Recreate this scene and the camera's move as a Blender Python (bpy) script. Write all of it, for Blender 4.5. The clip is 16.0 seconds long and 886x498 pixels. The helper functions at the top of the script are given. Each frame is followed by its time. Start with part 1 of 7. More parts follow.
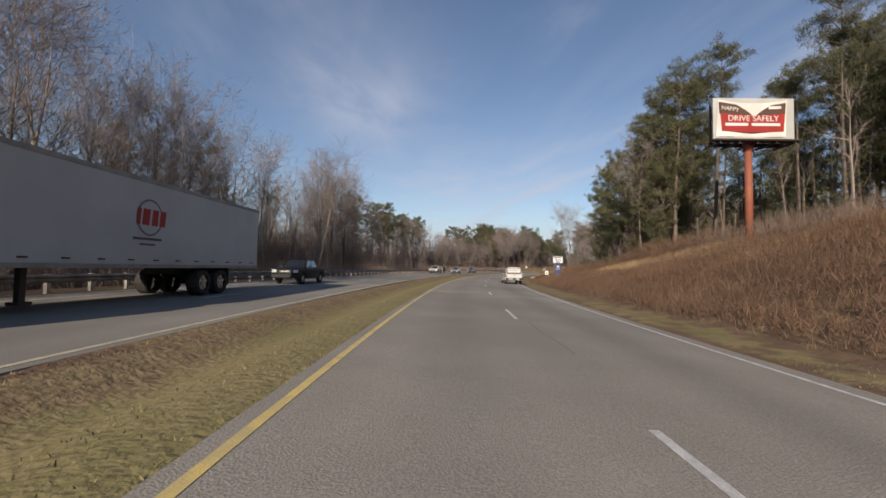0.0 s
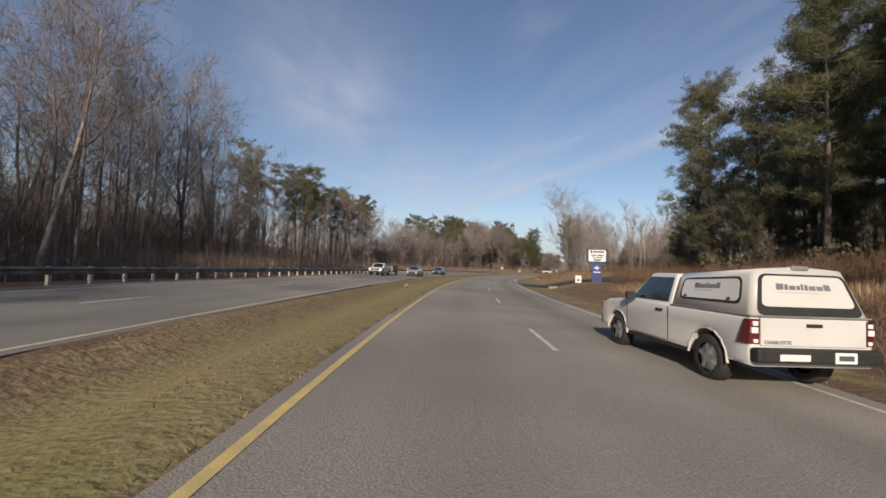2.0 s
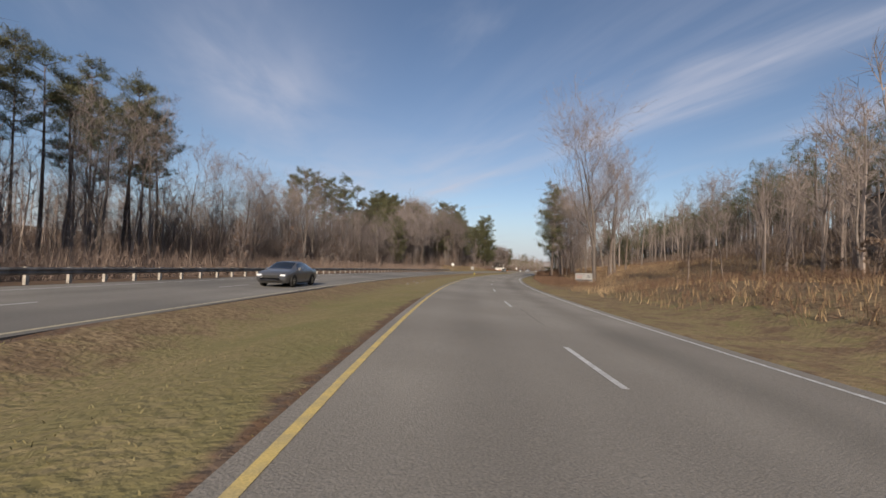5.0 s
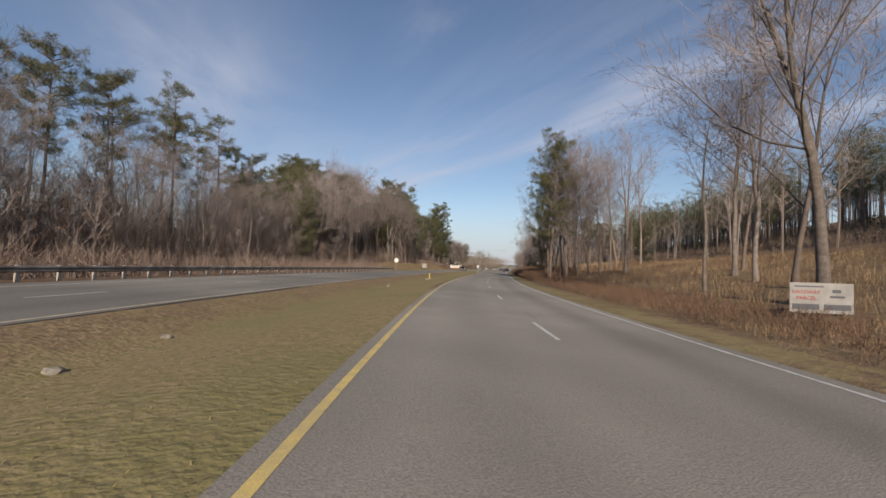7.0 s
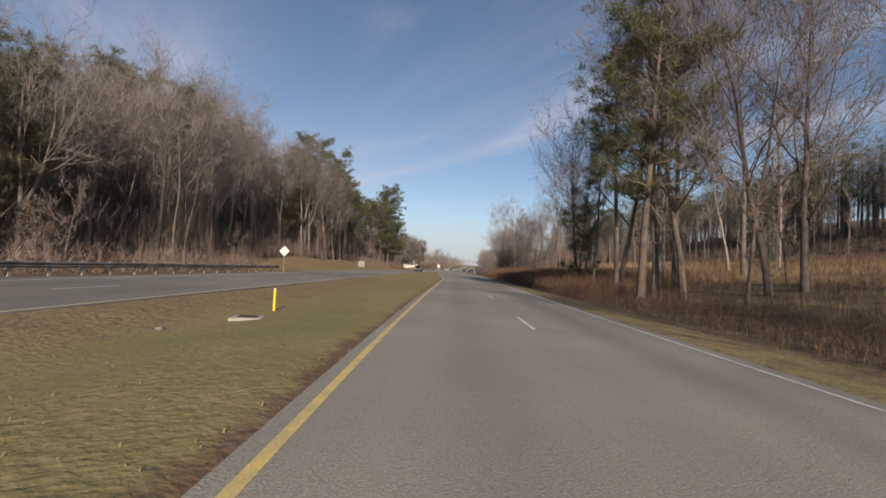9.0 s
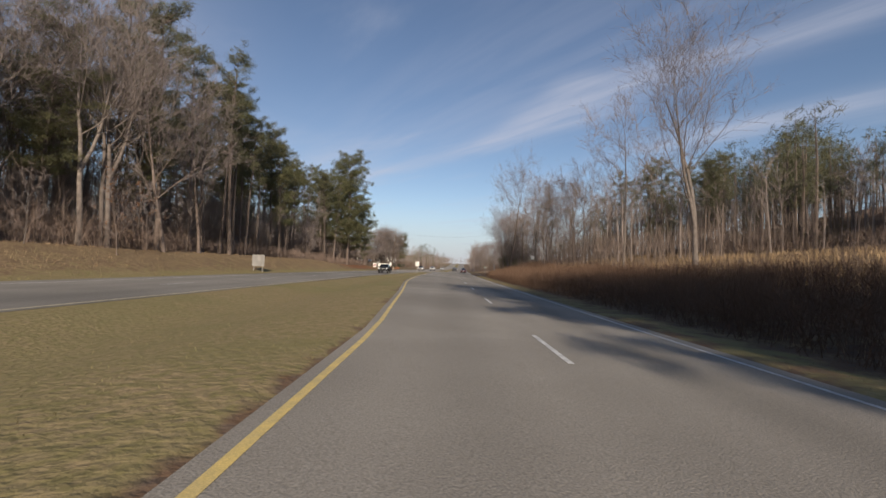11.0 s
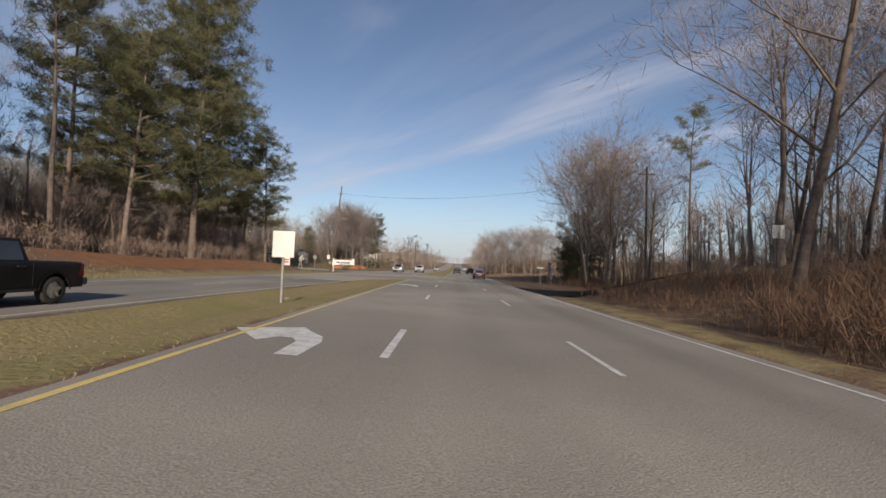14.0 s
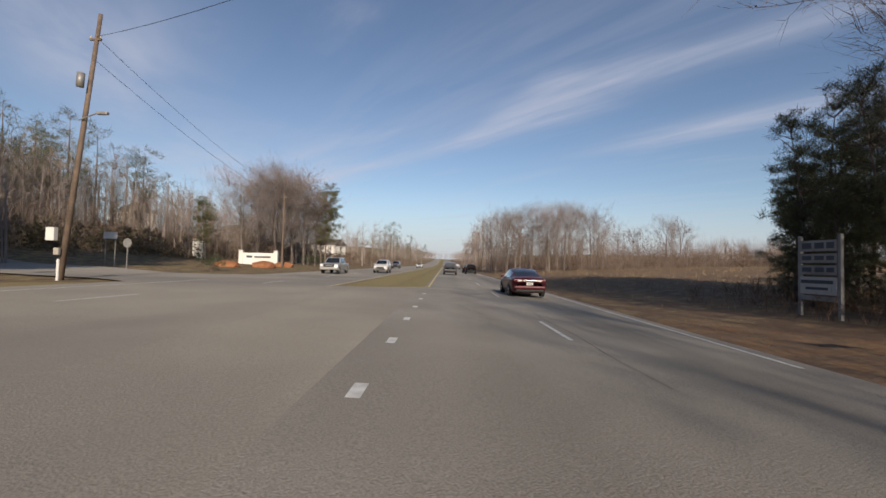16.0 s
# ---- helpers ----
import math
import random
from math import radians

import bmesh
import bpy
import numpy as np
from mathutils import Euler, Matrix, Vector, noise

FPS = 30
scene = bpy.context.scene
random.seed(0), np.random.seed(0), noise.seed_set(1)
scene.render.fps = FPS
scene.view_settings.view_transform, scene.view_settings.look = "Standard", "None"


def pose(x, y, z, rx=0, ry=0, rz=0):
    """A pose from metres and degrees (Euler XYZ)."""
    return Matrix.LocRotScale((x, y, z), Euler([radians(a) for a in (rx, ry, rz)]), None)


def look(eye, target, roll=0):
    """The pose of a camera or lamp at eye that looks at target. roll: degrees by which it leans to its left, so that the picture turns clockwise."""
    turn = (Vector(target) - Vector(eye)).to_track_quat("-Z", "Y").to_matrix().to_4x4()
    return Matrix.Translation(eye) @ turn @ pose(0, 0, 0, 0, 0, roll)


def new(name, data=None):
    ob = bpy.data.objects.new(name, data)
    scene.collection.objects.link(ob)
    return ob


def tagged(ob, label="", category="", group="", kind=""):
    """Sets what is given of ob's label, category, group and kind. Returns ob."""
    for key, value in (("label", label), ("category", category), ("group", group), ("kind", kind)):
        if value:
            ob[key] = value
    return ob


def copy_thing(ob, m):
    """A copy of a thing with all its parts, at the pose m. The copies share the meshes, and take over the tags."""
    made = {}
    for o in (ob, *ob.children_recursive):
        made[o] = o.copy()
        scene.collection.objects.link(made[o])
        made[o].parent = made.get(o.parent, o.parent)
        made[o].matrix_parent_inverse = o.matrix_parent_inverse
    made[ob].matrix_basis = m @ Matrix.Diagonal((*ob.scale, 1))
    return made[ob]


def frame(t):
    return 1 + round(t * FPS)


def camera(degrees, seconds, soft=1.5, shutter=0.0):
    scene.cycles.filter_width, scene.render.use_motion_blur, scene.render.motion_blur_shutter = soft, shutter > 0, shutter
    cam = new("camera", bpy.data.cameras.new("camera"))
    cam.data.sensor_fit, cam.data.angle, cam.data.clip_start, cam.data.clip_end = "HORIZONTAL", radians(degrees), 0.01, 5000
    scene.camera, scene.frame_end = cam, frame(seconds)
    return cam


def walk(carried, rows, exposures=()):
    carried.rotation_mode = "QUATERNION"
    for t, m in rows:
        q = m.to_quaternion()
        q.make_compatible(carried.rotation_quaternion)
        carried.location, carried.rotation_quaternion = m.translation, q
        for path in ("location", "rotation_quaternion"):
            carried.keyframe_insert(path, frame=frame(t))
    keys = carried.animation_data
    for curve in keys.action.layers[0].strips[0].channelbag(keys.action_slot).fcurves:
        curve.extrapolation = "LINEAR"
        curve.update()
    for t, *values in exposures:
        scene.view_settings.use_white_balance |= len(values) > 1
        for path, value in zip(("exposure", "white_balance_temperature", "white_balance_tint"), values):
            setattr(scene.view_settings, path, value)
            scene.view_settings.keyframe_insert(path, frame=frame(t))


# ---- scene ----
cam = camera(91.0, 16.0, soft=1.6)
PATH = [
    (0.0, pose(0.00, 0.00, 1.43, 92.51, -0.91, 0.31)),
    (0.5, pose(0.10, 10.35, 1.43, 92.59, -1.81, -1.08)),
    (1.0, pose(0.43, 20.68, 1.43, 92.47, -1.28, -2.17)),
    (1.5, pose(0.96, 30.99, 1.43, 92.72, -1.25, -3.24)),
    (2.0, pose(1.72, 41.31, 1.43, 92.58, -2.05, -4.47)),
    (2.5, pose(2.71, 51.68, 1.43, 92.68, -1.65, -5.85)),
    (3.0, pose(3.93, 62.13, 1.43, 92.76, -1.05, -7.03)),
    (3.5, pose(5.39, 72.68, 1.43, 92.59, -1.10, -8.11)),
    (4.0, pose(7.09, 83.32, 1.43, 92.63, -1.66, -9.54)),
    (4.5, pose(9.06, 94.04, 1.43, 92.46, -1.67, -10.97)),
    (5.0, pose(11.34, 104.81, 1.43, 92.46, -1.67, -12.48)),
    (5.5, pose(13.91, 115.60, 1.43, 92.46, -1.67, -13.99)),
    (6.0, pose(16.80, 126.40, 1.43, 92.46, -1.67, -15.56)),
    (6.5, pose(20.01, 137.19, 1.43, 92.30, -1.92, -17.09)),
    (7.0, pose(23.57, 147.99, 1.43, 92.35, -1.69, -18.95)),
    (7.5, pose(27.45, 158.79, 1.43, 92.24, -2.07, -20.25)),
    (8.0, pose(31.65, 169.62, 1.43, 92.34, -0.89, -21.59)),
    (8.5, pose(36.17, 180.48, 1.43, 92.34, -2.58, -23.25)),
    (9.0, pose(41.03, 191.36, 1.43, 92.55, -2.48, -24.67)),
    (9.5, pose(46.21, 202.26, 1.43, 92.46, -1.67, -25.72)),
    (10.0, pose(51.62, 213.21, 1.43, 92.46, -1.67, -26.38)),
    (10.5, pose(57.17, 224.24, 1.43, 92.46, -1.67, -26.50)),
    (11.0, pose(62.75, 235.36, 1.43, 92.46, -1.67, -26.28)),
    (11.5, pose(68.29, 246.55, 1.43, 92.48, -1.09, -25.59)),
    (12.0, pose(73.78, 257.75, 1.43, 92.73, -1.91, -25.65)),
    (12.5, pose(79.22, 268.89, 1.43, 92.59, -2.21, -25.90)),
    (13.0, pose(84.63, 279.92, 1.43, 92.57, -1.43, -26.23)),
    (13.5, pose(90.03, 290.79, 1.43, 92.37, -1.54, -26.49)),
    (14.0, pose(95.44, 301.47, 1.43, 92.46, -2.01, -26.94)),
    (14.5, pose(100.85, 311.96, 1.43, 92.39, -1.76, -27.38)),
    (15.0, pose(106.26, 322.26, 1.43, 92.00, -1.04, -27.81)),
    (15.5, pose(111.67, 332.38, 1.43, 91.91, -1.74, -28.17)),
    (16.0, pose(117.07, 342.32, 1.43, 92.00, -1.35, -28.54)),
]
walk(cam, PATH, [(0.0, 0.1, 6420, 16), (16.0, 0.1, 6420, 16)])

# ---------------------------------------------------------------- light
SUN_AZ, SUN_EL = 197.0, 22.5          # clockwise from +y, degrees
world = bpy.data.worlds.new("sky")
scene.world = world
world.use_nodes = True
wt = world.node_tree
wt.nodes.clear()


def wn(kind, **inputs):
    n = wt.nodes.new(kind)
    for k, val in inputs.items():
        n.inputs[k.replace("_", " ")].default_value = val
    return n


sky = wn("ShaderNodeTexSky")
sky.sky_type = "NISHITA"
sky.sun_disc = False
sky.sun_elevation, sky.sun_rotation = radians(SUN_EL), radians(SUN_AZ)
sky.air_density, sky.dust_density, sky.ozone_density = 1.0, 0.25, 1.8
coord = wn("ShaderNodeTexCoord")
split = wn("ShaderNodeSeparateXYZ")
wt.links.new(coord.outputs["Generated"], split.inputs[0])


def wm(op, a, b=0.0, c=0.0):
    """A sum in the sky's nodes; numbers or outputs."""
    n = wt.nodes.new("ShaderNodeMath")
    n.operation = op
    for k, src in enumerate((a, b, c)):
        if isinstance(src, (int, float)):
            n.inputs[k].default_value = src
        else:
            wt.links.new(src, n.inputs[k])
    return n.outputs[0]


# cirrus on a flat layer: lat runs across its streaks, run along them
layer = wm("MAXIMUM", split.outputs["Z"], 0.035)
ux, uy = wm("DIVIDE", split.outputs["X"], layer), wm("DIVIDE", split.outputs["Y"], layer)
lat = wm("MULTIPLY_ADD", ux, 0.988, wm("MULTIPLY", uy, 0.156))
run = wm("MULTIPLY_ADD", uy, 0.988, wm("MULTIPLY", ux, -0.156))


def wnoise(a, b, ka, kb, detail, lo, hi, rough=0.55, bend=0.4):
    v = wn("ShaderNodeCombineXYZ")
    wt.links.new(wm("MULTIPLY", a, ka), v.inputs[0])
    wt.links.new(wm("MULTIPLY", b, kb), v.inputs[1])
    n = wn("ShaderNodeTexNoise", Scale=1.0, Detail=detail, Roughness=rough, Distortion=bend)
    wt.links.new(v.outputs[0], n.inputs["Vector"])
    r = wn("ShaderNodeMapRange")
    r.inputs["From Min"].default_value, r.inputs["From Max"].default_value = lo, hi
    r.interpolation_type = "SMOOTHSTEP"
    wt.links.new(n.outputs["Fac"], r.inputs["Value"])
    return r.outputs["Result"]


def bump_at(x, centre, width):
    q = wm("DIVIDE", wm("SUBTRACT", x, centre), width)
    return wm("EXPONENT", wm("MULTIPLY", wm("MULTIPLY", q, q), -1.0))


fibre = wnoise(lat, run, 5.0, 0.7, 6.0, 0.30, 0.72)
soft = wnoise(ux, uy, 1.3, 0.8, 5.0, 0.30, 0.70)
drift = wm("MULTIPLY_ADD", wnoise(lat, run, 0.6, 0.5, 2.0, 0.2, 0.8), 0.5, wm("ADD", lat, -0.25))
streak = wm("MULTIPLY", bump_at(drift, 2.12, 0.20), wm("MULTIPLY_ADD", fibre, 0.55, 0.45))
veil = wm("MULTIPLY", bump_at(drift, 1.55, 0.55), wm("MULTIPLY_ADD", fibre, 0.6, 0.15))
short = wm("MULTIPLY", wm("MULTIPLY", bump_at(lat, 3.28, 0.22), bump_at(run, 1.1, 0.95)), wm("MULTIPLY_ADD", fibre, 0.5, 0.5))
puff = wm("MULTIPLY", wm("MULTIPLY", bump_at(ux, -0.55, 0.42), bump_at(uy, 2.55, 1.0)), wm("MULTIPLY_ADD", soft, 0.7, 0.3))
lowpuff = wm("MULTIPLY", wm("MULTIPLY", bump_at(ux, 0.1, 1.0), bump_at(uy, 5.2, 1.7)), wm("MULTIPLY_ADD", soft, 0.7, 0.3))
wisp = wnoise(lat, run, 1.5, 0.45, 7.0, 0.50, 0.82)
thin = wm("MULTIPLY", streak, 0.52)
for src, k in ((veil, 0.22), (short, 0.62), (puff, 0.62), (lowpuff, 0.50), (wisp, 0.30)):
    thin = wm("MULTIPLY_ADD", src, k, thin)
thin = wm("MINIMUM", thin, 0.85)
cloud = wn("ShaderNodeMix")
cloud.data_type = "RGBA"
cloud.inputs["B"].default_value = (5.6, 5.9, 6.6, 1)
wt.links.new(thin, cloud.inputs["Factor"])
wt.links.new(sky.outputs["Color"], cloud.inputs["A"])
bg = wn("ShaderNodeBackground", Strength=0.091)
low = wn("ShaderNodeMapRange")
low.inputs["From Min"].default_value, low.inputs["From Max"].default_value = 0.0, 0.16
low.inputs["To Min"].default_value, low.inputs["To Max"].default_value = 0.8, 0.0
low.interpolation_type = "SMOOTHSTEP"
wt.links.new(split.outputs["Z"], low.inputs["Value"])
haze = wn("ShaderNodeMix")
haze.data_type = "RGBA"
haze.inputs["B"].default_value = (4.6, 5.2, 6.1, 1)
wt.links.new(low.outputs["Result"], haze.inputs["Factor"])
wt.links.new(cloud.outputs["Result"], haze.inputs["A"])
wt.links.new(haze.outputs["Result"], bg.inputs["Color"])
wout = wn("ShaderNodeOutputWorld")
wt.links.new(bg.outputs["Background"], wout.inputs["Surface"])

sun_data = bpy.data.lights.new("sun", "SUN")
sun_data.energy, sun_data.angle, sun_data.color = 5.0, radians(0.6), (1.0, 0.88, 0.68)
sun = new("sun", sun_data)
_az, _el = radians(SUN_AZ), radians(SUN_EL)
sun.matrix_world = look((0, 0, 80), (-math.sin(_az) * math.cos(_el) * 10, -math.cos(_az) * math.cos(_el) * 10,
                                     80 - math.sin(_el) * 10))

import collections

# ---------------------------------------------------------------- materials


def mat(name, color, rough=0.8, metal=0.0, second=None, scale=2.0, fine=0.0, bump=0.0, bscale=30.0, spec=0.3, per_object=0.0,
        coat=0.0, third=None, scale3=0.2, island=0.0, through_light=0.0, wear=False):
    """A surface with a base colour, a second colour in broad stains, a third in larger ones, fine grain and relief."""
    m = bpy.data.materials.new(name)
    m.use_nodes = True
    nt = m.node_tree
    b = nt.nodes["Principled BSDF"]
    b.inputs["Roughness"].default_value = rough
    b.inputs["Metallic"].default_value = metal
    b.inputs["Specular IOR Level"].default_value = spec
    b.inputs["Coat Weight"].default_value = coat
    b.inputs["Coat Roughness"].default_value = 0.05
    geo = nt.nodes.new("ShaderNodeNewGeometry")

    def tex(sc, det=5.0):
        n = nt.nodes.new("ShaderNodeTexNoise")
        n.inputs["Scale"].default_value, n.inputs["Detail"].default_value = sc, det
        nt.links.new(geo.outputs["Position"], n.inputs["Vector"])
        return n

    def mix(fac, a, bb, mode="MIX", clampk=None):
        n = nt.nodes.new("ShaderNodeMix")
        n.data_type, n.blend_type = "RGBA", mode
        if isinstance(fac, float):
            n.inputs["Factor"].default_value = fac
        else:
            nt.links.new(fac, n.inputs["Factor"])
        for key, src in (("A", a), ("B", bb)):
            if isinstance(src, tuple):
                n.inputs[key].default_value = (*src, 1)
            else:
                nt.links.new(src, n.inputs[key])
        return n.outputs["Result"]

    def steep(out, lo, hi):
        r = nt.nodes.new("ShaderNodeMapRange")
        r.inputs["From Min"].default_value, r.inputs["From Max"].default_value = lo, hi
        nt.links.new(out, r.inputs["Value"])
        return r.outputs["Result"]

    out = tuple(color)
    if second:
        out = mix(steep(tex(scale).outputs["Fac"], 0.38, 0.62), out, tuple(second))
    if third:
        out = mix(steep(tex(scale3, 3.0).outputs["Fac"], 0.42, 0.62), out, tuple(third))
    if fine:
        g = tex(bscale, 3.0)
        lo = nt.nodes.new("ShaderNodeMapRange")
        lo.inputs["To Min"].default_value, lo.inputs["To Max"].default_value = 1 - fine, 1 + fine
        lo.inputs["From Min"].default_value, lo.inputs["From Max"].default_value = 0.3, 0.7
        nt.links.new(g.outputs["Fac"], lo.inputs["Value"])
        out = mix(1.0, out, lo.outputs["Result"], "MULTIPLY")
    if per_object or island:
        src = nt.nodes.new("ShaderNodeObjectInfo").outputs["Random"] if per_object else geo.outputs["Random Per Island"]
        k = per_object or island
        lo = nt.nodes.new("ShaderNodeMapRange")
        lo.inputs["To Min"].default_value, lo.inputs["To Max"].default_value = 1 - k, 1 + k
        nt.links.new(src, lo.inputs["Value"])
        out = mix(1.0, out, lo.outputs["Result"], "MULTIPLY")
    if wear:                                  # polished and stained lines along the lanes
        at = nt.nodes.new("ShaderNodeAttribute")
        at.attribute_name = "wear"
        out = mix(1.0, out, at.outputs["Color"], "MULTIPLY")
    if isinstance(out, tuple):
        b.inputs["Base Color"].default_value = (*out, 1)
    else:
        nt.links.new(out, b.inputs["Base Color"])
    if through_light:                         # leaves let some light through
        tl = nt.nodes.new("ShaderNodeBsdfTranslucent")
        ms = nt.nodes.new("ShaderNodeMixShader")
        ms.inputs[0].default_value = through_light
        if isinstance(out, tuple):
            tl.inputs["Color"].default_value = (*out, 1)
        else:
            nt.links.new(out, tl.inputs["Color"])
        nt.links.new(b.outputs[0], ms.inputs[1])
        nt.links.new(tl.outputs[0], ms.inputs[2])
        nt.links.new(ms.outputs[0], nt.nodes["Material Output"].inputs["Surface"])
    if bump:
        bn = nt.nodes.new("ShaderNodeBump")
        bn.inputs["Strength"].default_value, bn.inputs["Distance"].default_value = bump, 0.02
        nt.links.new(tex(bscale, 6.0).outputs["Fac"], bn.inputs["Height"])
        nt.links.new(bn.outputs["Normal"], b.inputs["Normal"])
    return m


ASPHALT = mat("asphalt", (0.26, 0.239, 0.206), 0.9, second=(0.298, 0.274, 0.237), scale=0.35, fine=0.22, bump=0.5, bscale=45,
              third=(0.215, 0.197, 0.171), scale3=0.08, spec=0.25, wear=True)
ASPHALT_OLD = mat("asphalt_worn", (0.235, 0.219, 0.194), 0.9, second=(0.268, 0.249, 0.22), scale=0.3, fine=0.22, bump=0.5,
                  bscale=45, third=(0.175, 0.164, 0.148), scale3=0.07, spec=0.25, wear=True)
# worn asphalt made paler, with sunlit brightness put into its colour
ASPHALT_PALE = mat("asphalt_pale", (0.31, 0.28, 0.232), 0.9, second=(0.345, 0.312, 0.258), scale=0.3, fine=0.2, bump=0.4, bscale=45, third=(0.235, 0.215, 0.187), scale3=0.09, spec=0.25)
ASPHALT_DARK = mat("asphalt_drive", (0.05, 0.048, 0.046), 0.85, second=(0.07, 0.066, 0.062), scale=0.5, fine=0.25, bump=0.5, bscale=45)
TYRE_TRACK = mat("asphalt_seam", (0.11, 0.10, 0.09), 0.85, second=(0.17, 0.158, 0.14), scale=1.2, fine=0.2, bscale=40)
PAINT_WHITE = mat("road_paint_white", (0.62, 0.62, 0.60), 0.7, second=(0.46, 0.455, 0.44), scale=5.0, fine=0.15, bscale=60)
PAINT_CREAM = mat("road_paint_faded_yellow", (0.58, 0.52, 0.36), 0.7, second=(0.46, 0.41, 0.29), scale=4.0, fine=0.15, bscale=60)
PAINT_YELLOW = mat("road_paint_yellow", (0.66, 0.50, 0.18), 0.7, second=(0.52, 0.41, 0.19), scale=4.0, fine=0.15, bscale=60)
CONCRETE = mat("concrete", (0.42, 0.39, 0.34), 0.85, second=(0.33, 0.30, 0.26), scale=2.5, fine=0.15, bump=0.3)
BARK_GREY = mat("bark_grey", (0.20, 0.168, 0.146), 0.9, second=(0.14, 0.116, 0.10), scale=3.0, fine=0.25, bump=0.6, bscale=14, per_object=0.25)
BARK_DARK = mat("bark_dark", (0.18, 0.142, 0.118), 0.9, second=(0.13, 0.10, 0.084), scale=3.0, fine=0.25, bump=0.6, bscale=12, per_object=0.25)
BARK_PALE = mat("bark_pale", (0.36, 0.30, 0.24), 0.85, second=(0.24, 0.19, 0.15), scale=2.2, fine=0.2, bump=0.5, bscale=12)
TWIG = mat("twigs", (0.26, 0.218, 0.20), 0.9, second=(0.195, 0.163, 0.15), scale=0.4, per_object=0.2)
NEEDLE = mat("pine_needles", (0.145, 0.15, 0.078), 0.75, second=(0.19, 0.182, 0.095), scale=0.5, island=0.35, spec=0.25, through_light=0.45)
NEEDLE_DARK = mat("pine_needles_dark", (0.125, 0.13, 0.075), 0.75, second=(0.16, 0.152, 0.085), scale=0.5, island=0.35, spec=0.25, through_light=0.35)
LEAF_RUST = mat("dead_leaves", (0.20, 0.10, 0.05), 0.9, second=(0.13, 0.065, 0.035), scale=0.6, island=0.35)
IVY = mat("ivy_leaves", (0.115, 0.14, 0.035), 0.7, second=(0.075, 0.095, 0.025), scale=1.0, island=0.35)
SHRUB_GREEN = mat("shrub_leaves", (0.035, 0.048, 0.020), 0.75, second=(0.055, 0.06, 0.026), scale=0.8, island=0.35)
STRAW = mat("dry_grass", (0.35, 0.25, 0.14), 0.9, second=(0.235, 0.16, 0.092), scale=0.35, island=0.3)
BRUSH = mat("brown_brush", (0.165, 0.102, 0.066), 0.95, second=(0.12, 0.074, 0.05), scale=0.3, island=0.3)
TURF = mat("turf_blades", (0.175, 0.157, 0.073), 0.9, second=(0.215, 0.176, 0.092), scale=0.4, island=0.15)
STEEL_RAIL = mat("galvanised_steel", (0.27, 0.25, 0.23), 0.6, 0.4, second=(0.14, 0.125, 0.11), scale=1.5, fine=0.15)
WOOD_POST = mat("weathered_wood", (0.26, 0.215, 0.165), 0.9, second=(0.18, 0.145, 0.11), scale=4.0, fine=0.2, bump=0.4)
POST_PALE = mat("pale_post", (0.44, 0.41, 0.36), 0.85, second=(0.34, 0.31, 0.27), scale=5.0, fine=0.15, bump=0.3)
POLE_WOOD = mat("pole_wood", (0.17, 0.125, 0.095), 0.9, second=(0.12, 0.09, 0.07), scale=2.0, fine=0.25, bump=0.4, bscale=20)
RUST_RED = mat("red_oxide_paint", (0.30, 0.10, 0.06), 0.65, second=(0.24, 0.085, 0.055), scale=1.0, fine=0.12)
DARK_STEEL = mat("dark_steel", (0.07, 0.055, 0.05), 0.6, 0.5, fine=0.1)
SIGN_WHITE = mat("sign_white", (0.72, 0.71, 0.68), 0.55, second=(0.62, 0.60, 0.56), scale=0.7, fine=0.05)
BOARD_WORN = mat("weathered_board", (0.31, 0.305, 0.295), 0.7, second=(0.23, 0.225, 0.215), scale=1.5, fine=0.1)
VINYL_GREY = mat("billboard_grey", (0.42, 0.42, 0.40), 0.6, second=(0.50, 0.49, 0.47), scale=0.6)
SIGN_BLUE = mat("sign_blue", (0.03, 0.055, 0.17), 0.5, second=(0.025, 0.045, 0.135), scale=1.0)
SIGN_GREEN = mat("sign_green", (0.02, 0.14, 0.07), 0.5)
SIGN_BACK = mat("sign_back_metal", (0.33, 0.32, 0.30), 0.55, 0.5, second=(0.26, 0.25, 0.24), scale=2.0)
RED_PRINT = mat("red_print", (0.36, 0.035, 0.03), 0.6, second=(0.28, 0.03, 0.03), scale=0.8)
BROWN_PRINT = mat("brown_print", (0.10, 0.055, 0.04), 0.6)
GREY_PRINT = mat("grey_print", (0.08, 0.085, 0.10), 0.6)
YELLOW_PLASTIC = mat("yellow_plastic", (0.70, 0.56, 0.03), 0.5)
ORANGE_EARTH = mat("red_clay", (0.25, 0.10, 0.045), 0.95, second=(0.33, 0.15, 0.07), scale=1.0, fine=0.2)
ROCK = mat("pale_rock", (0.27, 0.245, 0.21), 0.9, second=(0.19, 0.17, 0.145), scale=4.0, fine=0.2, bump=0.6)

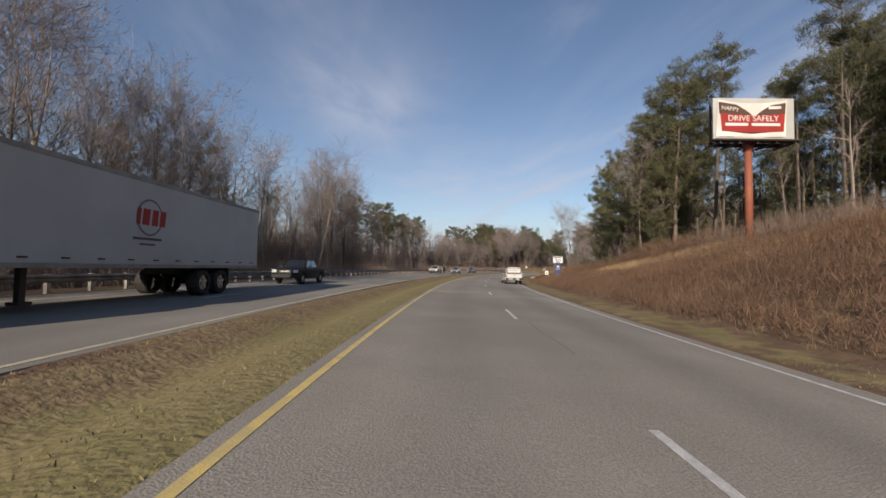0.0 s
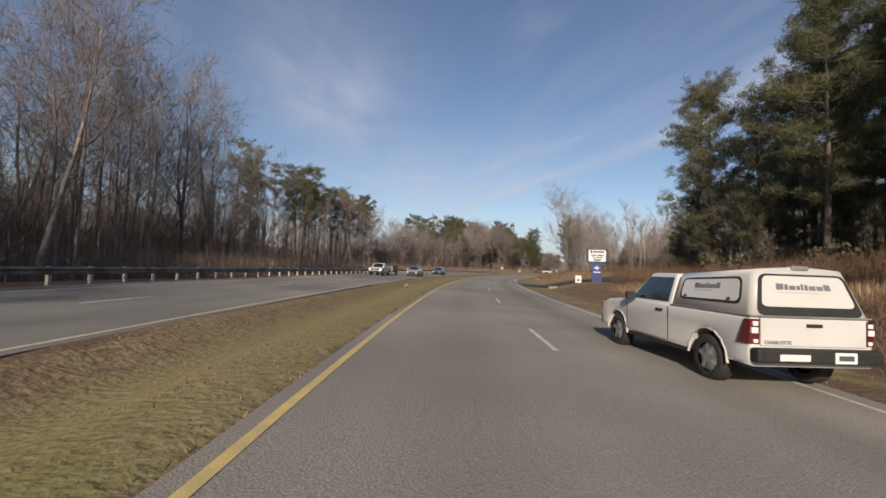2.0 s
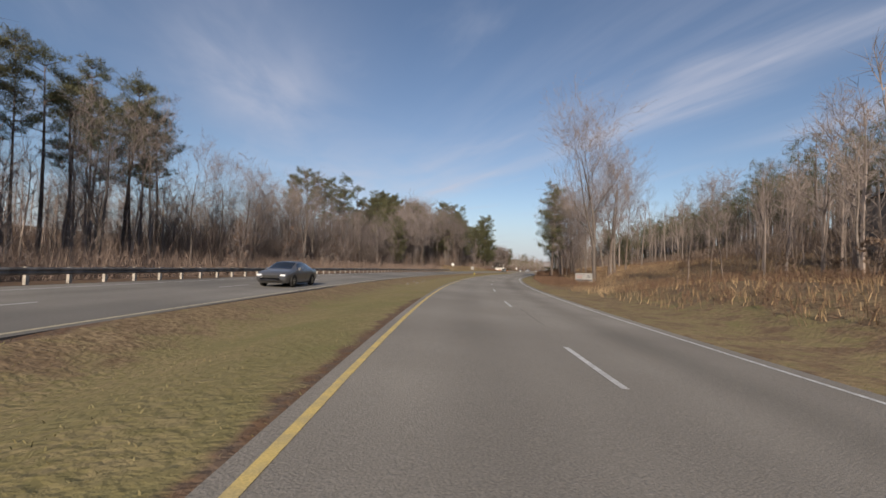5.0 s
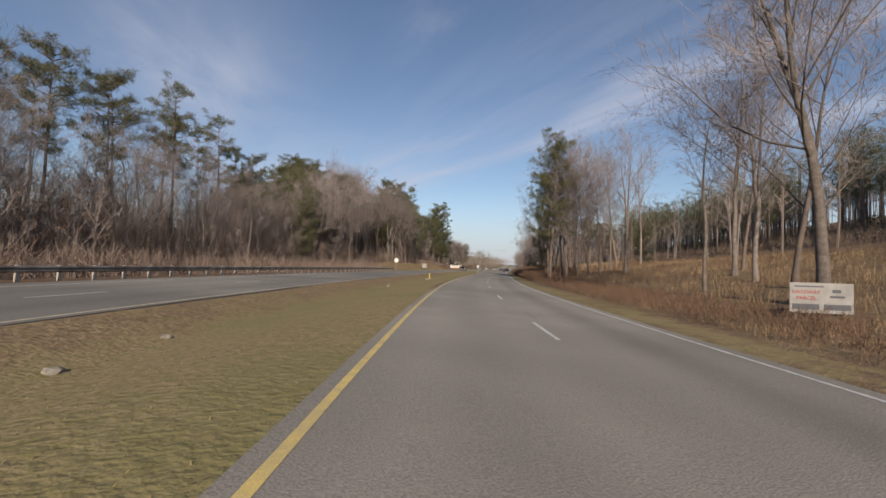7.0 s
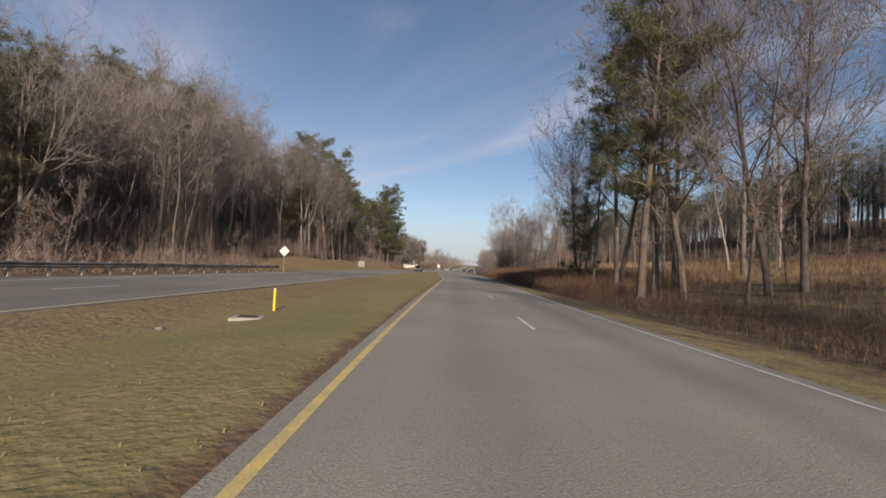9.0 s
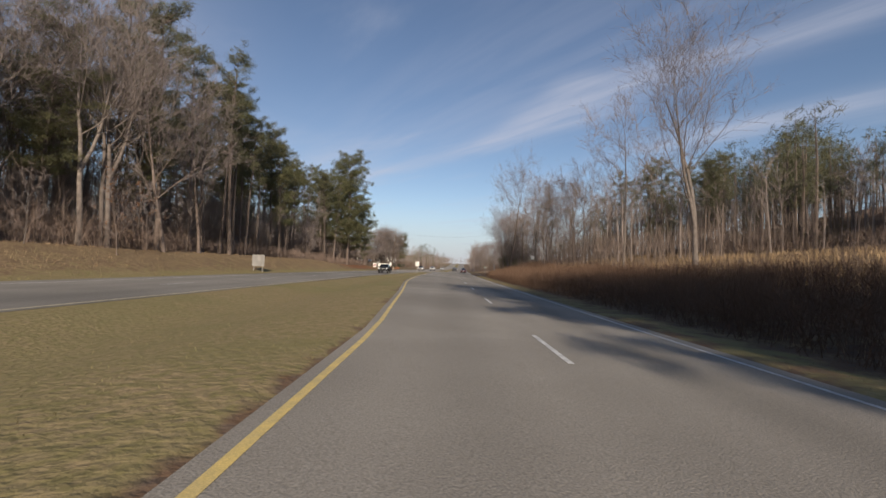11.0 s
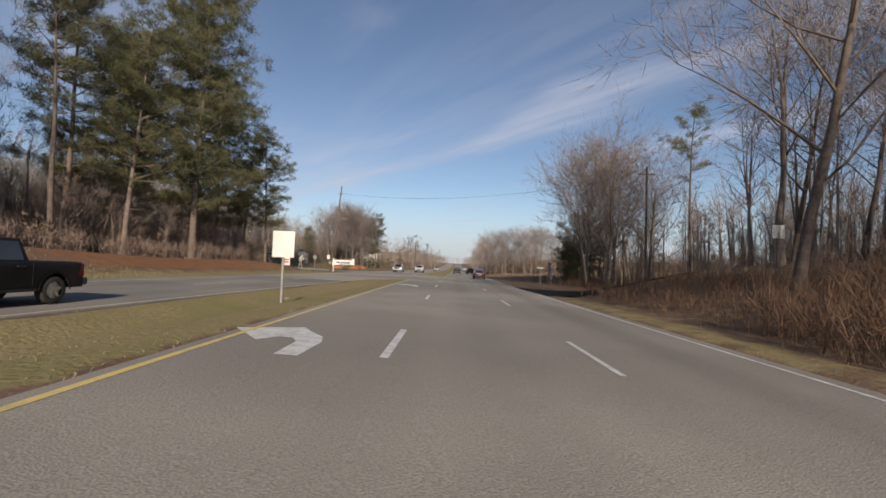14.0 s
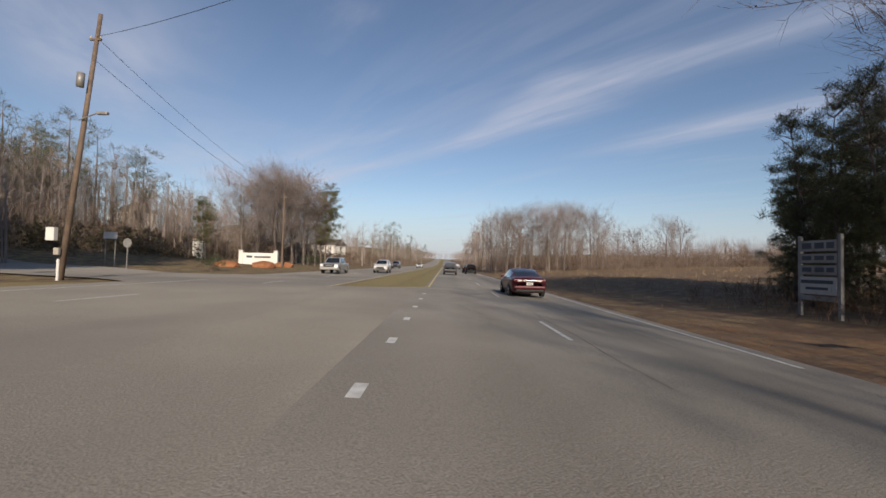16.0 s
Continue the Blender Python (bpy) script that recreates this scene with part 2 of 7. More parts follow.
CAR_WHITE = mat("white_car_paint", (0.60, 0.59, 0.565), 0.35, second=(0.55, 0.54, 0.515), scale=1.0, coat=0.6)
CAR_RED = mat("dark_red_car_paint", (0.075, 0.008, 0.014), 0.4, 0.2, coat=0.35, second=(0.06, 0.007, 0.012), scale=1.0)
CAR_BLACK = mat("black_car_paint", (0.010, 0.009, 0.010), 0.5, coat=0.05, second=(0.016, 0.014, 0.015), scale=1.0, spec=0.12)
CAR_SILVER = mat("silver_car_paint", (0.44, 0.44, 0.43), 0.3, 0.5, coat=0.7, second=(0.40, 0.40, 0.40), scale=1.0)
CAR_GREY = mat("grey_car_paint", (0.13, 0.13, 0.135), 0.3, 0.4, coat=0.7, second=(0.11, 0.11, 0.115), scale=1.0)
TRIM_BLACK = mat("black_plastic", (0.022, 0.022, 0.023), 0.6, second=(0.032, 0.031, 0.030), scale=3.0)
RUBBER = mat("tyre_rubber", (0.025, 0.024, 0.023), 0.85, second=(0.045, 0.042, 0.038), scale=6.0)
CHROME = mat("wheel_alloy", (0.55, 0.55, 0.54), 0.3, 0.9, second=(0.45, 0.45, 0.44), scale=5.0)
LOGO_GREY = mat("logo_grey", (0.13, 0.135, 0.15), 0.6, second=(0.16, 0.165, 0.18), scale=2.0)
LENS_RED = mat("tail_lens_red", (0.10, 0.012, 0.012), 0.25, coat=0.8)
LENS_CLEAR = mat("head_lens_clear", (0.72, 0.73, 0.74), 0.15, coat=0.9)
TRAILER_WHITE = mat("trailer_panel", (0.46, 0.47, 0.48), 0.45, second=(0.41, 0.42, 0.43), scale=0.5, fine=0.04)
GLASS = mat("tinted_glass", (0.012, 0.014, 0.016), 0.06, spec=0.6, coat=0.6, second=(0.016, 0.018, 0.02), scale=1.0)
SIDING_TAN = mat("tan_siding", (0.46, 0.38, 0.27), 0.85, second=(0.42, 0.34, 0.24), scale=1.0, fine=0.06)
SIDING_GREY = mat("grey_siding", (0.26, 0.235, 0.205), 0.85, second=(0.22, 0.20, 0.175), scale=1.0, fine=0.06)
SIDING_WHITE = mat("white_siding", (0.72, 0.70, 0.64), 0.8, second=(0.64, 0.62, 0.57), scale=0.8, fine=0.05)
SHINGLE = mat("roof_shingles", (0.085, 0.075, 0.068), 0.9, second=(0.065, 0.058, 0.054), scale=2.0, fine=0.25)
WINDOW_DARK = mat("window_glass", (0.03, 0.035, 0.045), 0.08, spec=0.6, second=(0.04, 0.045, 0.055), scale=0.5)
CABLE = mat("black_cable", (0.03, 0.03, 0.032), 0.7)


def ground_material():
    """Turf, straw and leaf litter, mixed by the zones laid down with the ground, each with grain of its own."""
    m = bpy.data.materials.new("ground_cover")
    m.use_nodes = True
    nt = m.node_tree
    b = nt.nodes["Principled BSDF"]
    b.inputs["Roughness"].default_value, b.inputs["Specular IOR Level"].default_value = 0.95, 0.15
    geo = nt.nodes.new("ShaderNodeNewGeometry")
    zone = nt.nodes.new("ShaderNodeVertexColor")
    zone.layer_name = "zone"
    sep = nt.nodes.new("ShaderNodeSeparateColor")
    nt.links.new(zone.outputs["Color"], sep.inputs["Color"])

    def noise_tex(sc, det=6.0):
        n = nt.nodes.new("ShaderNodeTexNoise")
        n.inputs["Scale"].default_value, n.inputs["Detail"].default_value = sc, det
        nt.links.new(geo.outputs["Position"], n.inputs["Vector"])
        r = nt.nodes.new("ShaderNodeMapRange")
        r.inputs["From Min"].default_value, r.inputs["From Max"].default_value = 0.36, 0.64
        nt.links.new(n.outputs["Fac"], r.inputs["Value"])
        return r.outputs["Result"]

    def mix(fac, a, bb, mode="MIX"):
        n = nt.nodes.new("ShaderNodeMix")
        n.data_type, n.blend_type = "RGBA", mode
        nt.links.new(fac, n.inputs["Factor"])
        for key, src in (("A", a), ("B", bb)):
            if isinstance(src, tuple):
                n.inputs[key].default_value = (*src, 1)
            else:
                nt.links.new(src, n.inputs[key])
        return n.outputs["Result"]

    turf = mix(noise_tex(0.45), (0.20, 0.19, 0.078), (0.30, 0.24, 0.125))
    turf = mix(noise_tex(0.13), turf, (0.31, 0.23, 0.135))
    turf = mix(noise_tex(7.0), turf, (0.21, 0.18, 0.08))
    straw = mix(noise_tex(0.6), (0.33, 0.245, 0.14), (0.25, 0.178, 0.108))
    straw = mix(noise_tex(6.0), straw, (0.17, 0.118, 0.068))
    litter = mix(noise_tex(0.5), (0.175, 0.125, 0.09), (0.12, 0.088, 0.066))
    litter = mix(noise_tex(5.0), litter, (0.165, 0.10, 0.06))
    clay = mix(noise_tex(0.9), (0.26, 0.115, 0.055), (0.19, 0.10, 0.055))
    # ragged borders between the zones
    def ragged(out):
        a = nt.nodes.new("ShaderNodeMath")
        a.operation = "ADD"
        nt.links.new(out, a.inputs[0])
        sc = nt.nodes.new("ShaderNodeMath")
        sc.operation = "MULTIPLY_ADD"
        sc.inputs[1].default_value, sc.inputs[2].default_value = 0.5, -0.25
        nt.links.new(noise_tex(1.3), sc.inputs[0])
        nt.links.new(sc.outputs[0], a.inputs[1])
        r = nt.nodes.new("ShaderNodeMapRange")
        r.inputs["From Min"].default_value, r.inputs["From Max"].default_value = 0.3, 0.7
        nt.links.new(a.outputs[0], r.inputs["Value"])
        return r.outputs["Result"]
    col = mix(ragged(sep.outputs["Green"]), litter, straw)
    col = mix(ragged(sep.outputs["Red"]), col, turf)
    col = mix(ragged(sep.outputs["Blue"]), col, clay)
    nt.links.new(col, b.inputs["Base Color"])
    bn = nt.nodes.new("ShaderNodeBump")
    bn.inputs["Strength"].default_value, bn.inputs["Distance"].default_value = 0.35, 0.05
    nt.links.new(noise_tex(9.0), bn.inputs["Height"])
    nt.links.new(bn.outputs["Normal"], b.inputs["Normal"])
    return m


GROUND = ground_material()


# ---------------------------------------------------------------- the line of the road
# heading of the road (degrees, left positive) along its length s; d is metres to the right of the line
HEAD_S = [-120, 0, 15, 30, 45, 60, 75, 90, 105, 120, 135, 150, 165, 180, 195, 210, 225, 300, 345, 372, 1200]
HEAD_A = [10, 0.0, -1.75, -3.5, -5.27, -7.02, -8.72, -10.57, -12.62, -14.67, -16.84, -18.99, -20.85, -22.69, -24.56, -25.9,
          -26.45, -26.45, -27.95, -28.75, -28.75]
_S = np.arange(-120, 1400.01, 0.5)
_A = np.radians(np.interp(_S, HEAD_S, HEAD_A))
_X = np.concatenate([[0], np.cumsum(-np.sin((_A[1:] + _A[:-1]) / 2) * 0.5)])
_Y = np.concatenate([[0], np.cumsum(np.cos((_A[1:] + _A[:-1]) / 2) * 0.5)])
_X -= np.interp(0, _S, _X)
_Y -= np.interp(0, _S, _Y)


def heading(s):
    return float(np.interp(s, _S, _A))


def xy(s, d):
    a = np.interp(s, _S, _A)
    return float(np.interp(s, _S, _X) + d * np.cos(a)), float(np.interp(s, _S, _Y) + d * np.sin(a))


def sm(x, a, b):
    t = min(1.0, max(0.0, (x - a) / (b - a)))
    return t * t * (3 - 2 * t)


def lane(s):
    """Lateral place of the dashed line between our two lanes."""
    return float(np.interp(s, [-120, 0, 50, 90, 160, 200, 262, 290, 335, 372, 1200], [1.9, 1.97, 2.1, 2.3, 2.38, 2.3, 2.2, 2.3, 2.55, 2.5, 2.5]))


def yellow(s):
    """Left edge line of our lanes; it swings out for the turning lane and back past the crossing."""
    base = lane(s) - 3.6
    return base - float(np.interp(s, [256, 270, 285, 300, 336, 362], [0, 0.8, 1.9, 2.4, 2.8, 3.0])) * (1 - sm(s, 389, 391))


def near_edge(s):
    """Median-side edge line of the other carriageway."""
    return float(np.interp(s, [-120, 0, 50, 85, 160, 200, 255, 300, 345, 365, 390, 500, 1200],
                           [-5.2, -5.7, -6.3, -7.0, -9.0, -9.7, -10.9, -10.7, -9.2, -8.2, -6.6, -6.2, -6.2]))


def far_edge(s):
    return near_edge(s) - 7.4


def right_edge(s):
    return lane(s) + 3.6


def surface(s, d):
    """Height of the finished surface; the valley road climbs far ahead."""
    return local_surface(s, d) + 11.0 * sm(s, 560, 1250) * (1 + 0.5 * sm(abs(d), 15, 120))


def local_surface(s, d):
    y, n, f, r = yellow(s) - 0.24, near_edge(s) + 0.28, far_edge(s) - 1.4, right_edge(s) + 0.45
    cross = 0.04
    if d > r:                                   # right-hand verge, banks and fields
        z0 = -cross * r
        q = d - r
        verge = z0 - 0.10 * sm(q, 0.3, 3.0) * (1 - sm(q, 3, 8))
        hill = (1 - sm(s, 36, 86)) * (0.42 - 0.13 * sm(s, 5, 32)) * max(0, q - 2.2) * (1 - 0.5 * sm(q, 12, 45))
        knoll = 1.5 * sm(s, 103, 113) * (1 - sm(s, 128, 150)) * sm(q, 2, 9)
        rise = sm(s, 140, 175) * (1 - sm(s, 352, 362)) * ((0.185 - 0.03 * sm(s, 215, 250)) * max(0, q - 7.5 + 4 * sm(s, 215, 250)) * (1 - 0.35 * sm(q, 20, 60)))
        wood = 0.10 * sm(s, 300, 330) * (1 - sm(s, 352, 362)) * max(0, min(q, 12) - 2)
        shelf = 0.78 * sm(s, 66, 86) * (1 - sm(s, 104, 118)) * sm(q, 2.5, 8)
        back = 3.4 * sm(s, 85, 112) * (1 - sm(s, 150, 185)) * sm(q, 8, 55)
        field = 0.055 * sm(s, 372, 400) * max(0, q - 4) * (1 - 0.5 * sm(q, 30, 70))
        return verge + hill + shelf + knoll + rise + wood + back + field + 9.0 * sm(q, 28, 100) * (1 - 0.75 * sm(s, 372, 395)) + 0.25 * noise.noise((s * 0.07, d * 0.07, 1.0)) * sm(q, 3, 14)
    if d >= y:
        return -cross * d
    zy, zn = -cross * y, 0.05
    if d > n:                                   # median with a shallow ditch nearer the other road
        u = (d - n) / max(0.5, y - n)
        dip = 0.38 * math.sin(math.pi * min(1, u * 1.25)) ** 2 if u < 0.8 else 0.0
        flat = sm(s, 352, 361) * (1 - sm(s, 391, 398))
        dip *= 1 - flat
        return zn + (zy - zn) * u - dip + 0.03 * noise.noise((s * 0.3, d * 0.3, 4.0)) * min(1, u * 4, (1 - u) * 4) * (1 - flat)
    if d >= f:
        return zn + 0.022 * (n - d)
    q = f - d
    z0 = zn + 0.022 * (n - f)
    drop = -1.3 * sm(q, 2.5, 9) * (1 - sm(s, 236, 262))
    bank = 2.1 * sm(q, 1.0, 9.5) * sm(s, 250, 275) * (1 - 0.45 * sm(s, 330, 362)) * (1 - sm(s, 376, 384))
    past = 0.05 * sm(s, 384, 420) * max(0, q - 6)
    back = (9.0 - 2.5 * sm(s, 380, 400)) * sm(q, 20, 75)
    return z0 + drop + bank + min(past, 7.0) + back + 0.3 * noise.noise((s * 0.06, d * 0.06, 7.0)) * sm(q, 4, 14)


def drive_s(d):
    """Where the driveway to the apartments lies, by the distance from the road."""
    return float(np.interp(d, [5.8, 14, 24, 36, 55], [98, 100, 107, 119, 136]))


def crossing_left(s, d):
    """Pavement of the street that joins from the left, and of the gap in the median."""
    return d < near_edge(s) and 388 + 0.06 * (-d - 20) < s < 401 + 0.35 * max(0, -d - 20) and d > -75


def P(s, d, lift=0.0):
    x, y = xy(s, d)
    return Vector((x, y, surface(s, d) + lift))


def put(s, d, turn=0.0, lift=0.0, scale=1.0):
    """Pose on the ground at (s, d), its +y along the road, turned left by some degrees."""
    x, y = xy(s, d)
    return Matrix.Translation((x, y, surface(s, d) + lift)) @ Matrix.Rotation(heading(s) + radians(turn), 4, "Z") @ Matrix.Scale(scale, 4)


# ---------------------------------------------------------------- building helpers


def mesh_ob(name, verts, faces, material, parent=None, label="", smooth=False):
    me = bpy.data.meshes.new(name)
    me.from_pydata(verts, [], faces)
    me.materials.append(material)
    if smooth:
        me.polygons.foreach_set("use_smooth", [True] * len(me.polygons))
    ob = new(name, me)
    if parent:
        ob.parent = parent
    if label:
        tagged(ob, label)
    return ob


def part(name, bm, material, parent, label="", smooth=False):
    me = bpy.data.meshes.new(name)
    bmesh.ops.recalc_face_normals(bm, faces=bm.faces)
    bm.to_mesh(me)
    bm.free()
    me.materials.append(material)
    if smooth:
        me.polygons.foreach_set("use_smooth", [True] * len(me.polygons))
    ob = new(name, me)
    ob.parent = parent
    if label:
        tagged(ob, label)
    return ob


def thing(name, label, category, group="", kind="", m=None):
    ob = tagged(new(name), label, category, group, kind)
    if m is not None:
        ob.matrix_world = m
    return ob


def box(bm, x0, y0, z0, x1, y1, z1, bevel=0.0):
    r = bmesh.ops.create_cube(bm, size=1.0, matrix=Matrix.Translation(((x0 + x1) / 2, (y0 + y1) / 2, (z0 + z1) / 2)) @
                              Matrix.Diagonal((x1 - x0, y1 - y0, z1 - z0, 1)))
    if bevel:
        es = list({e for v in r["verts"] for e in v.link_edges})
        bmesh.ops.bevel(bm, geom=es, offset=bevel, segments=2, affect="EDGES", profile=0.6)
    return bm


def box_bm(*a, bevel=0.0):
    return box(bmesh.new(), *a, bevel=bevel)


def tube(bm, a, b, r0, r1=None, n=10):
    a, b = Vector(a), Vector(b)
    r1 = r0 if r1 is None else r1
    m = Matrix.Translation((a + b) / 2) @ (b - a).to_track_quat("Z", "Y").to_matrix().to_4x4()
    bmesh.ops.create_cone(bm, cap_ends=True, segments=n, radius1=r0, radius2=r1, depth=(b - a).length, matrix=m)
    return bm


def text_part(name, words, size, material, parent, m, label="", depth=0.006, align="CENTER"):
    cu = bpy.data.curves.new(name, "FONT")
    cu.body, cu.size, cu.extrude, cu.align_x, cu.align_y = words, size, depth, align, "CENTER"
    tmp = bpy.data.objects.new(name, cu)
    scene.collection.objects.link(tmp)
    me = bpy.data.meshes.new_from_object(tmp.evaluated_get(bpy.context.evaluated_depsgraph_get()))
    bpy.data.objects.remove(tmp)
    me.materials.clear()
    me.materials.append(material)
    ob = new(name, me)
    ob.parent = parent
    ob.matrix_local = m
    if label:
        tagged(ob, label)
    return ob

# ---------------------------------------------------------------- ground


def build_ground():
    ss = np.concatenate([np.arange(-120, -20, 10), np.arange(-20, 420, 2.0), np.arange(420, 620, 8), np.arange(620, 1301, 40)])
    dd = np.concatenate([[-260, -180, -130, -100, -80, -66, -56, -48, -42, -37, -33, -30], np.arange(-28, 12.1, 0.5),
                         np.arange(13, 30, 1.0), [32, 35, 39, 44, 50, 58, 68, 80, 100, 130, 180, 260]])
    verts, cols = [], []
    ns, nd = len(ss), len(dd)
    for s in ss:
        y, n, f, r = yellow(s) - 0.24, near_edge(s) + 0.28, far_edge(s) - 1.4, right_edge(s) + 0.45
        for d in dd:
            x, yy = xy(s, d)
            z = surface(s, d)
            if y + 0.02 <= d <= r - 0.02 or f + 0.02 <= d <= n - 0.02 or (d < y and crossing_left(s, d)):
                z -= 0.07
            elif d > r and ((abs(s - drive_s(d)) < 7 and d < 54) or (350 < s < 365 and d < 50)):
                z -= 0.07
            verts.append((x, yy, z))
            turf = straw = clay = 0.0
            if n < d < y:
                u = (d - n) / max(0.5, y - n)
                turf = 0.25 + 0.7 * sm(u, 0.15, 0.5) if s < 250 else 0.9
                turf = max(turf, 0.35 * sm(s, 200, 260))
                straw = 0.9
                if u > 0.92:
                    straw, turf = 0.7, 0.9
            elif d > r:
                q = d - r
                if s < 90:
                    turf, straw = 0.55 * (1 - sm(q, 1.5, 3.0)), 0.35 + 0.45 * sm(q, 10, 16) - 0.2 * sm(q, 24, 34)
                elif s < 150:
                    turf, straw = 0.45 * (1 - sm(q, 4, 9)), 0.75 * (1 - sm(q, 20, 34))
                elif s < 350:
                    turf, straw = 0.6 * (1 - sm(q, 1.2, 2.6)), (0.65 if s < 235 else 0.45) * (1 - sm(q, 28, 45) * 0.5)
                    clay = 0.3 * sm(s, 310, 335) * sm(q, 2, 5)
                elif s < 381:
                    clay, straw = 0.3 + 0.6 * sm(s, 362, 366) * (1 - sm(s, 371, 374)) * sm(q, 5, 8) * (1 - sm(q, 22, 30)), 0.4
                else:
                    turf, straw = 0.25 * (1 - sm(q, 2, 6)), 0.42
            elif d < f:
                q = f - d
                turf = 0.65 * (1 - sm(q, 1.5, 4.0)) * sm(s, 225, 250) + 0.3 * (1 - sm(q, 4, 8)) * sm(s, 250, 270)
                straw = 0.75 * sm(s, 245, 262) * (1 - sm(q, 9, 13)) * (1 - sm(s, 335, 350)) + 0.3 * (1 - sm(q, 1, 3))
                clay = 0.75 * sm(s, 338, 352) * (1 - sm(s, 376, 386)) * sm(q, 3, 5) * (1 - sm(q, 14, 20))
                if s > 384:
                    turf, straw = 0.45, 0.35
            cols.append((turf, straw, clay, 1.0))
    faces = [(i * nd + j, i * nd + j + 1, (i + 1) * nd + j + 1, (i + 1) * nd + j) for i in range(ns - 1) for j in range(nd - 1)]
    # the rim runs on to the horizon
    ring = [j for j in range(nd)] + [i * nd + nd - 1 for i in range(1, ns)] + [(ns - 1) * nd + j for j in range(nd - 2, -1, -1)] + \
           [i * nd for i in range(ns - 2, 0, -1)]
    base = len(verts)
    cx, cy = xy(420, 0)
    for k in ring:
        v = Vector((verts[k][0] - cx, verts[k][1] - cy, 0)).normalized()
        verts.append((cx + v.x * 4200, cy + v.y * 4200, 30.0))
        cols.append((0.1, 0.3, 0.0, 1.0))
    n = len(ring)
    faces += [(ring[(k + 1) % n], ring[k], base + k, base + (k + 1) % n) for k in range(n)]
    ob = mesh_ob("ground", verts, faces, GROUND, smooth=True)
    att = ob.data.color_attributes.new("zone", "FLOAT_COLOR", "POINT")
    att.data.foreach_set("color", np.array(cols, dtype=np.float32).ravel())
    return tagged(ob, "grass verges, straw banks and leaf-littered forest floor beside the highway", "ground", kind="structure")


def strip(name, s0, s1, left, right, material, lift=0.0, step=2.0, thick=0.16, label="", category="road", parent=None, wear=None):
    """A slab between two lateral lines, with sides that go down into the ground; wear gives the tone across it."""
    n = max(2, int(round((s1 - s0) / step)) + 1)
    verts, faces, tone = [], [], []
    m = 26
    for i in range(n):
        s = s0 + (s1 - s0) * i / (n - 1)
        a, b = left(s), right(s)
        row = [a] + [a + (b - a) * k / (m - 3) for k in range(m - 2)] + [b]
        for k, d in enumerate(row):
            x, y = xy(s, d)
            verts.append((x, y, surface(s, d) + lift - (thick if k in (0, m - 1) else 0)))
            tone.append(wear(s, d) if wear else 1.0)
    for i in range(n - 1):
        for k in range(m - 1):
            faces.append((i * m + k, i * m + k + 1, (i + 1) * m + k + 1, (i + 1) * m + k))
    ob = mesh_ob(name, verts, faces, material, parent)
    att = ob.data.color_attributes.new("wear", "FLOAT_COLOR", "POINT")
    att.data.foreach_set("color", np.array([(q, q, q, 1.0) for q in tone], dtype=np.float32).ravel())
    if parent is None:
        tagged(ob, label, category, kind="structure")
    return ob


def lane_wear(centres):
    """Tone across a road: oil-dark middles of the lanes, paler wheel paths, uneven along the way."""
    def tone(s, d):
        k = 1.03
        for f, depth in centres:
            q = d - f(s)
            k -= depth * math.exp(-(q / 0.55) ** 2) * (0.75 + 0.5 * noise.noise((s * 0.02, f(s), 3.0)))
            k += 0.05 * (math.exp(-((q - 0.95) / 0.35) ** 2) + math.exp(-((q + 0.95) / 0.35) ** 2))
        return k + 0.04 * noise.noise((s * 0.05, d * 0.5, 9.0))
    return tone


build_ground()
road = strip("road", -118, 1300, lambda s: max(yellow(s), lane(s) - 3.6) - 0.24 if not 250 < s < 392 else yellow(s) - 0.24,
             lambda s: right_edge(s) + 0.45, ASPHALT, label="worn grey asphalt of the two lanes driven along",
             wear=lane_wear([(lambda s: lane(s) - 1.8, 0.10), (lambda s: lane(s) + 1.9, 0.24)]))
road_far = strip("road", -118, 356, lambda s: far_edge(s) - 1.4, lambda s: near_edge(s) + 0.28, ASPHALT_OLD,
                 label="worn grey asphalt carriageway for oncoming traffic",
                 wear=lane_wear([(lambda s: near_edge(s) - 1.85, 0.10), (lambda s: near_edge(s) - 5.55, 0.16)]))

# same carriageway continued in the paler colour that carries the sunlit tone
road_far_on = strip("road", 356, 1300, lambda s: far_edge(s) - 1.4, lambda s: near_edge(s) + 0.28, ASPHALT_PALE,
                    label="pale asphalt of the oncoming carriageway past the crossing, sunlit tone in its colour")


def gap_pavement():
    verts, faces = [], []
    s_list = np.arange(361.5, 391.6, 1.5)
    for s in s_list:
        # rounded noses of the two medians
        w = min(1.0, math.sqrt(max(0.0, min(s - 361.5, 391.5 - s)) / 2.5))
        a, b = near_edge(s) + 0.28, yellow(s) - 0.24
        mid = (a + b) / 2
        # rows past b lay the sunlit paleness over the turning lane too
        for d, up in ((a - 0.6, -0.02), (a - 0.3, 0.014), (a, 0.02), (a + (mid - a) * w, 0.022), (b - (b - mid) * w, 0.022), (b, 0.02), (b + 0.3, 0.014), (b + 2.6, 0.014), (b + 2.95, -0.02)):
            x, y = xy(s, d)
            verts.append((x, y, surface(s, d) + (up if 362 < s < 391 else -0.02)))
    for i in range(len(s_list) - 1):
        for k in range(8):
            faces.append((i * 9 + k, i * 9 + k + 1, (i + 1) * 9 + k + 1, (i + 1) * 9 + k))
    return tagged(mesh_ob("pavement", verts, faces, ASPHALT_PALE), "pale asphalt of the gap in the median", "pavement", kind="structure")


gap_pavement()


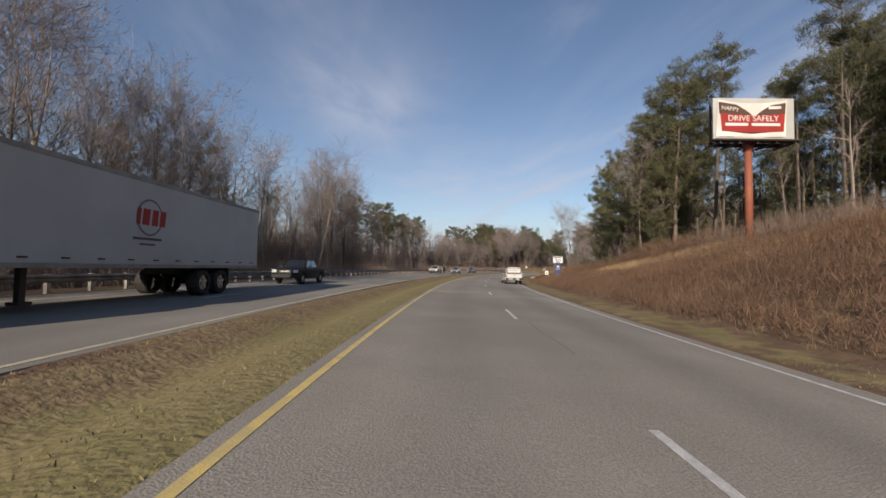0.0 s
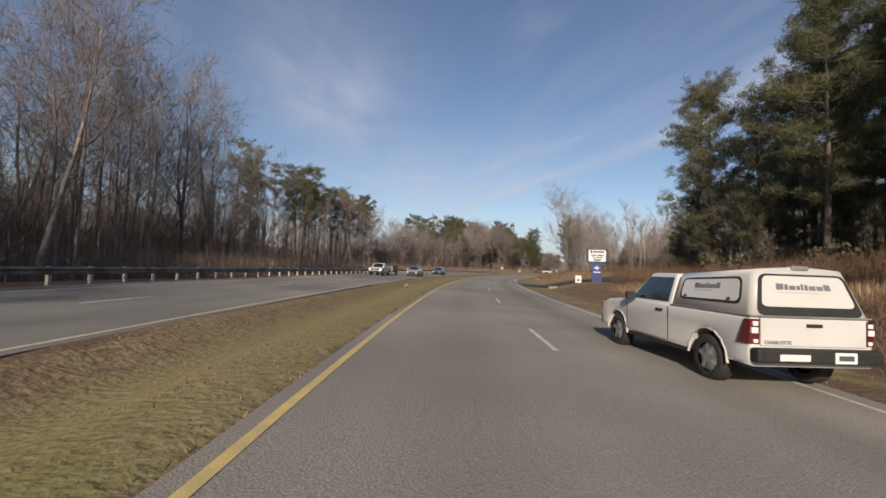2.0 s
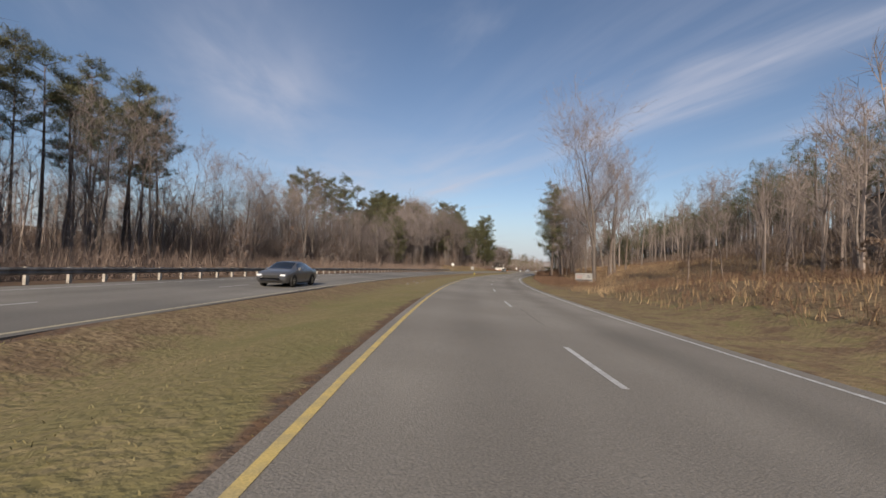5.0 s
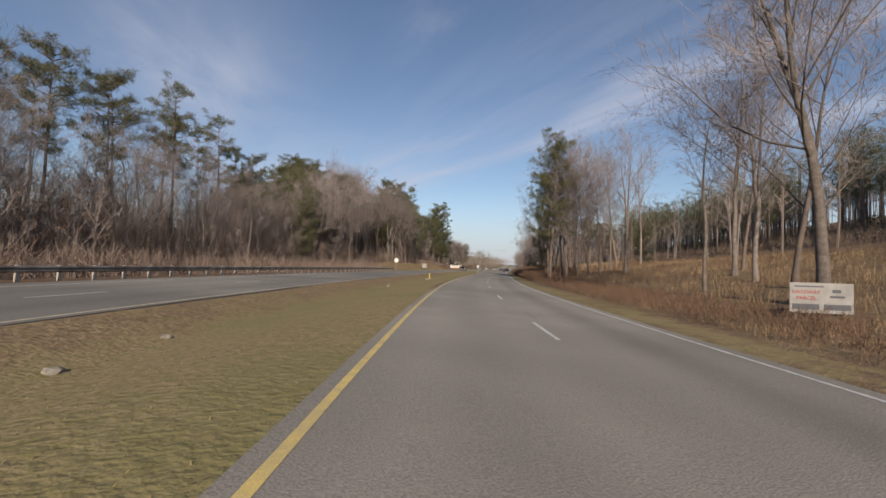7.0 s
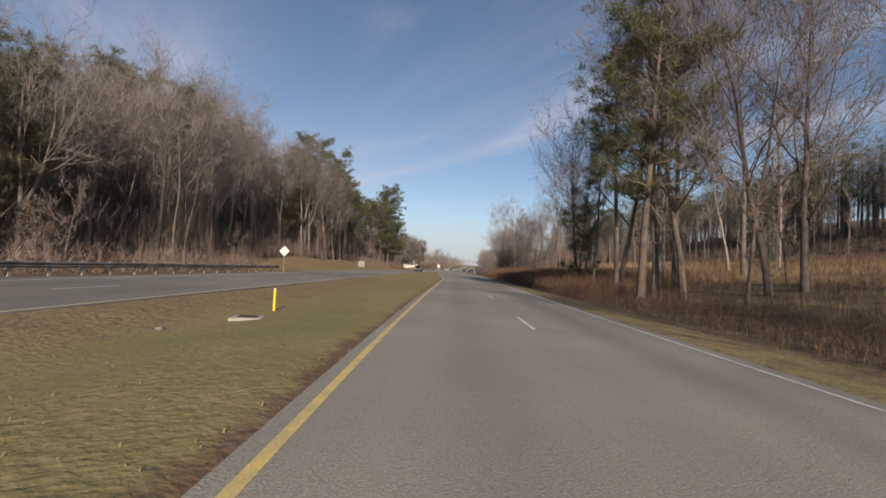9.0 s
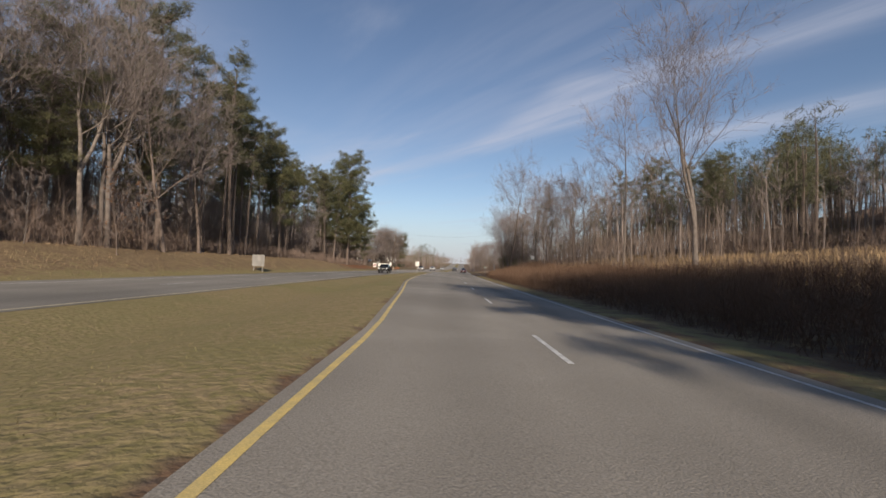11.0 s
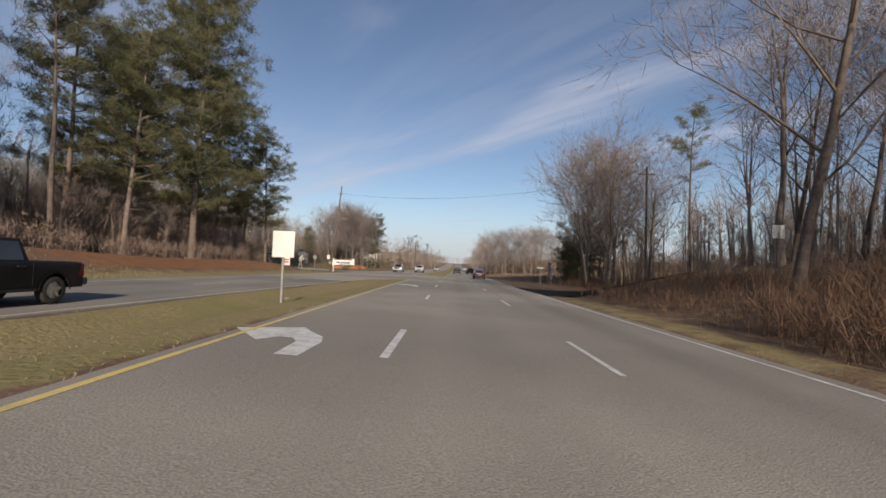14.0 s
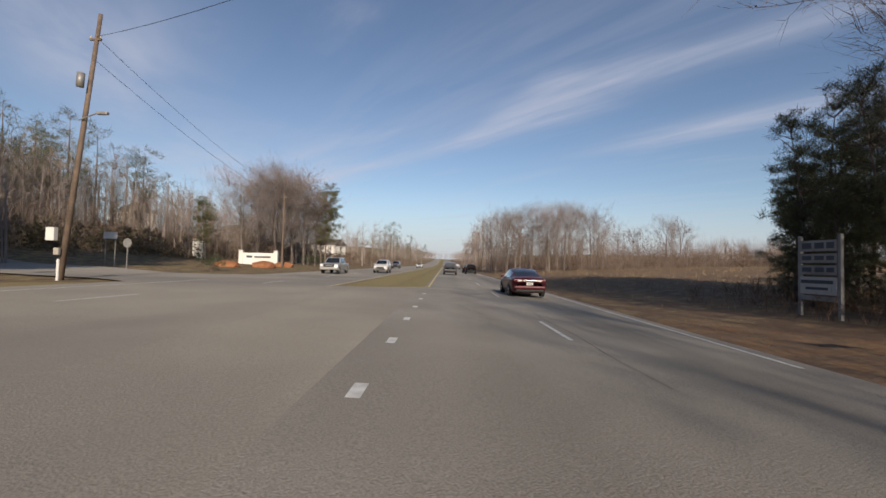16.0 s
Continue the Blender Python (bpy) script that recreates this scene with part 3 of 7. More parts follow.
def lane_patch(name, line, width, material, label, lift=0.016):
    """Paved side road along a polyline of (s, d), draped on the ground."""
    verts, faces = [], []
    pts = [Vector(p) for p in line]
    n = 0
    for i in range(len(pts) - 1):
        for k in range(8):
            u = k / 8
            p = pts[i].lerp(pts[i + 1], u)
            t = (pts[i + 1] - pts[i]).normalized()
            w = width * (1 + 0.7 * max(0, 1 - (i + u) / 0.8) ** 2)
            for q in [w * (j / 8 - 0.5) for j in range(9)]:
                s, d = p.x - t.y * q, p.y + t.x * q
                x, y = xy(s, d)
                verts.append((x, y, surface(s, d) + (lift if i or k else -0.02)))
            n += 1
    for i in range(n - 1):
        for k in range(8):
            faces.append((i * 9 + k, i * 9 + k + 1, (i + 1) * 9 + k + 1, (i + 1) * 9 + k))
    return tagged(mesh_ob(name, verts, faces, material), label, "driveway", kind="structure")


lane_patch("pavement", [(98, 5.8), (100, 14), (107, 24), (119, 36), (136, 55)], 6.4, ASPHALT_DARK, "dark asphalt driveway leading up to the apartments")
lane_patch("pavement", [(356.5, 5.9), (357, 14), (360, 28), (366, 60)], 8.0, ASPHALT_OLD, "side road joining between the woods")
lane_patch("pavement", [(394, -12.5), (396, -24), (401, -40), (408, -62), (411, -90)], 10.0, ASPHALT_PALE, "residential street climbing away from the crossing")

# ---------------------------------------------------------------- road markings


def mark_line(name, s0, s1, lat, width, material, parent, step=3.0, lift=0.006):
    n = max(2, int(math.ceil((s1 - s0) / step)) + 1)
    verts, faces = [], []
    for i in range(n):
        s = s0 + (s1 - s0) * i / (n - 1)
        d = lat(s)
        for q in (-width / 2, width / 2):
            x, y = xy(s, d + q)
            verts.append((x, y, surface(s, d + q) + lift))
    for i in range(n - 1):
        faces.append((i * 2, i * 2 + 1, i * 2 + 3, i * 2 + 2))
    return mesh_ob(name, verts, faces, material, parent)


mark_line("edge_line", -110, 362, lambda s: yellow(s), 0.11, PAINT_YELLOW, road)
mark_line("edge_line", 390, 1200, lambda s: yellow(s), 0.11, PAINT_YELLOW, road)
mark_line("edge_line", -110, 351, right_edge, 0.11, PAINT_WHITE, road)
mark_line("edge_line", 374, 1200, right_edge, 0.11, PAINT_WHITE, road)
mark_line("edge_line", -110, 362, lambda s: near_edge(s), 0.12, PAINT_CREAM, road_far)
mark_line("edge_line", 390, 1200, lambda s: near_edge(s), 0.12, PAINT_YELLOW, road_far)
mark_line("edge_line", -110, 1200, far_edge, 0.11, PAINT_WHITE, road_far)
# dashes of ten feet every forty
for k in range(-9, 60):
    s0 = 37.75 + 12.19 * k
    s0 += 0.55 if 100 < s0 < 255 else -3.6 if s0 >= 255 else 0.0
    mark_line("lane_dash", s0, s0 + 3.05, lane, 0.11, PAINT_WHITE, road, 1.0)
    mark_line("lane_dash", s0 + 3, s0 + 6.05, lambda s: near_edge(s) - 3.7, 0.11, PAINT_WHITE, road_far, 1.0)
for s0 in (314.3, 326.5, 338.7, 350.9):
    mark_line("lane_dash", s0 + 0.2, s0 + 3.2, lambda s: lane(s) - 3.6, 0.14, PAINT_WHITE, road, 1.0)
for k in range(9):
    s0 = 361.5 + 3.1 * k
    mark_line("lane_dash", s0, s0 + 0.55, lambda s: lane(s) - 3.6, 0.16, PAINT_WHITE, road, 1.0)
for k in range(7):
    s0 = 353.5 + 3.0 * k
    mark_line("lane_dash", s0, s0 + 0.9, lambda s: right_edge(s) - 0.05, 0.12, PAINT_WHITE, road, 1.0)
# paving seam beside the dashes, and a wavering tar line
for s0, s1 in ((8, 13), (26, 29), (70, 79), (118, 123), (164, 167), (232, 235), (281, 285), (318, 323), (344, 350), (372, 381), (398, 403)):
    mark_line("tar_line", s0, s1, lambda s: lane(s) + 0.28 + 0.10 * noise.noise((s * 0.4, 0, 0)), 0.025, TYRE_TRACK, road, 0.5, 0.004)


def turn_arrow(s0):
    """Left-turn arrow: a short stem that bends into a broad head pointing left."""
    c = lane(s0) - 3.6 - 1.2
    out = [(0.0, 0.0), (1.15, -0.02), (1.65, 0.10), (2.05, 0.40), (2.55, 0.72), (2.0, 1.85), (0.95, 1.02), (1.38, 0.78), (1.32, 0.52), (1.05, 0.38), (0.0, 0.35)]
    verts = []
    for a, b in out:
        s, d = s0 + a, c - b
        x, y = xy(s, d)
        verts.append((x, y, surface(s, d) + 0.006))
    return mesh_ob("turn_arrow", verts, [tuple(range(len(out)))], PAINT_WHITE, road)


turn_arrow(326.4)
turn_arrow(349.5)

# ---------------------------------------------------------------- trees


def sweep(vl, fl, pts, rad, n):
    """Tapered tube along a polyline; the last point closes to a tip."""
    base = len(vl)
    m = len(pts)
    for i in range(m - 1):
        t = (pts[min(i + 1, m - 1)] - pts[max(i - 1, 0)]).normalized()
        a = t.orthogonal().normalized()
        b = t.cross(a)
        for k in range(n):
            w = 2 * math.pi * k / n
            vl.append(tuple(pts[i] + (a * math.cos(w) + b * math.sin(w)) * rad[i]))
    vl.append(tuple(pts[-1]))
    for i in range(m - 2):
        for k in range(n):
            fl.append((base + i * n + k, base + i * n + (k + 1) % n, base + (i + 1) * n + (k + 1) % n, base + (i + 1) * n + k))
    tip = base + (m - 1) * n
    for k in range(n):
        fl.append((base + (m - 2) * n + k, base + (m - 2) * n + (k + 1) % n, tip))


def sliver(vl, fl, p, q, w, rng):
    """A twig as one thin tapering blade."""
    t = (q - p).cross(rand_dir(rng))
    t = t.normalized() * w if t.length > 1e-6 else Vector((w, 0, 0))
    i0 = len(vl)
    vl += [tuple(p - t), tuple(p + t), tuple(q)]
    fl.append((i0, i0 + 1, i0 + 2))


def rand_dir(rng, up=0.0):
    w = rng.uniform(0, 2 * math.pi)
    z = rng.uniform(-1, 1)
    r = math.sqrt(1 - z * z)
    return Vector((r * math.cos(w), r * math.sin(w), z + up)).normalized()


def grow(rng, p, d, length, segs, wobble, lift):
    pts = [p]
    for i in range(segs):
        d = (d + rand_dir(rng) * wobble + Vector((0, 0, lift))).normalized()
        pts.append(pts[-1] + d * length / segs)
    return pts


def at_path(pts, u):
    f = u * (len(pts) - 1)
    i = min(int(f), len(pts) - 2)
    return pts[i].lerp(pts[i + 1], f - i), (pts[i + 1] - pts[i]).normalized()


def bare_tree(name, label, seed, h, r, limbs, first, spread, twigs, wood, fork=0.0, group="roadside trees", twig_mat=None, leaves=0, leaf_mat=None, lean=0.06, upright=1.0):
    """Leafless broadleaf: trunk with limbs as one part, its rounded crown of branches and fine twigs as another."""
    rng = random.Random(seed)
    root = thing(name, label, "tree", group)
    wv, wf, tv, tf, lv, lf = [], [], [], [], [], []
    trunk = grow(rng, Vector((0, 0, -0.3)), Vector((rng.uniform(-lean, lean), rng.uniform(-lean, lean), 1)), h * 0.86, 10, 0.085, 0.05)
    sweep(wv, wf, trunk, [r * (1.3 if i == 0 else 1) * (1 - i / 10.8) ** 0.85 for i in range(11)], 8)
    mains = [(trunk, r)]
    if fork:
        p, t = at_path(trunk, fork)
        side = (t + rand_dir(rng) * 0.55).normalized()
        side.z = abs(side.z)
        second = grow(rng, p, side, h * (0.9 - fork) * 0.95, 6, 0.12, 0.10)
        sweep(wv, wf, second, [r * 0.7 * (1 - i / 6.6) for i in range(7)], 7)
        mains.append((second, r * 0.7))
    for k in range(limbs):
        src, rr = mains[k % len(mains)]
        u = first + (0.98 - first) * (k + rng.random()) / limbs if src is trunk else rng.uniform(0.2, 0.97)
        v = (u - first) / (1 - first) if src is trunk else u
        p, t = at_path(src, u)
        w = k * 2.4 + rng.uniform(-.5, .5)
        d = Vector((math.cos(w), math.sin(w), (rng.uniform(0.45, 1.0) + 0.9 * max(0, v)) * upright))
        ln = spread * h * (0.72 + 0.5 * math.sin(math.pi * min(1, max(0, 0.2 + 0.6 * v))) - 0.35 * v) * rng.uniform(0.75, 1.2)
        limb = grow(rng, p, d.normalized(), ln, 5, 0.20, 0.12)
        lr = max(0.022, rr * (1 - u * 0.8) * 0.42)
        sweep(*((wv, wf) if h > 10 else (tv, tf)), limb, [lr * (1 - i / 5.5) for i in range(6)], 4)
        for j in range(9):
            q, t2 = at_path(limb, 0.22 + 0.78 * (j + rng.random()) / 9)
            bl = ln * rng.uniform(0.28, 0.50)
            b = grow(rng, q, (t2 + rand_dir(rng, 0.2) * 0.9).normalized(), bl, 2, 0.22, 0.08)
            sweep(tv, tf, b, [max(0.012, lr * 0.32), max(0.008, lr * 0.18), 0], 3)
            for _ in range(twigs):
                q2, t3 = at_path(b, rng.uniform(0.1, 1.0))
                tip = q2 + (t3 + rand_dir(rng, 0.25) * 0.85).normalized() * bl * rng.uniform(0.3, 0.7)
                sliver(tv, tf, q2, tip, 0.013, rng)
                for _ in range(3):
                    q3 = q2.lerp(tip, rng.uniform(0.25, 1.0))
                    sliver(tv, tf, q3, q3 + ((tip - q2).normalized() + rand_dir(rng, 0.2) * 0.9) * bl * rng.uniform(0.16, 0.36), 0.011, rng)
                if leaves and rng.random() < leaves:
                    for _ in range(4):
                        c = q2.lerp(tip, rng.random()) + rand_dir(rng) * 0.12
                        a, bb = rand_dir(rng) * 0.11, rand_dir(rng) * 0.11
                        i0 = len(lv)
                        lv += [tuple(c), tuple(c + a), tuple(c + a + bb), tuple(c + bb)]
                        lf.append((i0, i0 + 1, i0 + 2, i0 + 3))
    mesh_ob("trunk", wv, wf, wood, root, smooth=True)
    mesh_ob("crown", tv, tf, twig_mat or TWIG, root)
    if lv:
        mesh_ob("leaves", lv, lf, leaf_mat or LEAF_RUST, root)
    return root


def tuft(rng, nv, nf, c, size, blades, flat=1.0):
    """A spray of needles: narrow blades, mostly upwards and outwards, in a pad that may be flattened."""
    for _ in range(blades):
        d = rand_dir(rng, 0.3)
        side = d.cross(rand_dir(rng))
        if side.length < 1e-3:
            continue
        side = side.normalized() * size * 0.030
        ln = size * rng.uniform(0.6, 1.1)
        i0 = len(nv)
        q = rand_dir(rng) * size * 0.45
        q = c + Vector((q.x, q.y, q.z * flat))
        nv += [tuple(q - side), tuple(q + side), tuple(q + d * ln)]
        nf.append((i0, i0 + 1, i0 + 2))


def pine_tree(name, label, seed, h, r, first, width, whorls, needle, size=0.62, blades=30, per=4, group="roadside trees", tops=0.6):
    """Loblolly-like pine: clear trunk, tiers of limbs, needles in separate tufts with gaps between."""
    rng = random.Random(seed)
    root = thing(name, label, "tree", group)
    wv, wf, nv, nf = [], [], [], []
    trunk = grow(rng, Vector((0, 0, -0.3)), Vector((rng.uniform(-.04, .04), rng.uniform(-.04, .04), 1)), h + 0.3, 10, 0.035, 0.05)
    sweep(wv, wf, trunk, [r * (1.2 if i == 0 else 1) * (1 - i / 10.8) ** 0.9 for i in range(11)], 8)
    for k in range(4):                                # dead stubs under the crown
        p, t = at_path(trunk, first * rng.uniform(0.55, 1.0))
        w = rng.uniform(0, 6.28)
        sweep(wv, wf, grow(rng, p, Vector((math.cos(w), math.sin(w), 0.1)), rng.uniform(0.8, 2.2), 3, 0.2, 0.0), [0.04, 0.03, 0.015, 0], 4)
    for k in range(whorls):
        v = (k + rng.uniform(0.1, 0.9)) / whorls
        u = first + (0.985 - first) * v
        p, t = at_path(trunk, u)
        shape = (0.36 + 0.74 * math.sin(math.pi * (0.14 + 0.74 * v))) * (1 - (tops - 0.6) * v)
        for j in range(rng.randint(per - 1, per + 1)):
            w = rng.uniform(0, 2 * math.pi)
            ln = width * shape * rng.uniform(0.45, 1.2)
            limb = grow(rng, p, Vector((math.cos(w), math.sin(w), rng.uniform(-0.05, 0.35) + 0.5 * v)), ln, 3, 0.16, 0.06)
            sweep(wv, wf, limb, [0.06, 0.04, 0.02, 0], 3)
            for q in range(max(2, int(ln * 3.0))):
                c, _ = at_path(limb, min(1.0, rng.uniform(0.35, 1.15)))
                o = rand_dir(rng) * (0.22 + 0.12 * ln)
                tuft(rng, nv, nf, c + Vector((o.x, o.y, 0.15 + o.z * 0.35)), size * rng.uniform(0.7, 1.25), blades, 0.6)
    tuft(rng, nv, nf, trunk[-1], size, blades * 2)
    mesh_ob("trunk", wv, wf, BARK_DARK, root, smooth=True)
    mesh_ob("crown", nv, nf, needle, root)
    return root


BARE = [bare_tree("bare_tree", "tall grey leafless hardwood in the roadside woods", 11, 19, 0.20, 11, 0.38, 0.33, 8, BARK_GREY),
        bare_tree("bare_tree", "slender brown leafless tree in the roadside woods", 12, 18, 0.14, 10, 0.42, 0.27, 8, BARK_GREY),
        bare_tree("bare_tree", "forked leafless hardwood with a fine grey crown", 13, 20, 0.22, 13, 0.36, 0.34, 8, BARK_GREY, fork=0.35),
        bare_tree("bare_tree", "dark thin leafless tree among the woods", 14, 16, 0.11, 10, 0.36, 0.27, 8, BARK_DARK),
        bare_tree("bare_tree", "wide-crowned leafless tree with reddish twigs", 15, 16, 0.18, 15, 0.26, 0.40, 8, BARK_DARK),
        bare_tree("bare_tree", "pale leafless hardwood with a high narrow crown", 16, 21, 0.19, 12, 0.45, 0.28, 8, BARK_PALE)]
SAPLING = [bare_tree("sapling", "thin leafless sapling at the wood's edge", 21, 8, 0.06, 7, 0.25, 0.32, 3, BARK_GREY),
           bare_tree("sapling", "thin brown sapling keeping a few dead leaves", 22, 7, 0.055, 7, 0.2, 0.34, 3, BARK_DARK, leaves=0.25)]
PINE = [pine_tree("pine_tree", "tall loblolly pine with a high dark crown", 31, 21, 0.22, 0.52, 2.9, 12, NEEDLE_DARK),
        pine_tree("pine_tree", "tall loblolly pine with an open ragged crown", 32, 23, 0.24, 0.60, 2.7, 11, NEEDLE, per=3),
        pine_tree("pine_tree", "loblolly pine with green foliage low down its trunk", 33, 20, 0.23, 0.28, 3.4, 18, NEEDLE, per=5),
        pine_tree("pine_tree", "slim loblolly pine with a small high crown", 34, 22, 0.17, 0.62, 1.8, 10, NEEDLE_DARK),
        pine_tree("pine_tree", "young loblolly pine with foliage almost to the ground", 37, 14, 0.16, 0.10, 2.6, 18, NEEDLE_DARK, size=0.6, blades=26)]
BIG_PINE = pine_tree("pine_tree", "broad sunlit loblolly pine standing alone by the road", 35, 25, 0.32, 0.18, 6.2, 27, NEEDLE, size=0.74, blades=30, per=5, tops=0.8)
CEDAR = pine_tree("cedar_tree", "dense dark evergreen with limbs to the ground", 36, 9, 0.16, 0.08, 2.2, 20, NEEDLE_DARK, size=0.5, blades=26, per=5, tops=0.85)
OAK = bare_tree("bare_tree", "massive leafless hardwood with a leaning grey trunk", 41, 24, 0.27, 22, 0.30, 0.36, 9, BARK_GREY, fork=0.22, lean=0.12)
BEECH = bare_tree("bare_tree", "broad leafless hardwood with a dense spray of twigs", 42, 18, 0.28, 24, 0.22, 0.42, 8, BARK_GREY, leaves=0.05, upright=0.6)
PALE_FORK = bare_tree("bare_tree", "pale forked hardwood wrapped in ivy low down", 43, 21, 0.26, 13, 0.42, 0.28, 6, BARK_PALE, fork=0.38)

wanted = []


def plant(ob, s, d, scale=1.0, turn=None, rng=random):
    wanted.append((ob, s, d, scale, rng.uniform(0, 360) if turn is None else turn))


rng = random.Random(5)


def tall(s):
    """How the height of the left-hand wood changes along the road."""
    return float(np.interp(s, [0, 90, 104, 140, 152, 188, 205, 216, 230, 246, 300], [0.96, 0.96, 0.80, 0.80, 0.74, 0.74, 0.76, 0.72, 0.90, 1.15, 1.18]))


# the trees that stand out singly: kind, s, d, scale
for ob, s, d, k in [
        (OAK, 170.5, 16.3, 1.0), (BARE[0], 188.5, 22.5, 1.1), (BARE[1], 181.5, 16.8, 0.85), (BARE[4], 177, 19.5, 1.05), (BARE[2], 183, 21, 0.9), (BARE[4], 192, 25, 0.95), (BARE[2], 240.0, 31.0, 1.2), (BARE[0], 234, 24, 1.2), (BARE[5], 226, 37, 0.95), (BARE[1], 212, 40, 0.9), (BARE[5], 203, 30, 0.9),
        (PINE[2], 226, 12.2, 1.2), (BARE[4], 226, 15.0, 1.3), (BARE[2], 229, 14.4, 1.15), (BARE[0], 232, 17.5, 1.2), (BARE[4], 222.5, 18, 1.15), (BARE[4], 234.5, 14.0, 1.25), (PINE[0], 231, 12.4, 0.9), (BARE[2], 237, 18, 1.1), (PINE[3], 237, 12.6, 0.75), (BARE[4], 242, 12.6, 1.0), (PINE[4], 240, 12.0, 0.75), (BARE[2], 217, 22, 1.05), (BARE[4], 247, 14.5, 0.85),
        (OAK, 290, 25.2, 1.0), (BARE[1], 307, 24.9, 1.38), (BARE[4], 337.2, 13.3, 1.28), (BARE[3], 316, 16.0, 0.95), (BARE[3], 312, 19.5, 0.9), (BARE[1], 320.5, 18, 0.8), (PINE[1], 372, 28, 0.95), (BARE[1], 322, 24, 1.0),
        (BEECH, 369, 17.3, 0.95), (BEECH, 374, 24, 0.9),
        (PALE_FORK, 261.6, -34.3, 1.22), (PALE_FORK, 268.5, -36.0, 1.15), (BARE[5], 256, -36, 1.1), (BARE[5], 239, -37, 1.0),
        (BIG_PINE, 366.5, -28.3, 1.22), (PINE[2], 380.5, -26.5, 0.95), (BIG_PINE, 374, -30, 0.95), (PINE[2], 359, -30, 1.1), (PINE[2], 379, -29, 0.85),
        (BIG_PINE, 366, -36, 0.95), (PINE[2], 356, -33, 1.15), (PINE[0], 352, -30, 1.05), (PINE[1], 347, -33, 1.0),
        (PINE[4], 386.5, 16.8, 0.62), (PINE[4], 389, 19.5, 0.72), (PINE[4], 384.5, 18.5, 0.70), (CEDAR, 246, 34, 1.0), (PINE[4], 387, 22, 0.75), (PINE[4], 391, 22.5, 0.66),
        (BEECH, 383, 23, 0.95), (BEECH, 377, 17.2, 0.95), (BARE[4], 371, 15.5, 1.0), (BARE[2], 376, 17, 0.95), (BEECH, 380, 20.5, 0.9),
        (PINE[2], 388, 21, 0.52), (PINE[2], 393, 25, 0.48), (CEDAR, 388.5, 17.6, 0.75), (CEDAR, 385, 16.5, 0.6), (CEDAR, 391, 20, 0.7),
        (BARE[4], 289, -27.5, 1.2), (PINE[0], 293, -31, 1.25), (BARE[4], 296, -28, 1.1), (PINE[0], 301, -32, 1.25), (PINE[1], 305, -29, 1.2), (PINE[0], 309, -31, 1.2),
        (PINE[0], 313, -33, 1.2), (BARE[2], 285, -30, 1.1), (PINE[0], 291, -35, 1.3), (PINE[1], 299, -36, 1.25), (PINE[0], 318, -31, 1.1), (PINE[0], 325, -32, 1.1)]:
    plant(ob, s, d, k, rng=rng)

# evergreens darkening the right of the driveway
for s, d, k in [(103, 30, 0.62), (106, 35, 0.7), (100, 26.5, 0.5), (109, 41, 0.75), (101, 34, 0.7), (113, 46, 0.8), (97, 29, 0.6), (105, 40, 0.7)]:
    plant(PINE[4], s, d, k, rng=rng)
# pines on the hill beside the hoarding
for _ in range(52):
    s, q = rng.uniform(22, 92), rng.random()
    d = 20 + 5 * sm(s, 85, 20) + (2 if s > 80 else 0) + 26 * q ** 1.3 + (8 * (1 - sm(s, 22, 48)))
    if s < 50 and d < 33:
        d += 11
    plant(rng.choice([PINE[2], PINE[2], PINE[0], PINE[4]]), s, d, rng.uniform(0.82, 1.12), rng=rng)
for _ in range(24):
    s = rng.uniform(51, 92)
    plant(PINE[4], s, 20.5 + 4 * rng.random() + (7 * (1 - sm(s, 22, 48))), rng.uniform(0.5, 1.0), rng=rng)
for _ in range(26):
    plant(rng.choice([PINE[2], PINE[0], BARE[0], BARE[3]]), rng.uniform(-15, 30), rng.uniform(34, 58), rng.uniform(0.8, 1.1), rng=rng)
for _ in range(14):
    plant(rng.choice(SAPLING + [BARE[3]]), rng.uniform(52, 90), rng.uniform(19.5, 24), rng.uniform(0.6, 1.0), rng=rng)

# dark pines standing out of the left-hand wood
for k in range(30):
    s = 102 + 50 * (k + rng.random()) / 30
    plant(rng.choice([PINE[0], PINE[0], PINE[1], PINE[3]]), s, far_edge(s) - rng.uniform(15, 25), rng.uniform(0.84, 0.98), rng=rng)
for s, d, k in [(205, -34, 1.1), (199, -36, 1.05), (210, -36, 1.0), (213, -34, 1.02), (217, -37, 0.95), (192, -37, 1.08), (186, -39, 1.05), (202, -40, 1.1), (181, -37, 1.0), (196, -33, 1.12), (207, -38, 1.1), (189, -34, 1.1), (184, -35, 1.15)]:
    plant(rng.choice([PINE[3], PINE[0], PINE[1]]), s, d, k * 0.86, rng=rng)
for _ in range(42):
    s = rng.uniform(220, 284)
    d = far_edge(s) - rng.uniform(12, 30)
    plant(rng.choice([PINE[0], PINE[2], PINE[0]]), s, d - (12 if 248 < s < 277 and d > -42 else 0), rng.uniform(0.85, 1.08) * (0.76 + 0.44 * sm(s, 218, 252)), rng=rng)
for _ in range(16):
    plant(rng.choice([PINE[0], PINE[1], PINE[3]]), rng.uniform(-20, 100), rng.uniform(-52, -36), rng.uniform(0.7, 0.9), rng=rng)
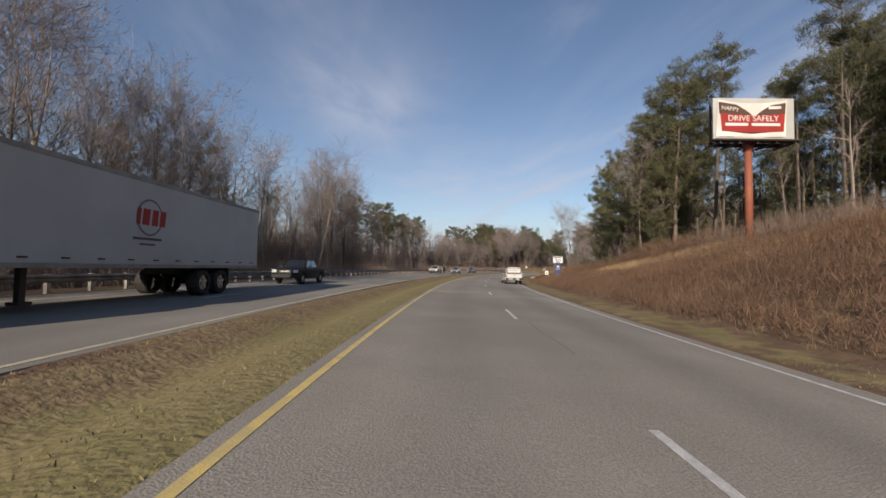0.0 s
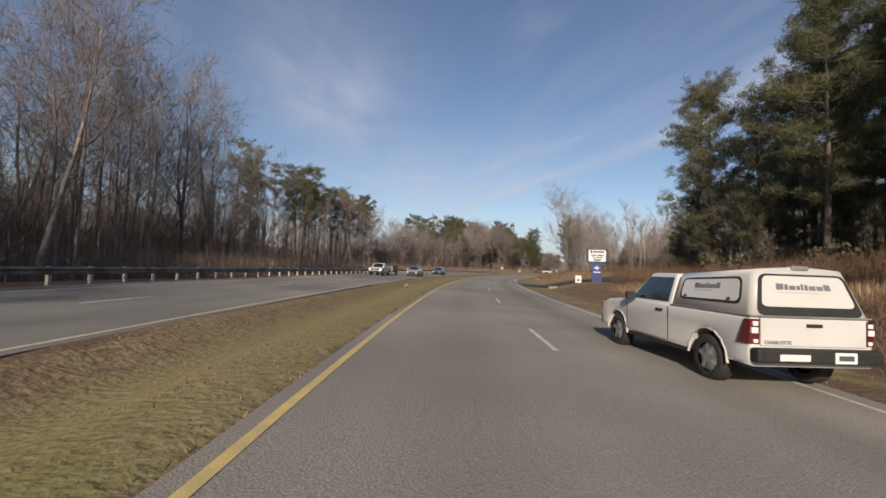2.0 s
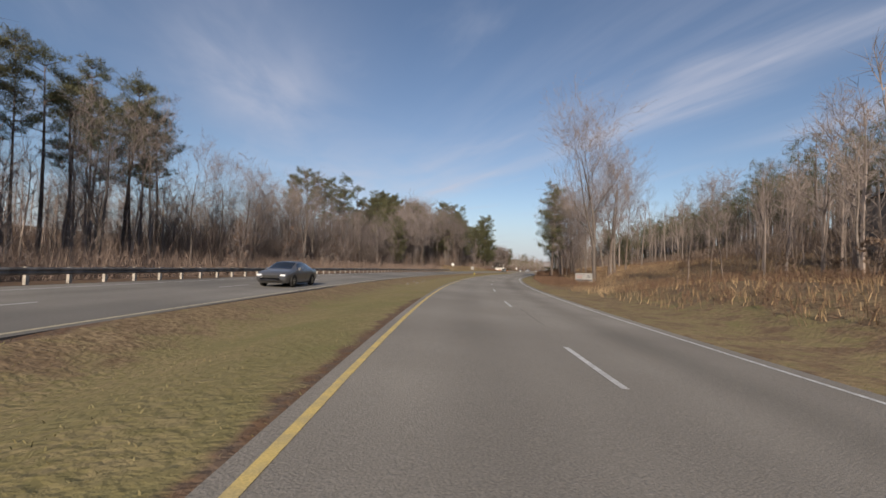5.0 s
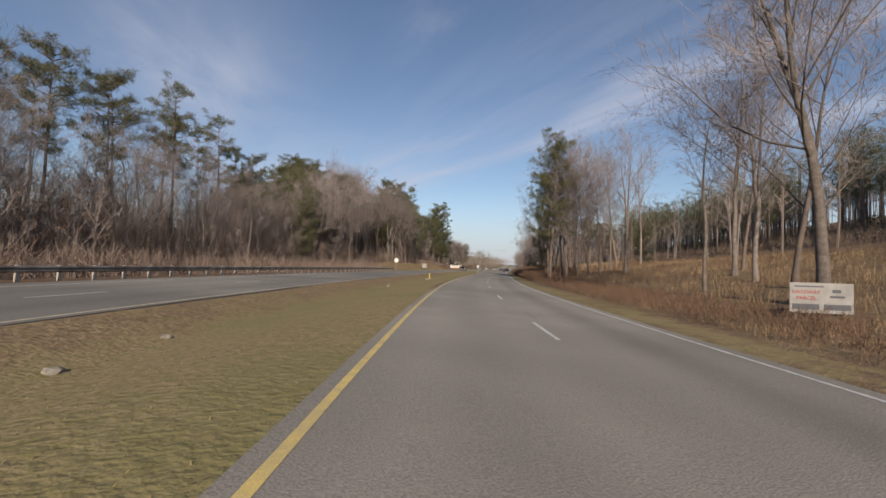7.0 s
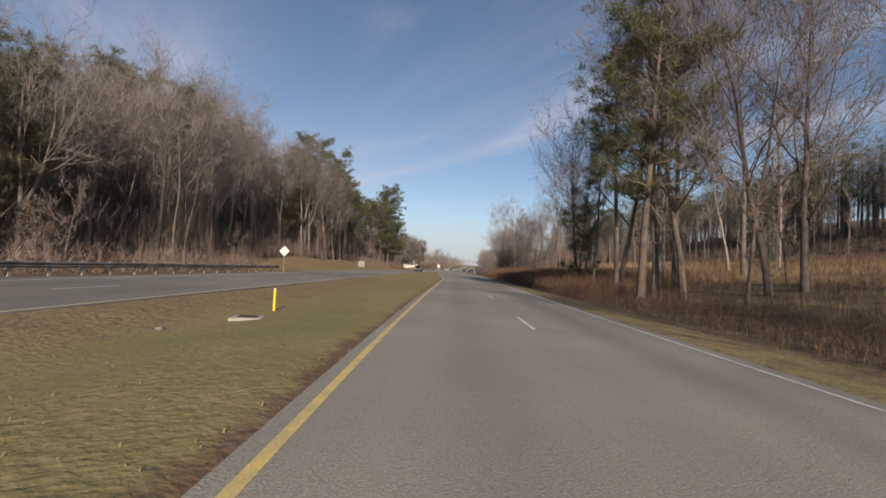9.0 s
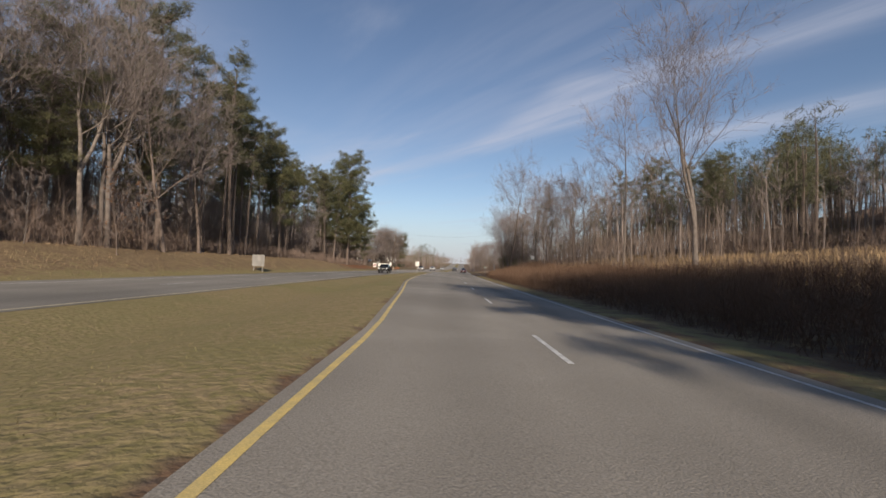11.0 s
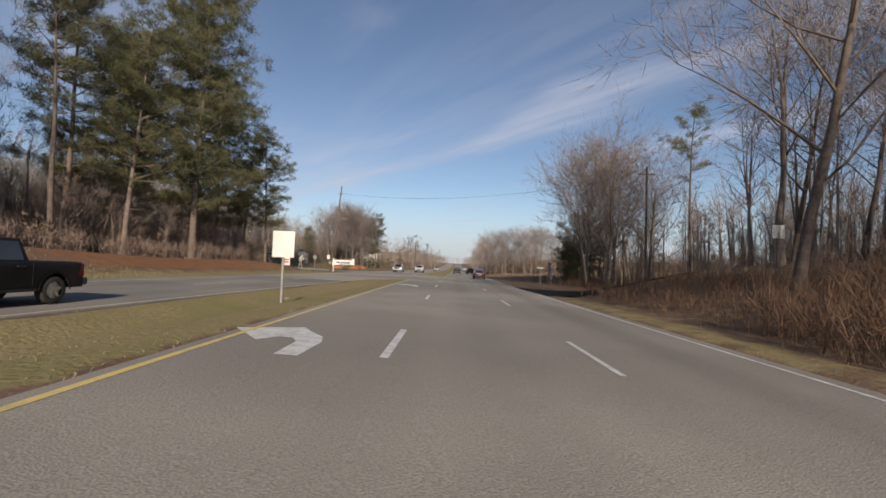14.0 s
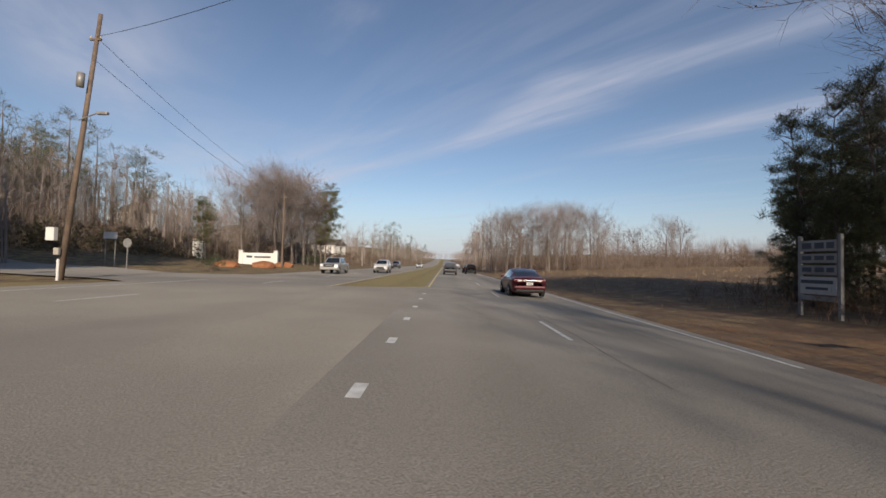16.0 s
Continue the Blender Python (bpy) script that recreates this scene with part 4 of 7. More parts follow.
# front of the left-hand wood
for _ in range(300):
    s = rng.uniform(-25, 288)
    d = far_edge(s) - rng.uniform(9.5, 26) - (3 if s > 250 else 0)
    if 100 < s < 150 and rng.random() < 0.45:
        continue
    plant(rng.choice([BARE[0], BARE[1], BARE[1], BARE[3], BARE[3], BARE[2], BARE[5]]), s, d, rng.uniform(0.88, 1.12) * tall(s), rng=rng)
for _ in range(70):
    s = rng.uniform(-20, 290)
    plant(rng.choice(SAPLING), s, far_edge(s) - rng.uniform(7, 12), rng.uniform(0.6, 1.1), rng=rng)
# pines behind the bank
for _ in range(48):
    s = rng.uniform(286, 352)
    plant(rng.choice([PINE[0], PINE[0], PINE[1], PINE[2]]), s, -rng.uniform(30, 52), rng.uniform(0.85, 1.12), rng=rng)
for _ in range(26):
    s = rng.uniform(285, 378)
    plant(rng.choice(SAPLING + [BARE[3]]), s, -rng.uniform(30, 46), rng.uniform(0.6, 1.0), rng=rng)
# open wood up the right-hand slope
for _ in range(60):
    s, d = rng.uniform(112, 165), rng.uniform(20, 60)
    if abs(s - drive_s(d)) > 6 and not (s < 130 and d < 44):
        plant(rng.choice(BARE), s, d, rng.uniform(0.6, 0.88), rng=rng)
for _ in range(7):
    plant(rng.choice([BARE[4], BARE[1], BARE[3], BARE[3], SAPLING[1]]), rng.uniform(219, 246), rng.uniform(15, 22), rng.uniform(0.85, 1.15), rng=rng)
for _ in range(9):
    plant(rng.choice(BARE), rng.uniform(192, 262), rng.uniform(26, 54), rng.uniform(0.7, 0.95), rng=rng)
for _ in range(110):
    s = rng.uniform(150, 345)
    plant(rng.choice([PINE[0], PINE[3], PINE[0], PINE[2], BARE[3]]), s, rng.uniform(54, 72), rng.uniform(0.7, 0.92), rng=rng)
for _ in range(44):
    plant(rng.choice([PINE[0], PINE[3], BARE[1]]), rng.uniform(300, 350), rng.uniform(36, 58), rng.uniform(0.65, 0.85), rng=rng)
for _ in range(22):
    s = rng.uniform(338, 351)
    plant(rng.choice(BARE), s, rng.uniform(20, 42), rng.uniform(0.85, 1.08), rng=rng)
for _ in range(14):
    plant(rng.choice([BARE[1], BARE[3], BARE[0]]), rng.uniform(312, 334), rng.uniform(27, 44), rng.uniform(0.7, 0.95), rng=rng)
for _ in range(26):
    plant(rng.choice(BARE + [PINE[3]]), rng.uniform(366, 384), rng.uniform(19, 55), rng.uniform(0.65, 0.95), rng=rng)
for _ in range(46):
    plant(rng.choice([BARE[4], SAPLING[0], BARE[4]]), rng.uniform(284, 382), -rng.uniform(29.5, 38), rng.uniform(0.35, 0.6), rng=rng)
for _ in range(44):
    plant(rng.choice([BARE[4], BARE[2], BARE[3], PINE[4]]), rng.uniform(425, 520), -rng.uniform(40, 64), rng.uniform(0.55, 0.85), rng=rng)
# tree line past the field on the right, thickening into the distance
for _ in range(44):
    s = rng.uniform(470, 640)
    plant(rng.choice([BARE[0], BARE[2], BARE[4], BARE[1]]), s, rng.uniform(9.5, 20), rng.uniform(0.75, 1.0), rng=rng)
for s, d, k in [(455, 12.5, 0.62), (460, 15, 0.72), (463, 19, 0.74), (466, 23, 0.78), (462, 26, 0.76), (468, 29, 0.8), (465, 33, 0.74), (470, 36, 0.66), (459, 22, 0.7), (472, 18, 0.8), (474, 27, 0.8), (471, 12, 0.75),
                (489, 62, 0.72), (492, 68, 0.66), (478, 44, 0.52), (482, 51, 0.55)]:
    plant(BEECH, s, d, k, rng=rng)
for _ in range(40):
    d = rng.uniform(34, 110)
    plant(rng.choice([BARE[4], SAPLING[0], BARE[4]]), rng.uniform(462, 500) + d * 0.25, d, rng.uniform(0.3, 0.5), rng=rng)
# left of the road past the crossing
for s, d, k in [(446, -30, 1.05), (450, -33, 1.1), (454, -31, 1.15), (457, -34, 1.05), (461, -30, 1.0), (443, -36, 1.0), (466, -33, 0.95), (452, -37, 1.0),
                (448, -32, 1.1), (455, -29, 1.05), (459, -32, 1.1), (463, -29, 0.9), (449, -36, 1.0), (456, -36, 1.1)]:
    plant(BEECH, s, d, k * 0.86, rng=rng)
for s, d, k in [(460, -26, 0.85), (464, -28, 0.8), (436, -52, 0.75), (441, -54, 0.7), (438, -40, 0.5), (430, -55, 0.6), (452, -40, 0.7)]:
    plant(PINE[2], s, d, k, rng=rng)
for _ in range(40):
    plant(rng.choice(BARE + [PINE[0]]), rng.uniform(400, 520), -rng.uniform(62, 110), rng.uniform(0.5, 0.8), rng=rng)
for _ in range(80):
    s = rng.uniform(385, 445)
    plant(rng.choice([BARE[0], BARE[3], PINE[0], BARE[4]]), s, -rng.uniform(36 if s < 392 else 50, 80), rng.uniform(0.65, 0.9), rng=rng)
for _ in range(55):
    plant(rng.choice([BARE[0], BARE[2], BARE[4], PINE[0]]), rng.uniform(490, 760), -rng.uniform(17, 40), rng.uniform(0.6, 0.95), rng=rng)


def settle(limit=270):
    """The trees nearest the road stand as things; those behind are joined into woods, a mesh to each kind of bark."""
    kinds = collections.defaultdict(list)
    for w in wanted:
        kinds[w[0].name.split(".")[0]].append(w)
    first, rest = set(), []
    for kind, rows in kinds.items():
        rows.sort(key=lambda w: -500 if w[0] in (BEECH, OAK) else (abs(w[2]) if w[2] > 0 else near_edge(w[1]) - w[2]) + (0.25 * max(0, w[1] - 400)) + 2 * max(0, -w[1]))
        own = {}
        for k, w in enumerate(rows):                  # every pattern tree is used once
            own.setdefault(w[0].name, k)
        for k, (ob, s, d, scale, turn) in enumerate(rows):
            m = put(s, d, turn, -0.05, scale)
            if own[ob.name] == k:
                rest_pose[ob.name] = m
                first.add(ob.name)
            elif k < limit:
                c = copy_thing(ob, m)
                c.scale = (scale, scale, scale)
            elif kind == "pine_tree":
                rest.append((ob, m))
            else:
                thin_woods.append((s, d, 19 * scale))
    far_pine_rows.extend((m.translation.copy(), m.to_scale()[2] * max(v.co.z for v in ob.children[0].data.vertices), 0.12 if ob in (PINE[2], PINE[4], BIG_PINE) else 0.42) for ob, m in rest)
    for ob in BARE + SAPLING + PINE + [BIG_PINE, CEDAR, OAK, BEECH, PALE_FORK]:
        ob.matrix_world = rest_pose[ob.name]


rest_pose = {}
thin_woods = []
far_pine_rows = []
settle()


def light_tree(vl, fl, rg, s, d, h, limbs, twig):
    """A leafless tree for the depth of a wood: trunk, rising limbs and a rounded spray of twigs."""
    pts = grow(rg, P(s, d, -0.2), Vector((0, 0, 1)), h * 0.8, 3, 0.07, 0.05)
    sweep(vl, fl, pts, [h * 0.009, h * 0.0072, h * 0.0045, 0], 4)
    for k in range(limbs):
        u = rg.uniform(0.34, 1.0)
        q, t = at_path(pts, u)
        br = grow(rg, q, (t * 0.9 + rand_dir(rg, 0.2) * 0.9).normalized(), h * rg.uniform(0.16, 0.28) * (1.3 - 0.55 * u), 2, 0.2, 0.1)
        sweep(vl, fl, br, [h * 0.0025, h * 0.0015, 0], 3)
        for _ in range(twig):
            q2, t3 = at_path(br, rg.uniform(0.2, 1.0))
            sliver(vl, fl, q2, q2 + (t3 + rand_dir(rg, 0.25)).normalized() * h * rg.uniform(0.06, 0.13), h * 0.0011, rg)


def far_woods(name, label, areas, seed, twig=11, single=(), limbs=12):
    """Woods too deep to count: thin trunks with sprays of twigs, joined into one."""
    rg = random.Random(seed)
    vl, fl = [], []
    for s0, s1, d0, d1, count, h0, h1 in areas:
        for _ in range(count):
            light_tree(vl, fl, rg, rg.uniform(s0, s1), rg.uniform(d0, d1), rg.uniform(h0, h1), limbs, twig)
    for s, d, h in single:
        light_tree(vl, fl, rg, s, d, h, 16, 14)
    return tagged(mesh_ob(name, vl, fl, BARK_WOODS), label, "woods", kind="stuff")


BARK_WOODS = mat("woods_bark", (0.29, 0.238, 0.208), 0.95, second=(0.20, 0.166, 0.147), scale=0.25, island=0.3)
far_woods("far_woods", "deep grey-brown leafless woods behind the guard rail", [(-40, 95, -56, -25, 620, 9, 15), (95, 150, -50, -30, 110, 11, 16), (150, 206, -56, -31, 260, 9, 14), (206, 232, -58, -33, 130, 9, 13), (232, 300, -62, -37, 300, 13, 22), (-40, 95, -90, -56, 140, 9, 14), (150, 300, -90, -56, 160, 9, 14), (285, 385, -85, -33, 420, 8, 16)], 51)
far_woods("far_woods", "leafless woods up the slope and behind the apartments",
          [(-20, 95, 30, 60, 90, 8, 15), (110, 175, 30, 75, 220, 8, 14), (160, 350, 58, 92, 420, 8, 13), (334, 352, 20, 60, 110, 8, 15), (312, 334, 44, 62, 40, 8, 13), (366, 384, 22, 70, 90, 8, 15), (250, 318, 46, 60, 60, 8, 12)], 52)
far_woods("far_woods", "hazy leafless woods lining the road far ahead",
          [(480, 1250, 12, 60, 520, 9, 15), (470, 1250, -60, -19, 520, 9, 15), (1180, 1290, -150, 150, 260, 12, 20), (400, 520, -150, -70, 160, 8, 14), (500, 600, 60, 190, 150, 5, 8)], 53, twig=5)
far_woods("far_woods", "leafless trees in a row past the open field", [(460, 490, 11, 38, 36, 9, 13), (466, 505, 38, 120, 80, 5, 8)], 56, twig=12)
far_woods("far_woods", "dense leafless wood climbing the hill past the crossing", [(384, 404, -84, -38, 170, 8, 13), (404, 440, -90, -50, 230, 9, 14), (432, 500, -75, -40, 150, 8, 13)], 55, twig=12)
far_woods("far_woods", "leafless hardwoods standing back from the road", [], 54, single=thin_woods)


def far_pines(label, areas, seed, needle, rows=()):
    """Evergreens of the background: trunks and ragged masses of needle sprays, joined into one."""
    rg = random.Random(seed)
    wv, wf, nv, nf = [], [], [], []
    rows = list(rows)
    for s0, s1, d0, d1, count, h0, h1, first in areas:
        for _ in range(count):
            h = rg.uniform(h0, h1)
            rows.append((P(rg.uniform(s0, s1), rg.uniform(d0, d1), -0.2), h, first))
    for b, h, first in rows:
        sweep(wv, wf, [b, b + Vector((rg.uniform(-.3, .3), rg.uniform(-.3, .3), h * 0.6)), b + Vector((0, 0, h))], [h * 0.011, h * 0.008, 0], 4)
        f = first * rg.uniform(0.7, 1.2)
        for k in range(40):
            v = k / 40
            w, out = rg.uniform(0, 6.28), h * 0.15 * (0.35 + 0.85 * math.sin(math.pi * (0.12 + 0.78 * v))) * rg.uniform(0.2, 1.1)
            c = b + Vector((math.cos(w) * out, math.sin(w) * out, h * (f + (1 - f) * v)))
            tuft(rg, nv, nf, c, h * 0.062, 20, 0.7)
    tagged(mesh_ob("far_woods", wv, wf, BARK_DARK), "dark trunks of " + label, "woods", kind="stuff")
    return tagged(mesh_ob("far_woods", nv, nf, needle), "dull green crowns of " + label, "woods", kind="stuff")


far_pines("the pines standing back in the woods", [], 59, NEEDLE_DARK, far_pine_rows)
far_pines("the pine wood on the ridge", [(150, 352, 56, 80, 260, 12, 17, 0.40), (112, 170, 50, 80, 40, 8, 12, 0.25), (318, 352, 30, 60, 50, 9, 14, 0.3), (370, 392, 30, 60, 30, 7, 11, 0.15)], 57, NEEDLE_DARK)
far_pines("the pines deep in the hillside wood", [(10, 95, 32, 60, 90, 13, 19, 0.12), (285, 360, -60, -38, 28, 12, 16, 0.4), (388, 440, -92, -56, 90, 9, 14, 0.3), (500, 800, 18, 50, 30, 9, 13, 0.2), (480, 800, -50, -20, 30, 9, 13, 0.2)], 58, NEEDLE)

# ---------------------------------------------------------------- brush and grass


def blades(name, label, areas, seed, material, lean=0.35, category="grass", keep=None):
    """Grass or brush that nobody could count: areas of (s0, s1, d0, d1, count, height, width)."""
    rg = random.Random(seed)
    vl, fl = [], []
    for s0, s1, d0, d1, count, h, w in areas:
        for _ in range(count):
            s, u = rg.uniform(s0, s1), rg.random()
            a = d0(s) if callable(d0) else d0
            b = d1(s) if callable(d1) else d1
            d = a + (b - a) * u
            if noise.noise((s * 0.35, d * 0.35, seed)) < -0.12 or (keep and not keep(s, d)):
                continue
            p = P(s, d, -0.02)
            hh = h * rg.uniform(0.5, 1.2)
            k = Vector((rg.gauss(0, lean), rg.gauss(0, lean), 1)).normalized() * hh
            a2 = rg.uniform(0, 6.28)
            side = Vector((math.cos(a2), math.sin(a2), 0)) * w * 0.5
            i0 = len(vl)
            bend = p + k * 0.6
            tip = p + k + Vector((k.x, k.y, -abs(k.x) * 0.3)) * 0.3
            vl += [tuple(p - side), tuple(p + side), tuple(bend + side * 0.6), tuple(bend - side * 0.6), tuple(tip)]
            fl += [(i0, i0 + 1, i0 + 2, i0 + 3), (i0 + 3, i0 + 2, i0 + 4)]
    return tagged(mesh_ob(name, vl, fl, material), label, category, kind="stuff")


def brush(name, label, areas, seed, material, sprigs=5, category="brush", keep=None, stem=1.0, lean=0.38):
    """Leafless thicket: bundles of thin stems that fork."""
    rg = random.Random(seed)
    vl, fl = [], []
    for s0, s1, d0, d1, count, h in areas:
        for _ in range(count):
            s, u = rg.uniform(s0, s1), rg.random()
            a = d0(s) if callable(d0) else d0
            b = d1(s) if callable(d1) else d1
            d = a + (b - a) * u
            if keep and not keep(s, d):
                continue
            p = P(s, d, -0.05)
            for _ in range(sprigs):
                k = Vector((rg.gauss(0, lean), rg.gauss(0, lean), 1)).normalized() * h * rg.uniform(0.5, 1.15)
                q = p + Vector((rg.gauss(0, .25), rg.gauss(0, .25), 0))
                mid = q + k * 0.5 + rand_dir(rg) * 0.08 * h
                sliver(vl, fl, q, mid, 0.015 * stem, rg)
                sliver(vl, fl, mid - (mid - q) * 0.2, q + k, 0.011 * stem, rg)
                for _ in range(4):
                    b0 = mid.lerp(q + k, rg.random() * 0.7)
                    sliver(vl, fl, b0, b0 + (k.normalized() + rand_dir(rg, 0.1) * 1.0) * h * 0.3, 0.010 * stem, rg)
    return tagged(mesh_ob(name, vl, fl, material), label, category, kind="stuff")


def off_drive(s, d):
    return not (abs(s - drive_s(d)) < 6.5 and d < 60) and not (350 < s < 366)


n_in = lambda s: near_edge(s) + 0.35
y_in = lambda s: yellow(s) - 0.25
r_out = lambda s: right_edge(s) + 0.6
blades("median_grass", "short winter turf of the median, green and straw-coloured", [(0, 362, n_in, y_in, 60000, 0.055, 0.02), (390, 430, n_in, y_in, 3000, 0.09, 0.03)], 61, TURF, 0.5)
blades("verge_grass", "short pale verge grass along the edge line", [(0, 350, r_out, lambda s: r_out(s) + 2.6, 30000, 0.07, 0.016), (372, 440, r_out, lambda s: r_out(s) + 3, 3000, 0.08, 0.02),
        (245, 380, lambda s: far_edge(s) - 9, lambda s: far_edge(s) - 1.6, 9000, 0.16, 0.04)], 62, TURF, 0.5, keep=off_drive)
blades("dry_grass", "tall straw-coloured broom grass on the banks", [
    (150, 262, lambda s: r_out(s) + 2.6, lambda s: r_out(s) + 9, 9000, 0.42, 0.014), (150, 262, lambda s: r_out(s) + 8, lambda s: r_out(s) + 32, 36000, 0.6, 0.02), (20, 84, lambda s: r_out(s) + 9, lambda s: r_out(s) + 17, 12000, 0.6, 0.03), (34, 80, lambda s: r_out(s) + 5.5, lambda s: r_out(s) + 15, 11000, 0.55, 0.018), (-6, 34, lambda s: r_out(s) + 3, lambda s: r_out(s) + 16, 2500, 0.5, 0.02),
    (262, 330, lambda s: r_out(s) + 6, lambda s: r_out(s) + 34, 12000, 0.7, 0.04), (106, 150, lambda s: r_out(s) + 3, lambda s: r_out(s) + 22, 6000, 0.45, 0.035),
    (252, 345, lambda s: far_edge(s) - 12, lambda s: far_edge(s) - 5, 9000, 0.17, 0.025), (385, 470, lambda s: r_out(s) + 3, lambda s: r_out(s) + 60, 7000, 0.3, 0.05)],
       63, STRAW, 0.22, keep=off_drive)
brush("brown_brush", "leafless reddish-brown thicket on the right-hand bank", [
    (-6, 66, lambda s: r_out(s) + 2.2, lambda s: r_out(s) + 7, 2600, 0.65), (-6, 36, lambda s: r_out(s) + 6, lambda s: r_out(s) + 18, 3800, 0.7), (228, 335, lambda s: r_out(s) + 2.0, lambda s: r_out(s) + 11, 5000, 1.6),
    (335, 350, lambda s: r_out(s) + 2.5, lambda s: r_out(s) + 9, 300, 0.9), (155, 232, lambda s: r_out(s) + 2.2, lambda s: r_out(s) + 8, 1300, 0.75), (152, 262, lambda s: r_out(s) + 9, lambda s: r_out(s) + 32, 1300, 0.8), (62, 92, lambda s: r_out(s) + 9, lambda s: r_out(s) + 22, 1200, 1.9), (40, 66, lambda s: r_out(s) + 11, lambda s: r_out(s) + 18, 500, 1.8),
    (366, 392, lambda s: r_out(s) + 6, lambda s: r_out(s) + 22, 450, 1.1), (108, 140, lambda s: r_out(s) + 4, lambda s: r_out(s) + 14, 500, 0.7)], 64, BRUSH, keep=off_drive, stem=0.75)
brush("brown_brush", "tangled undergrowth at the edge of the left-hand wood", [
    (-25, 250, lambda s: far_edge(s) - 11, lambda s: far_edge(s) - 4, 2600, 2.2), (-25, 300, lambda s: far_edge(s) - 24, lambda s: far_edge(s) - 11, 2600, 3.4),
    (250, 382, lambda s: far_edge(s) - 20, lambda s: far_edge(s) - 11, 1300, 2.0)], 65, mat("undergrowth", (0.26, 0.195, 0.156), 0.95, second=(0.19, 0.14, 0.115), scale=0.3, island=0.3))
brush("brown_brush", "thicket below the pines behind the banks", [(22, 92, 20, 34, 700, 2.0), (160, 350, 40, 70, 1500, 2.2), (110, 170, 34, 66, 500, 2.2), (455, 500, 12, 90, 900, 4.0), (384, 440, -80, -46, 700, 3.5), (-25, 95, -78, -44, 700, 4.5), (150, 290, -78, -44, 900, 4.5), (320, 350, 14, 26, 260, 1.6), (366, 384, 20, 40, 200, 1.6), (480, 600, 20, 110, 500, 2.2)],
      66, mat("undergrowth_dark", (0.22, 0.162, 0.124), 0.95, second=(0.165, 0.12, 0.095), scale=0.3, island=0.3))

brush("brown_brush", "brown twiggy young growth filling the left-hand wood", [
    (-30, 95, lambda s: far_edge(s) - 30, lambda s: far_edge(s) - 12, 1700, 7.5), (95, 150, lambda s: far_edge(s) - 30, lambda s: far_edge(s) - 14, 260, 5.0), (150, 250, lambda s: far_edge(s) - 30, lambda s: far_edge(s) - 12, 1500, 7.0), (250, 380, lambda s: far_edge(s) - 34, lambda s: far_edge(s) - 14, 1000, 6.0), (384, 440, -80, -44, 600, 6.0),
    (440, 500, -60, -36, 400, 6.0), (112, 172, 28, 60, 300, 5.0), (300, 350, 20, 50, 350, 5.0), (366, 384, 20, 60, 180, 5.0), (455, 500, 14, 110, 350, 6.0)], 67,
      mat("young_growth", (0.215, 0.166, 0.136), 0.95, second=(0.16, 0.124, 0.102), scale=0.3, island=0.4), stem=1.7, lean=0.15)


def thicket(label, areas, seed, material):
    """Evergreen and dead-leaved bushes grown together at the foot of the woods."""
    rg = random.Random(seed)
    vl, fl = [], []
    for s0, s1, d0, d1, count, h in areas:
        for _ in range(count):
            b = P(rg.uniform(s0, s1), rg.uniform(d0, d1), 0.0)
            hh = h * rg.uniform(0.5, 1.15)
            for _ in range(60):
                w, z = rg.uniform(0, 6.28), rg.random()
                o = hh * 0.55 * math.sqrt(rg.random()) * (1.1 - 0.8 * z * z)
                c = b + Vector((math.cos(w) * o, math.sin(w) * o, hh * (0.05 + z * 0.9)))
                for _ in range(3):
                    e, g = rand_dir(rg) * hh * 0.062, rand_dir(rg) * hh * 0.032
                    i0 = len(vl)
                    vl += [tuple(c - g), tuple(c + e), tuple(c + g), tuple(c - e)]
                    fl.append((i0, i0 + 1, i0 + 2, i0 + 3))
    return tagged(mesh_ob("thicket", vl, fl, material), label, "bushes", kind="stuff")


THICKET = mat("thicket_leaves", (0.13, 0.125, 0.07), 0.85, second=(0.17, 0.145, 0.085), scale=0.4, island=0.35, through_light=0.3)
THICKET_BROWN = mat("thicket_dead_leaves", (0.235, 0.168, 0.125), 0.9, second=(0.18, 0.132, 0.10), scale=0.4, island=0.35, through_light=0.3)
thicket("dull green bushes grown together at the wood's edge", [(384, 440, -62, -44, 90, 3.6), (384, 392, -44, -28, 26, 2.4), (425, 442, -50, -40, 24, 3.4), (384, 392, 18, 30, 26, 2.4),
        (165, 345, 52, 66, 120, 3.2), (60, 92, 19, 26, 40, 2.6)], 91, THICKET)
thicket("brown dead-leaved bushes at the foot of the woods", [(-25, 95, -44, -27, 110, 3.2), (95, 150, -44, -30, 20, 2.4), (150, 285, -44, -30, 160, 3.2), (285, 380, -42, -30, 130, 3.0), (384, 440, -70, -40, 90, 3.8), (440, 520, -50, -30, 90, 3.4), (455, 500, 14, 100, 110, 3.4),
        (110, 170, 24, 50, 60, 2.4), (480, 700, 12, 40, 120, 4.0), (480, 700, -45, -19, 120, 4.0)], 92, THICKET_BROWN)


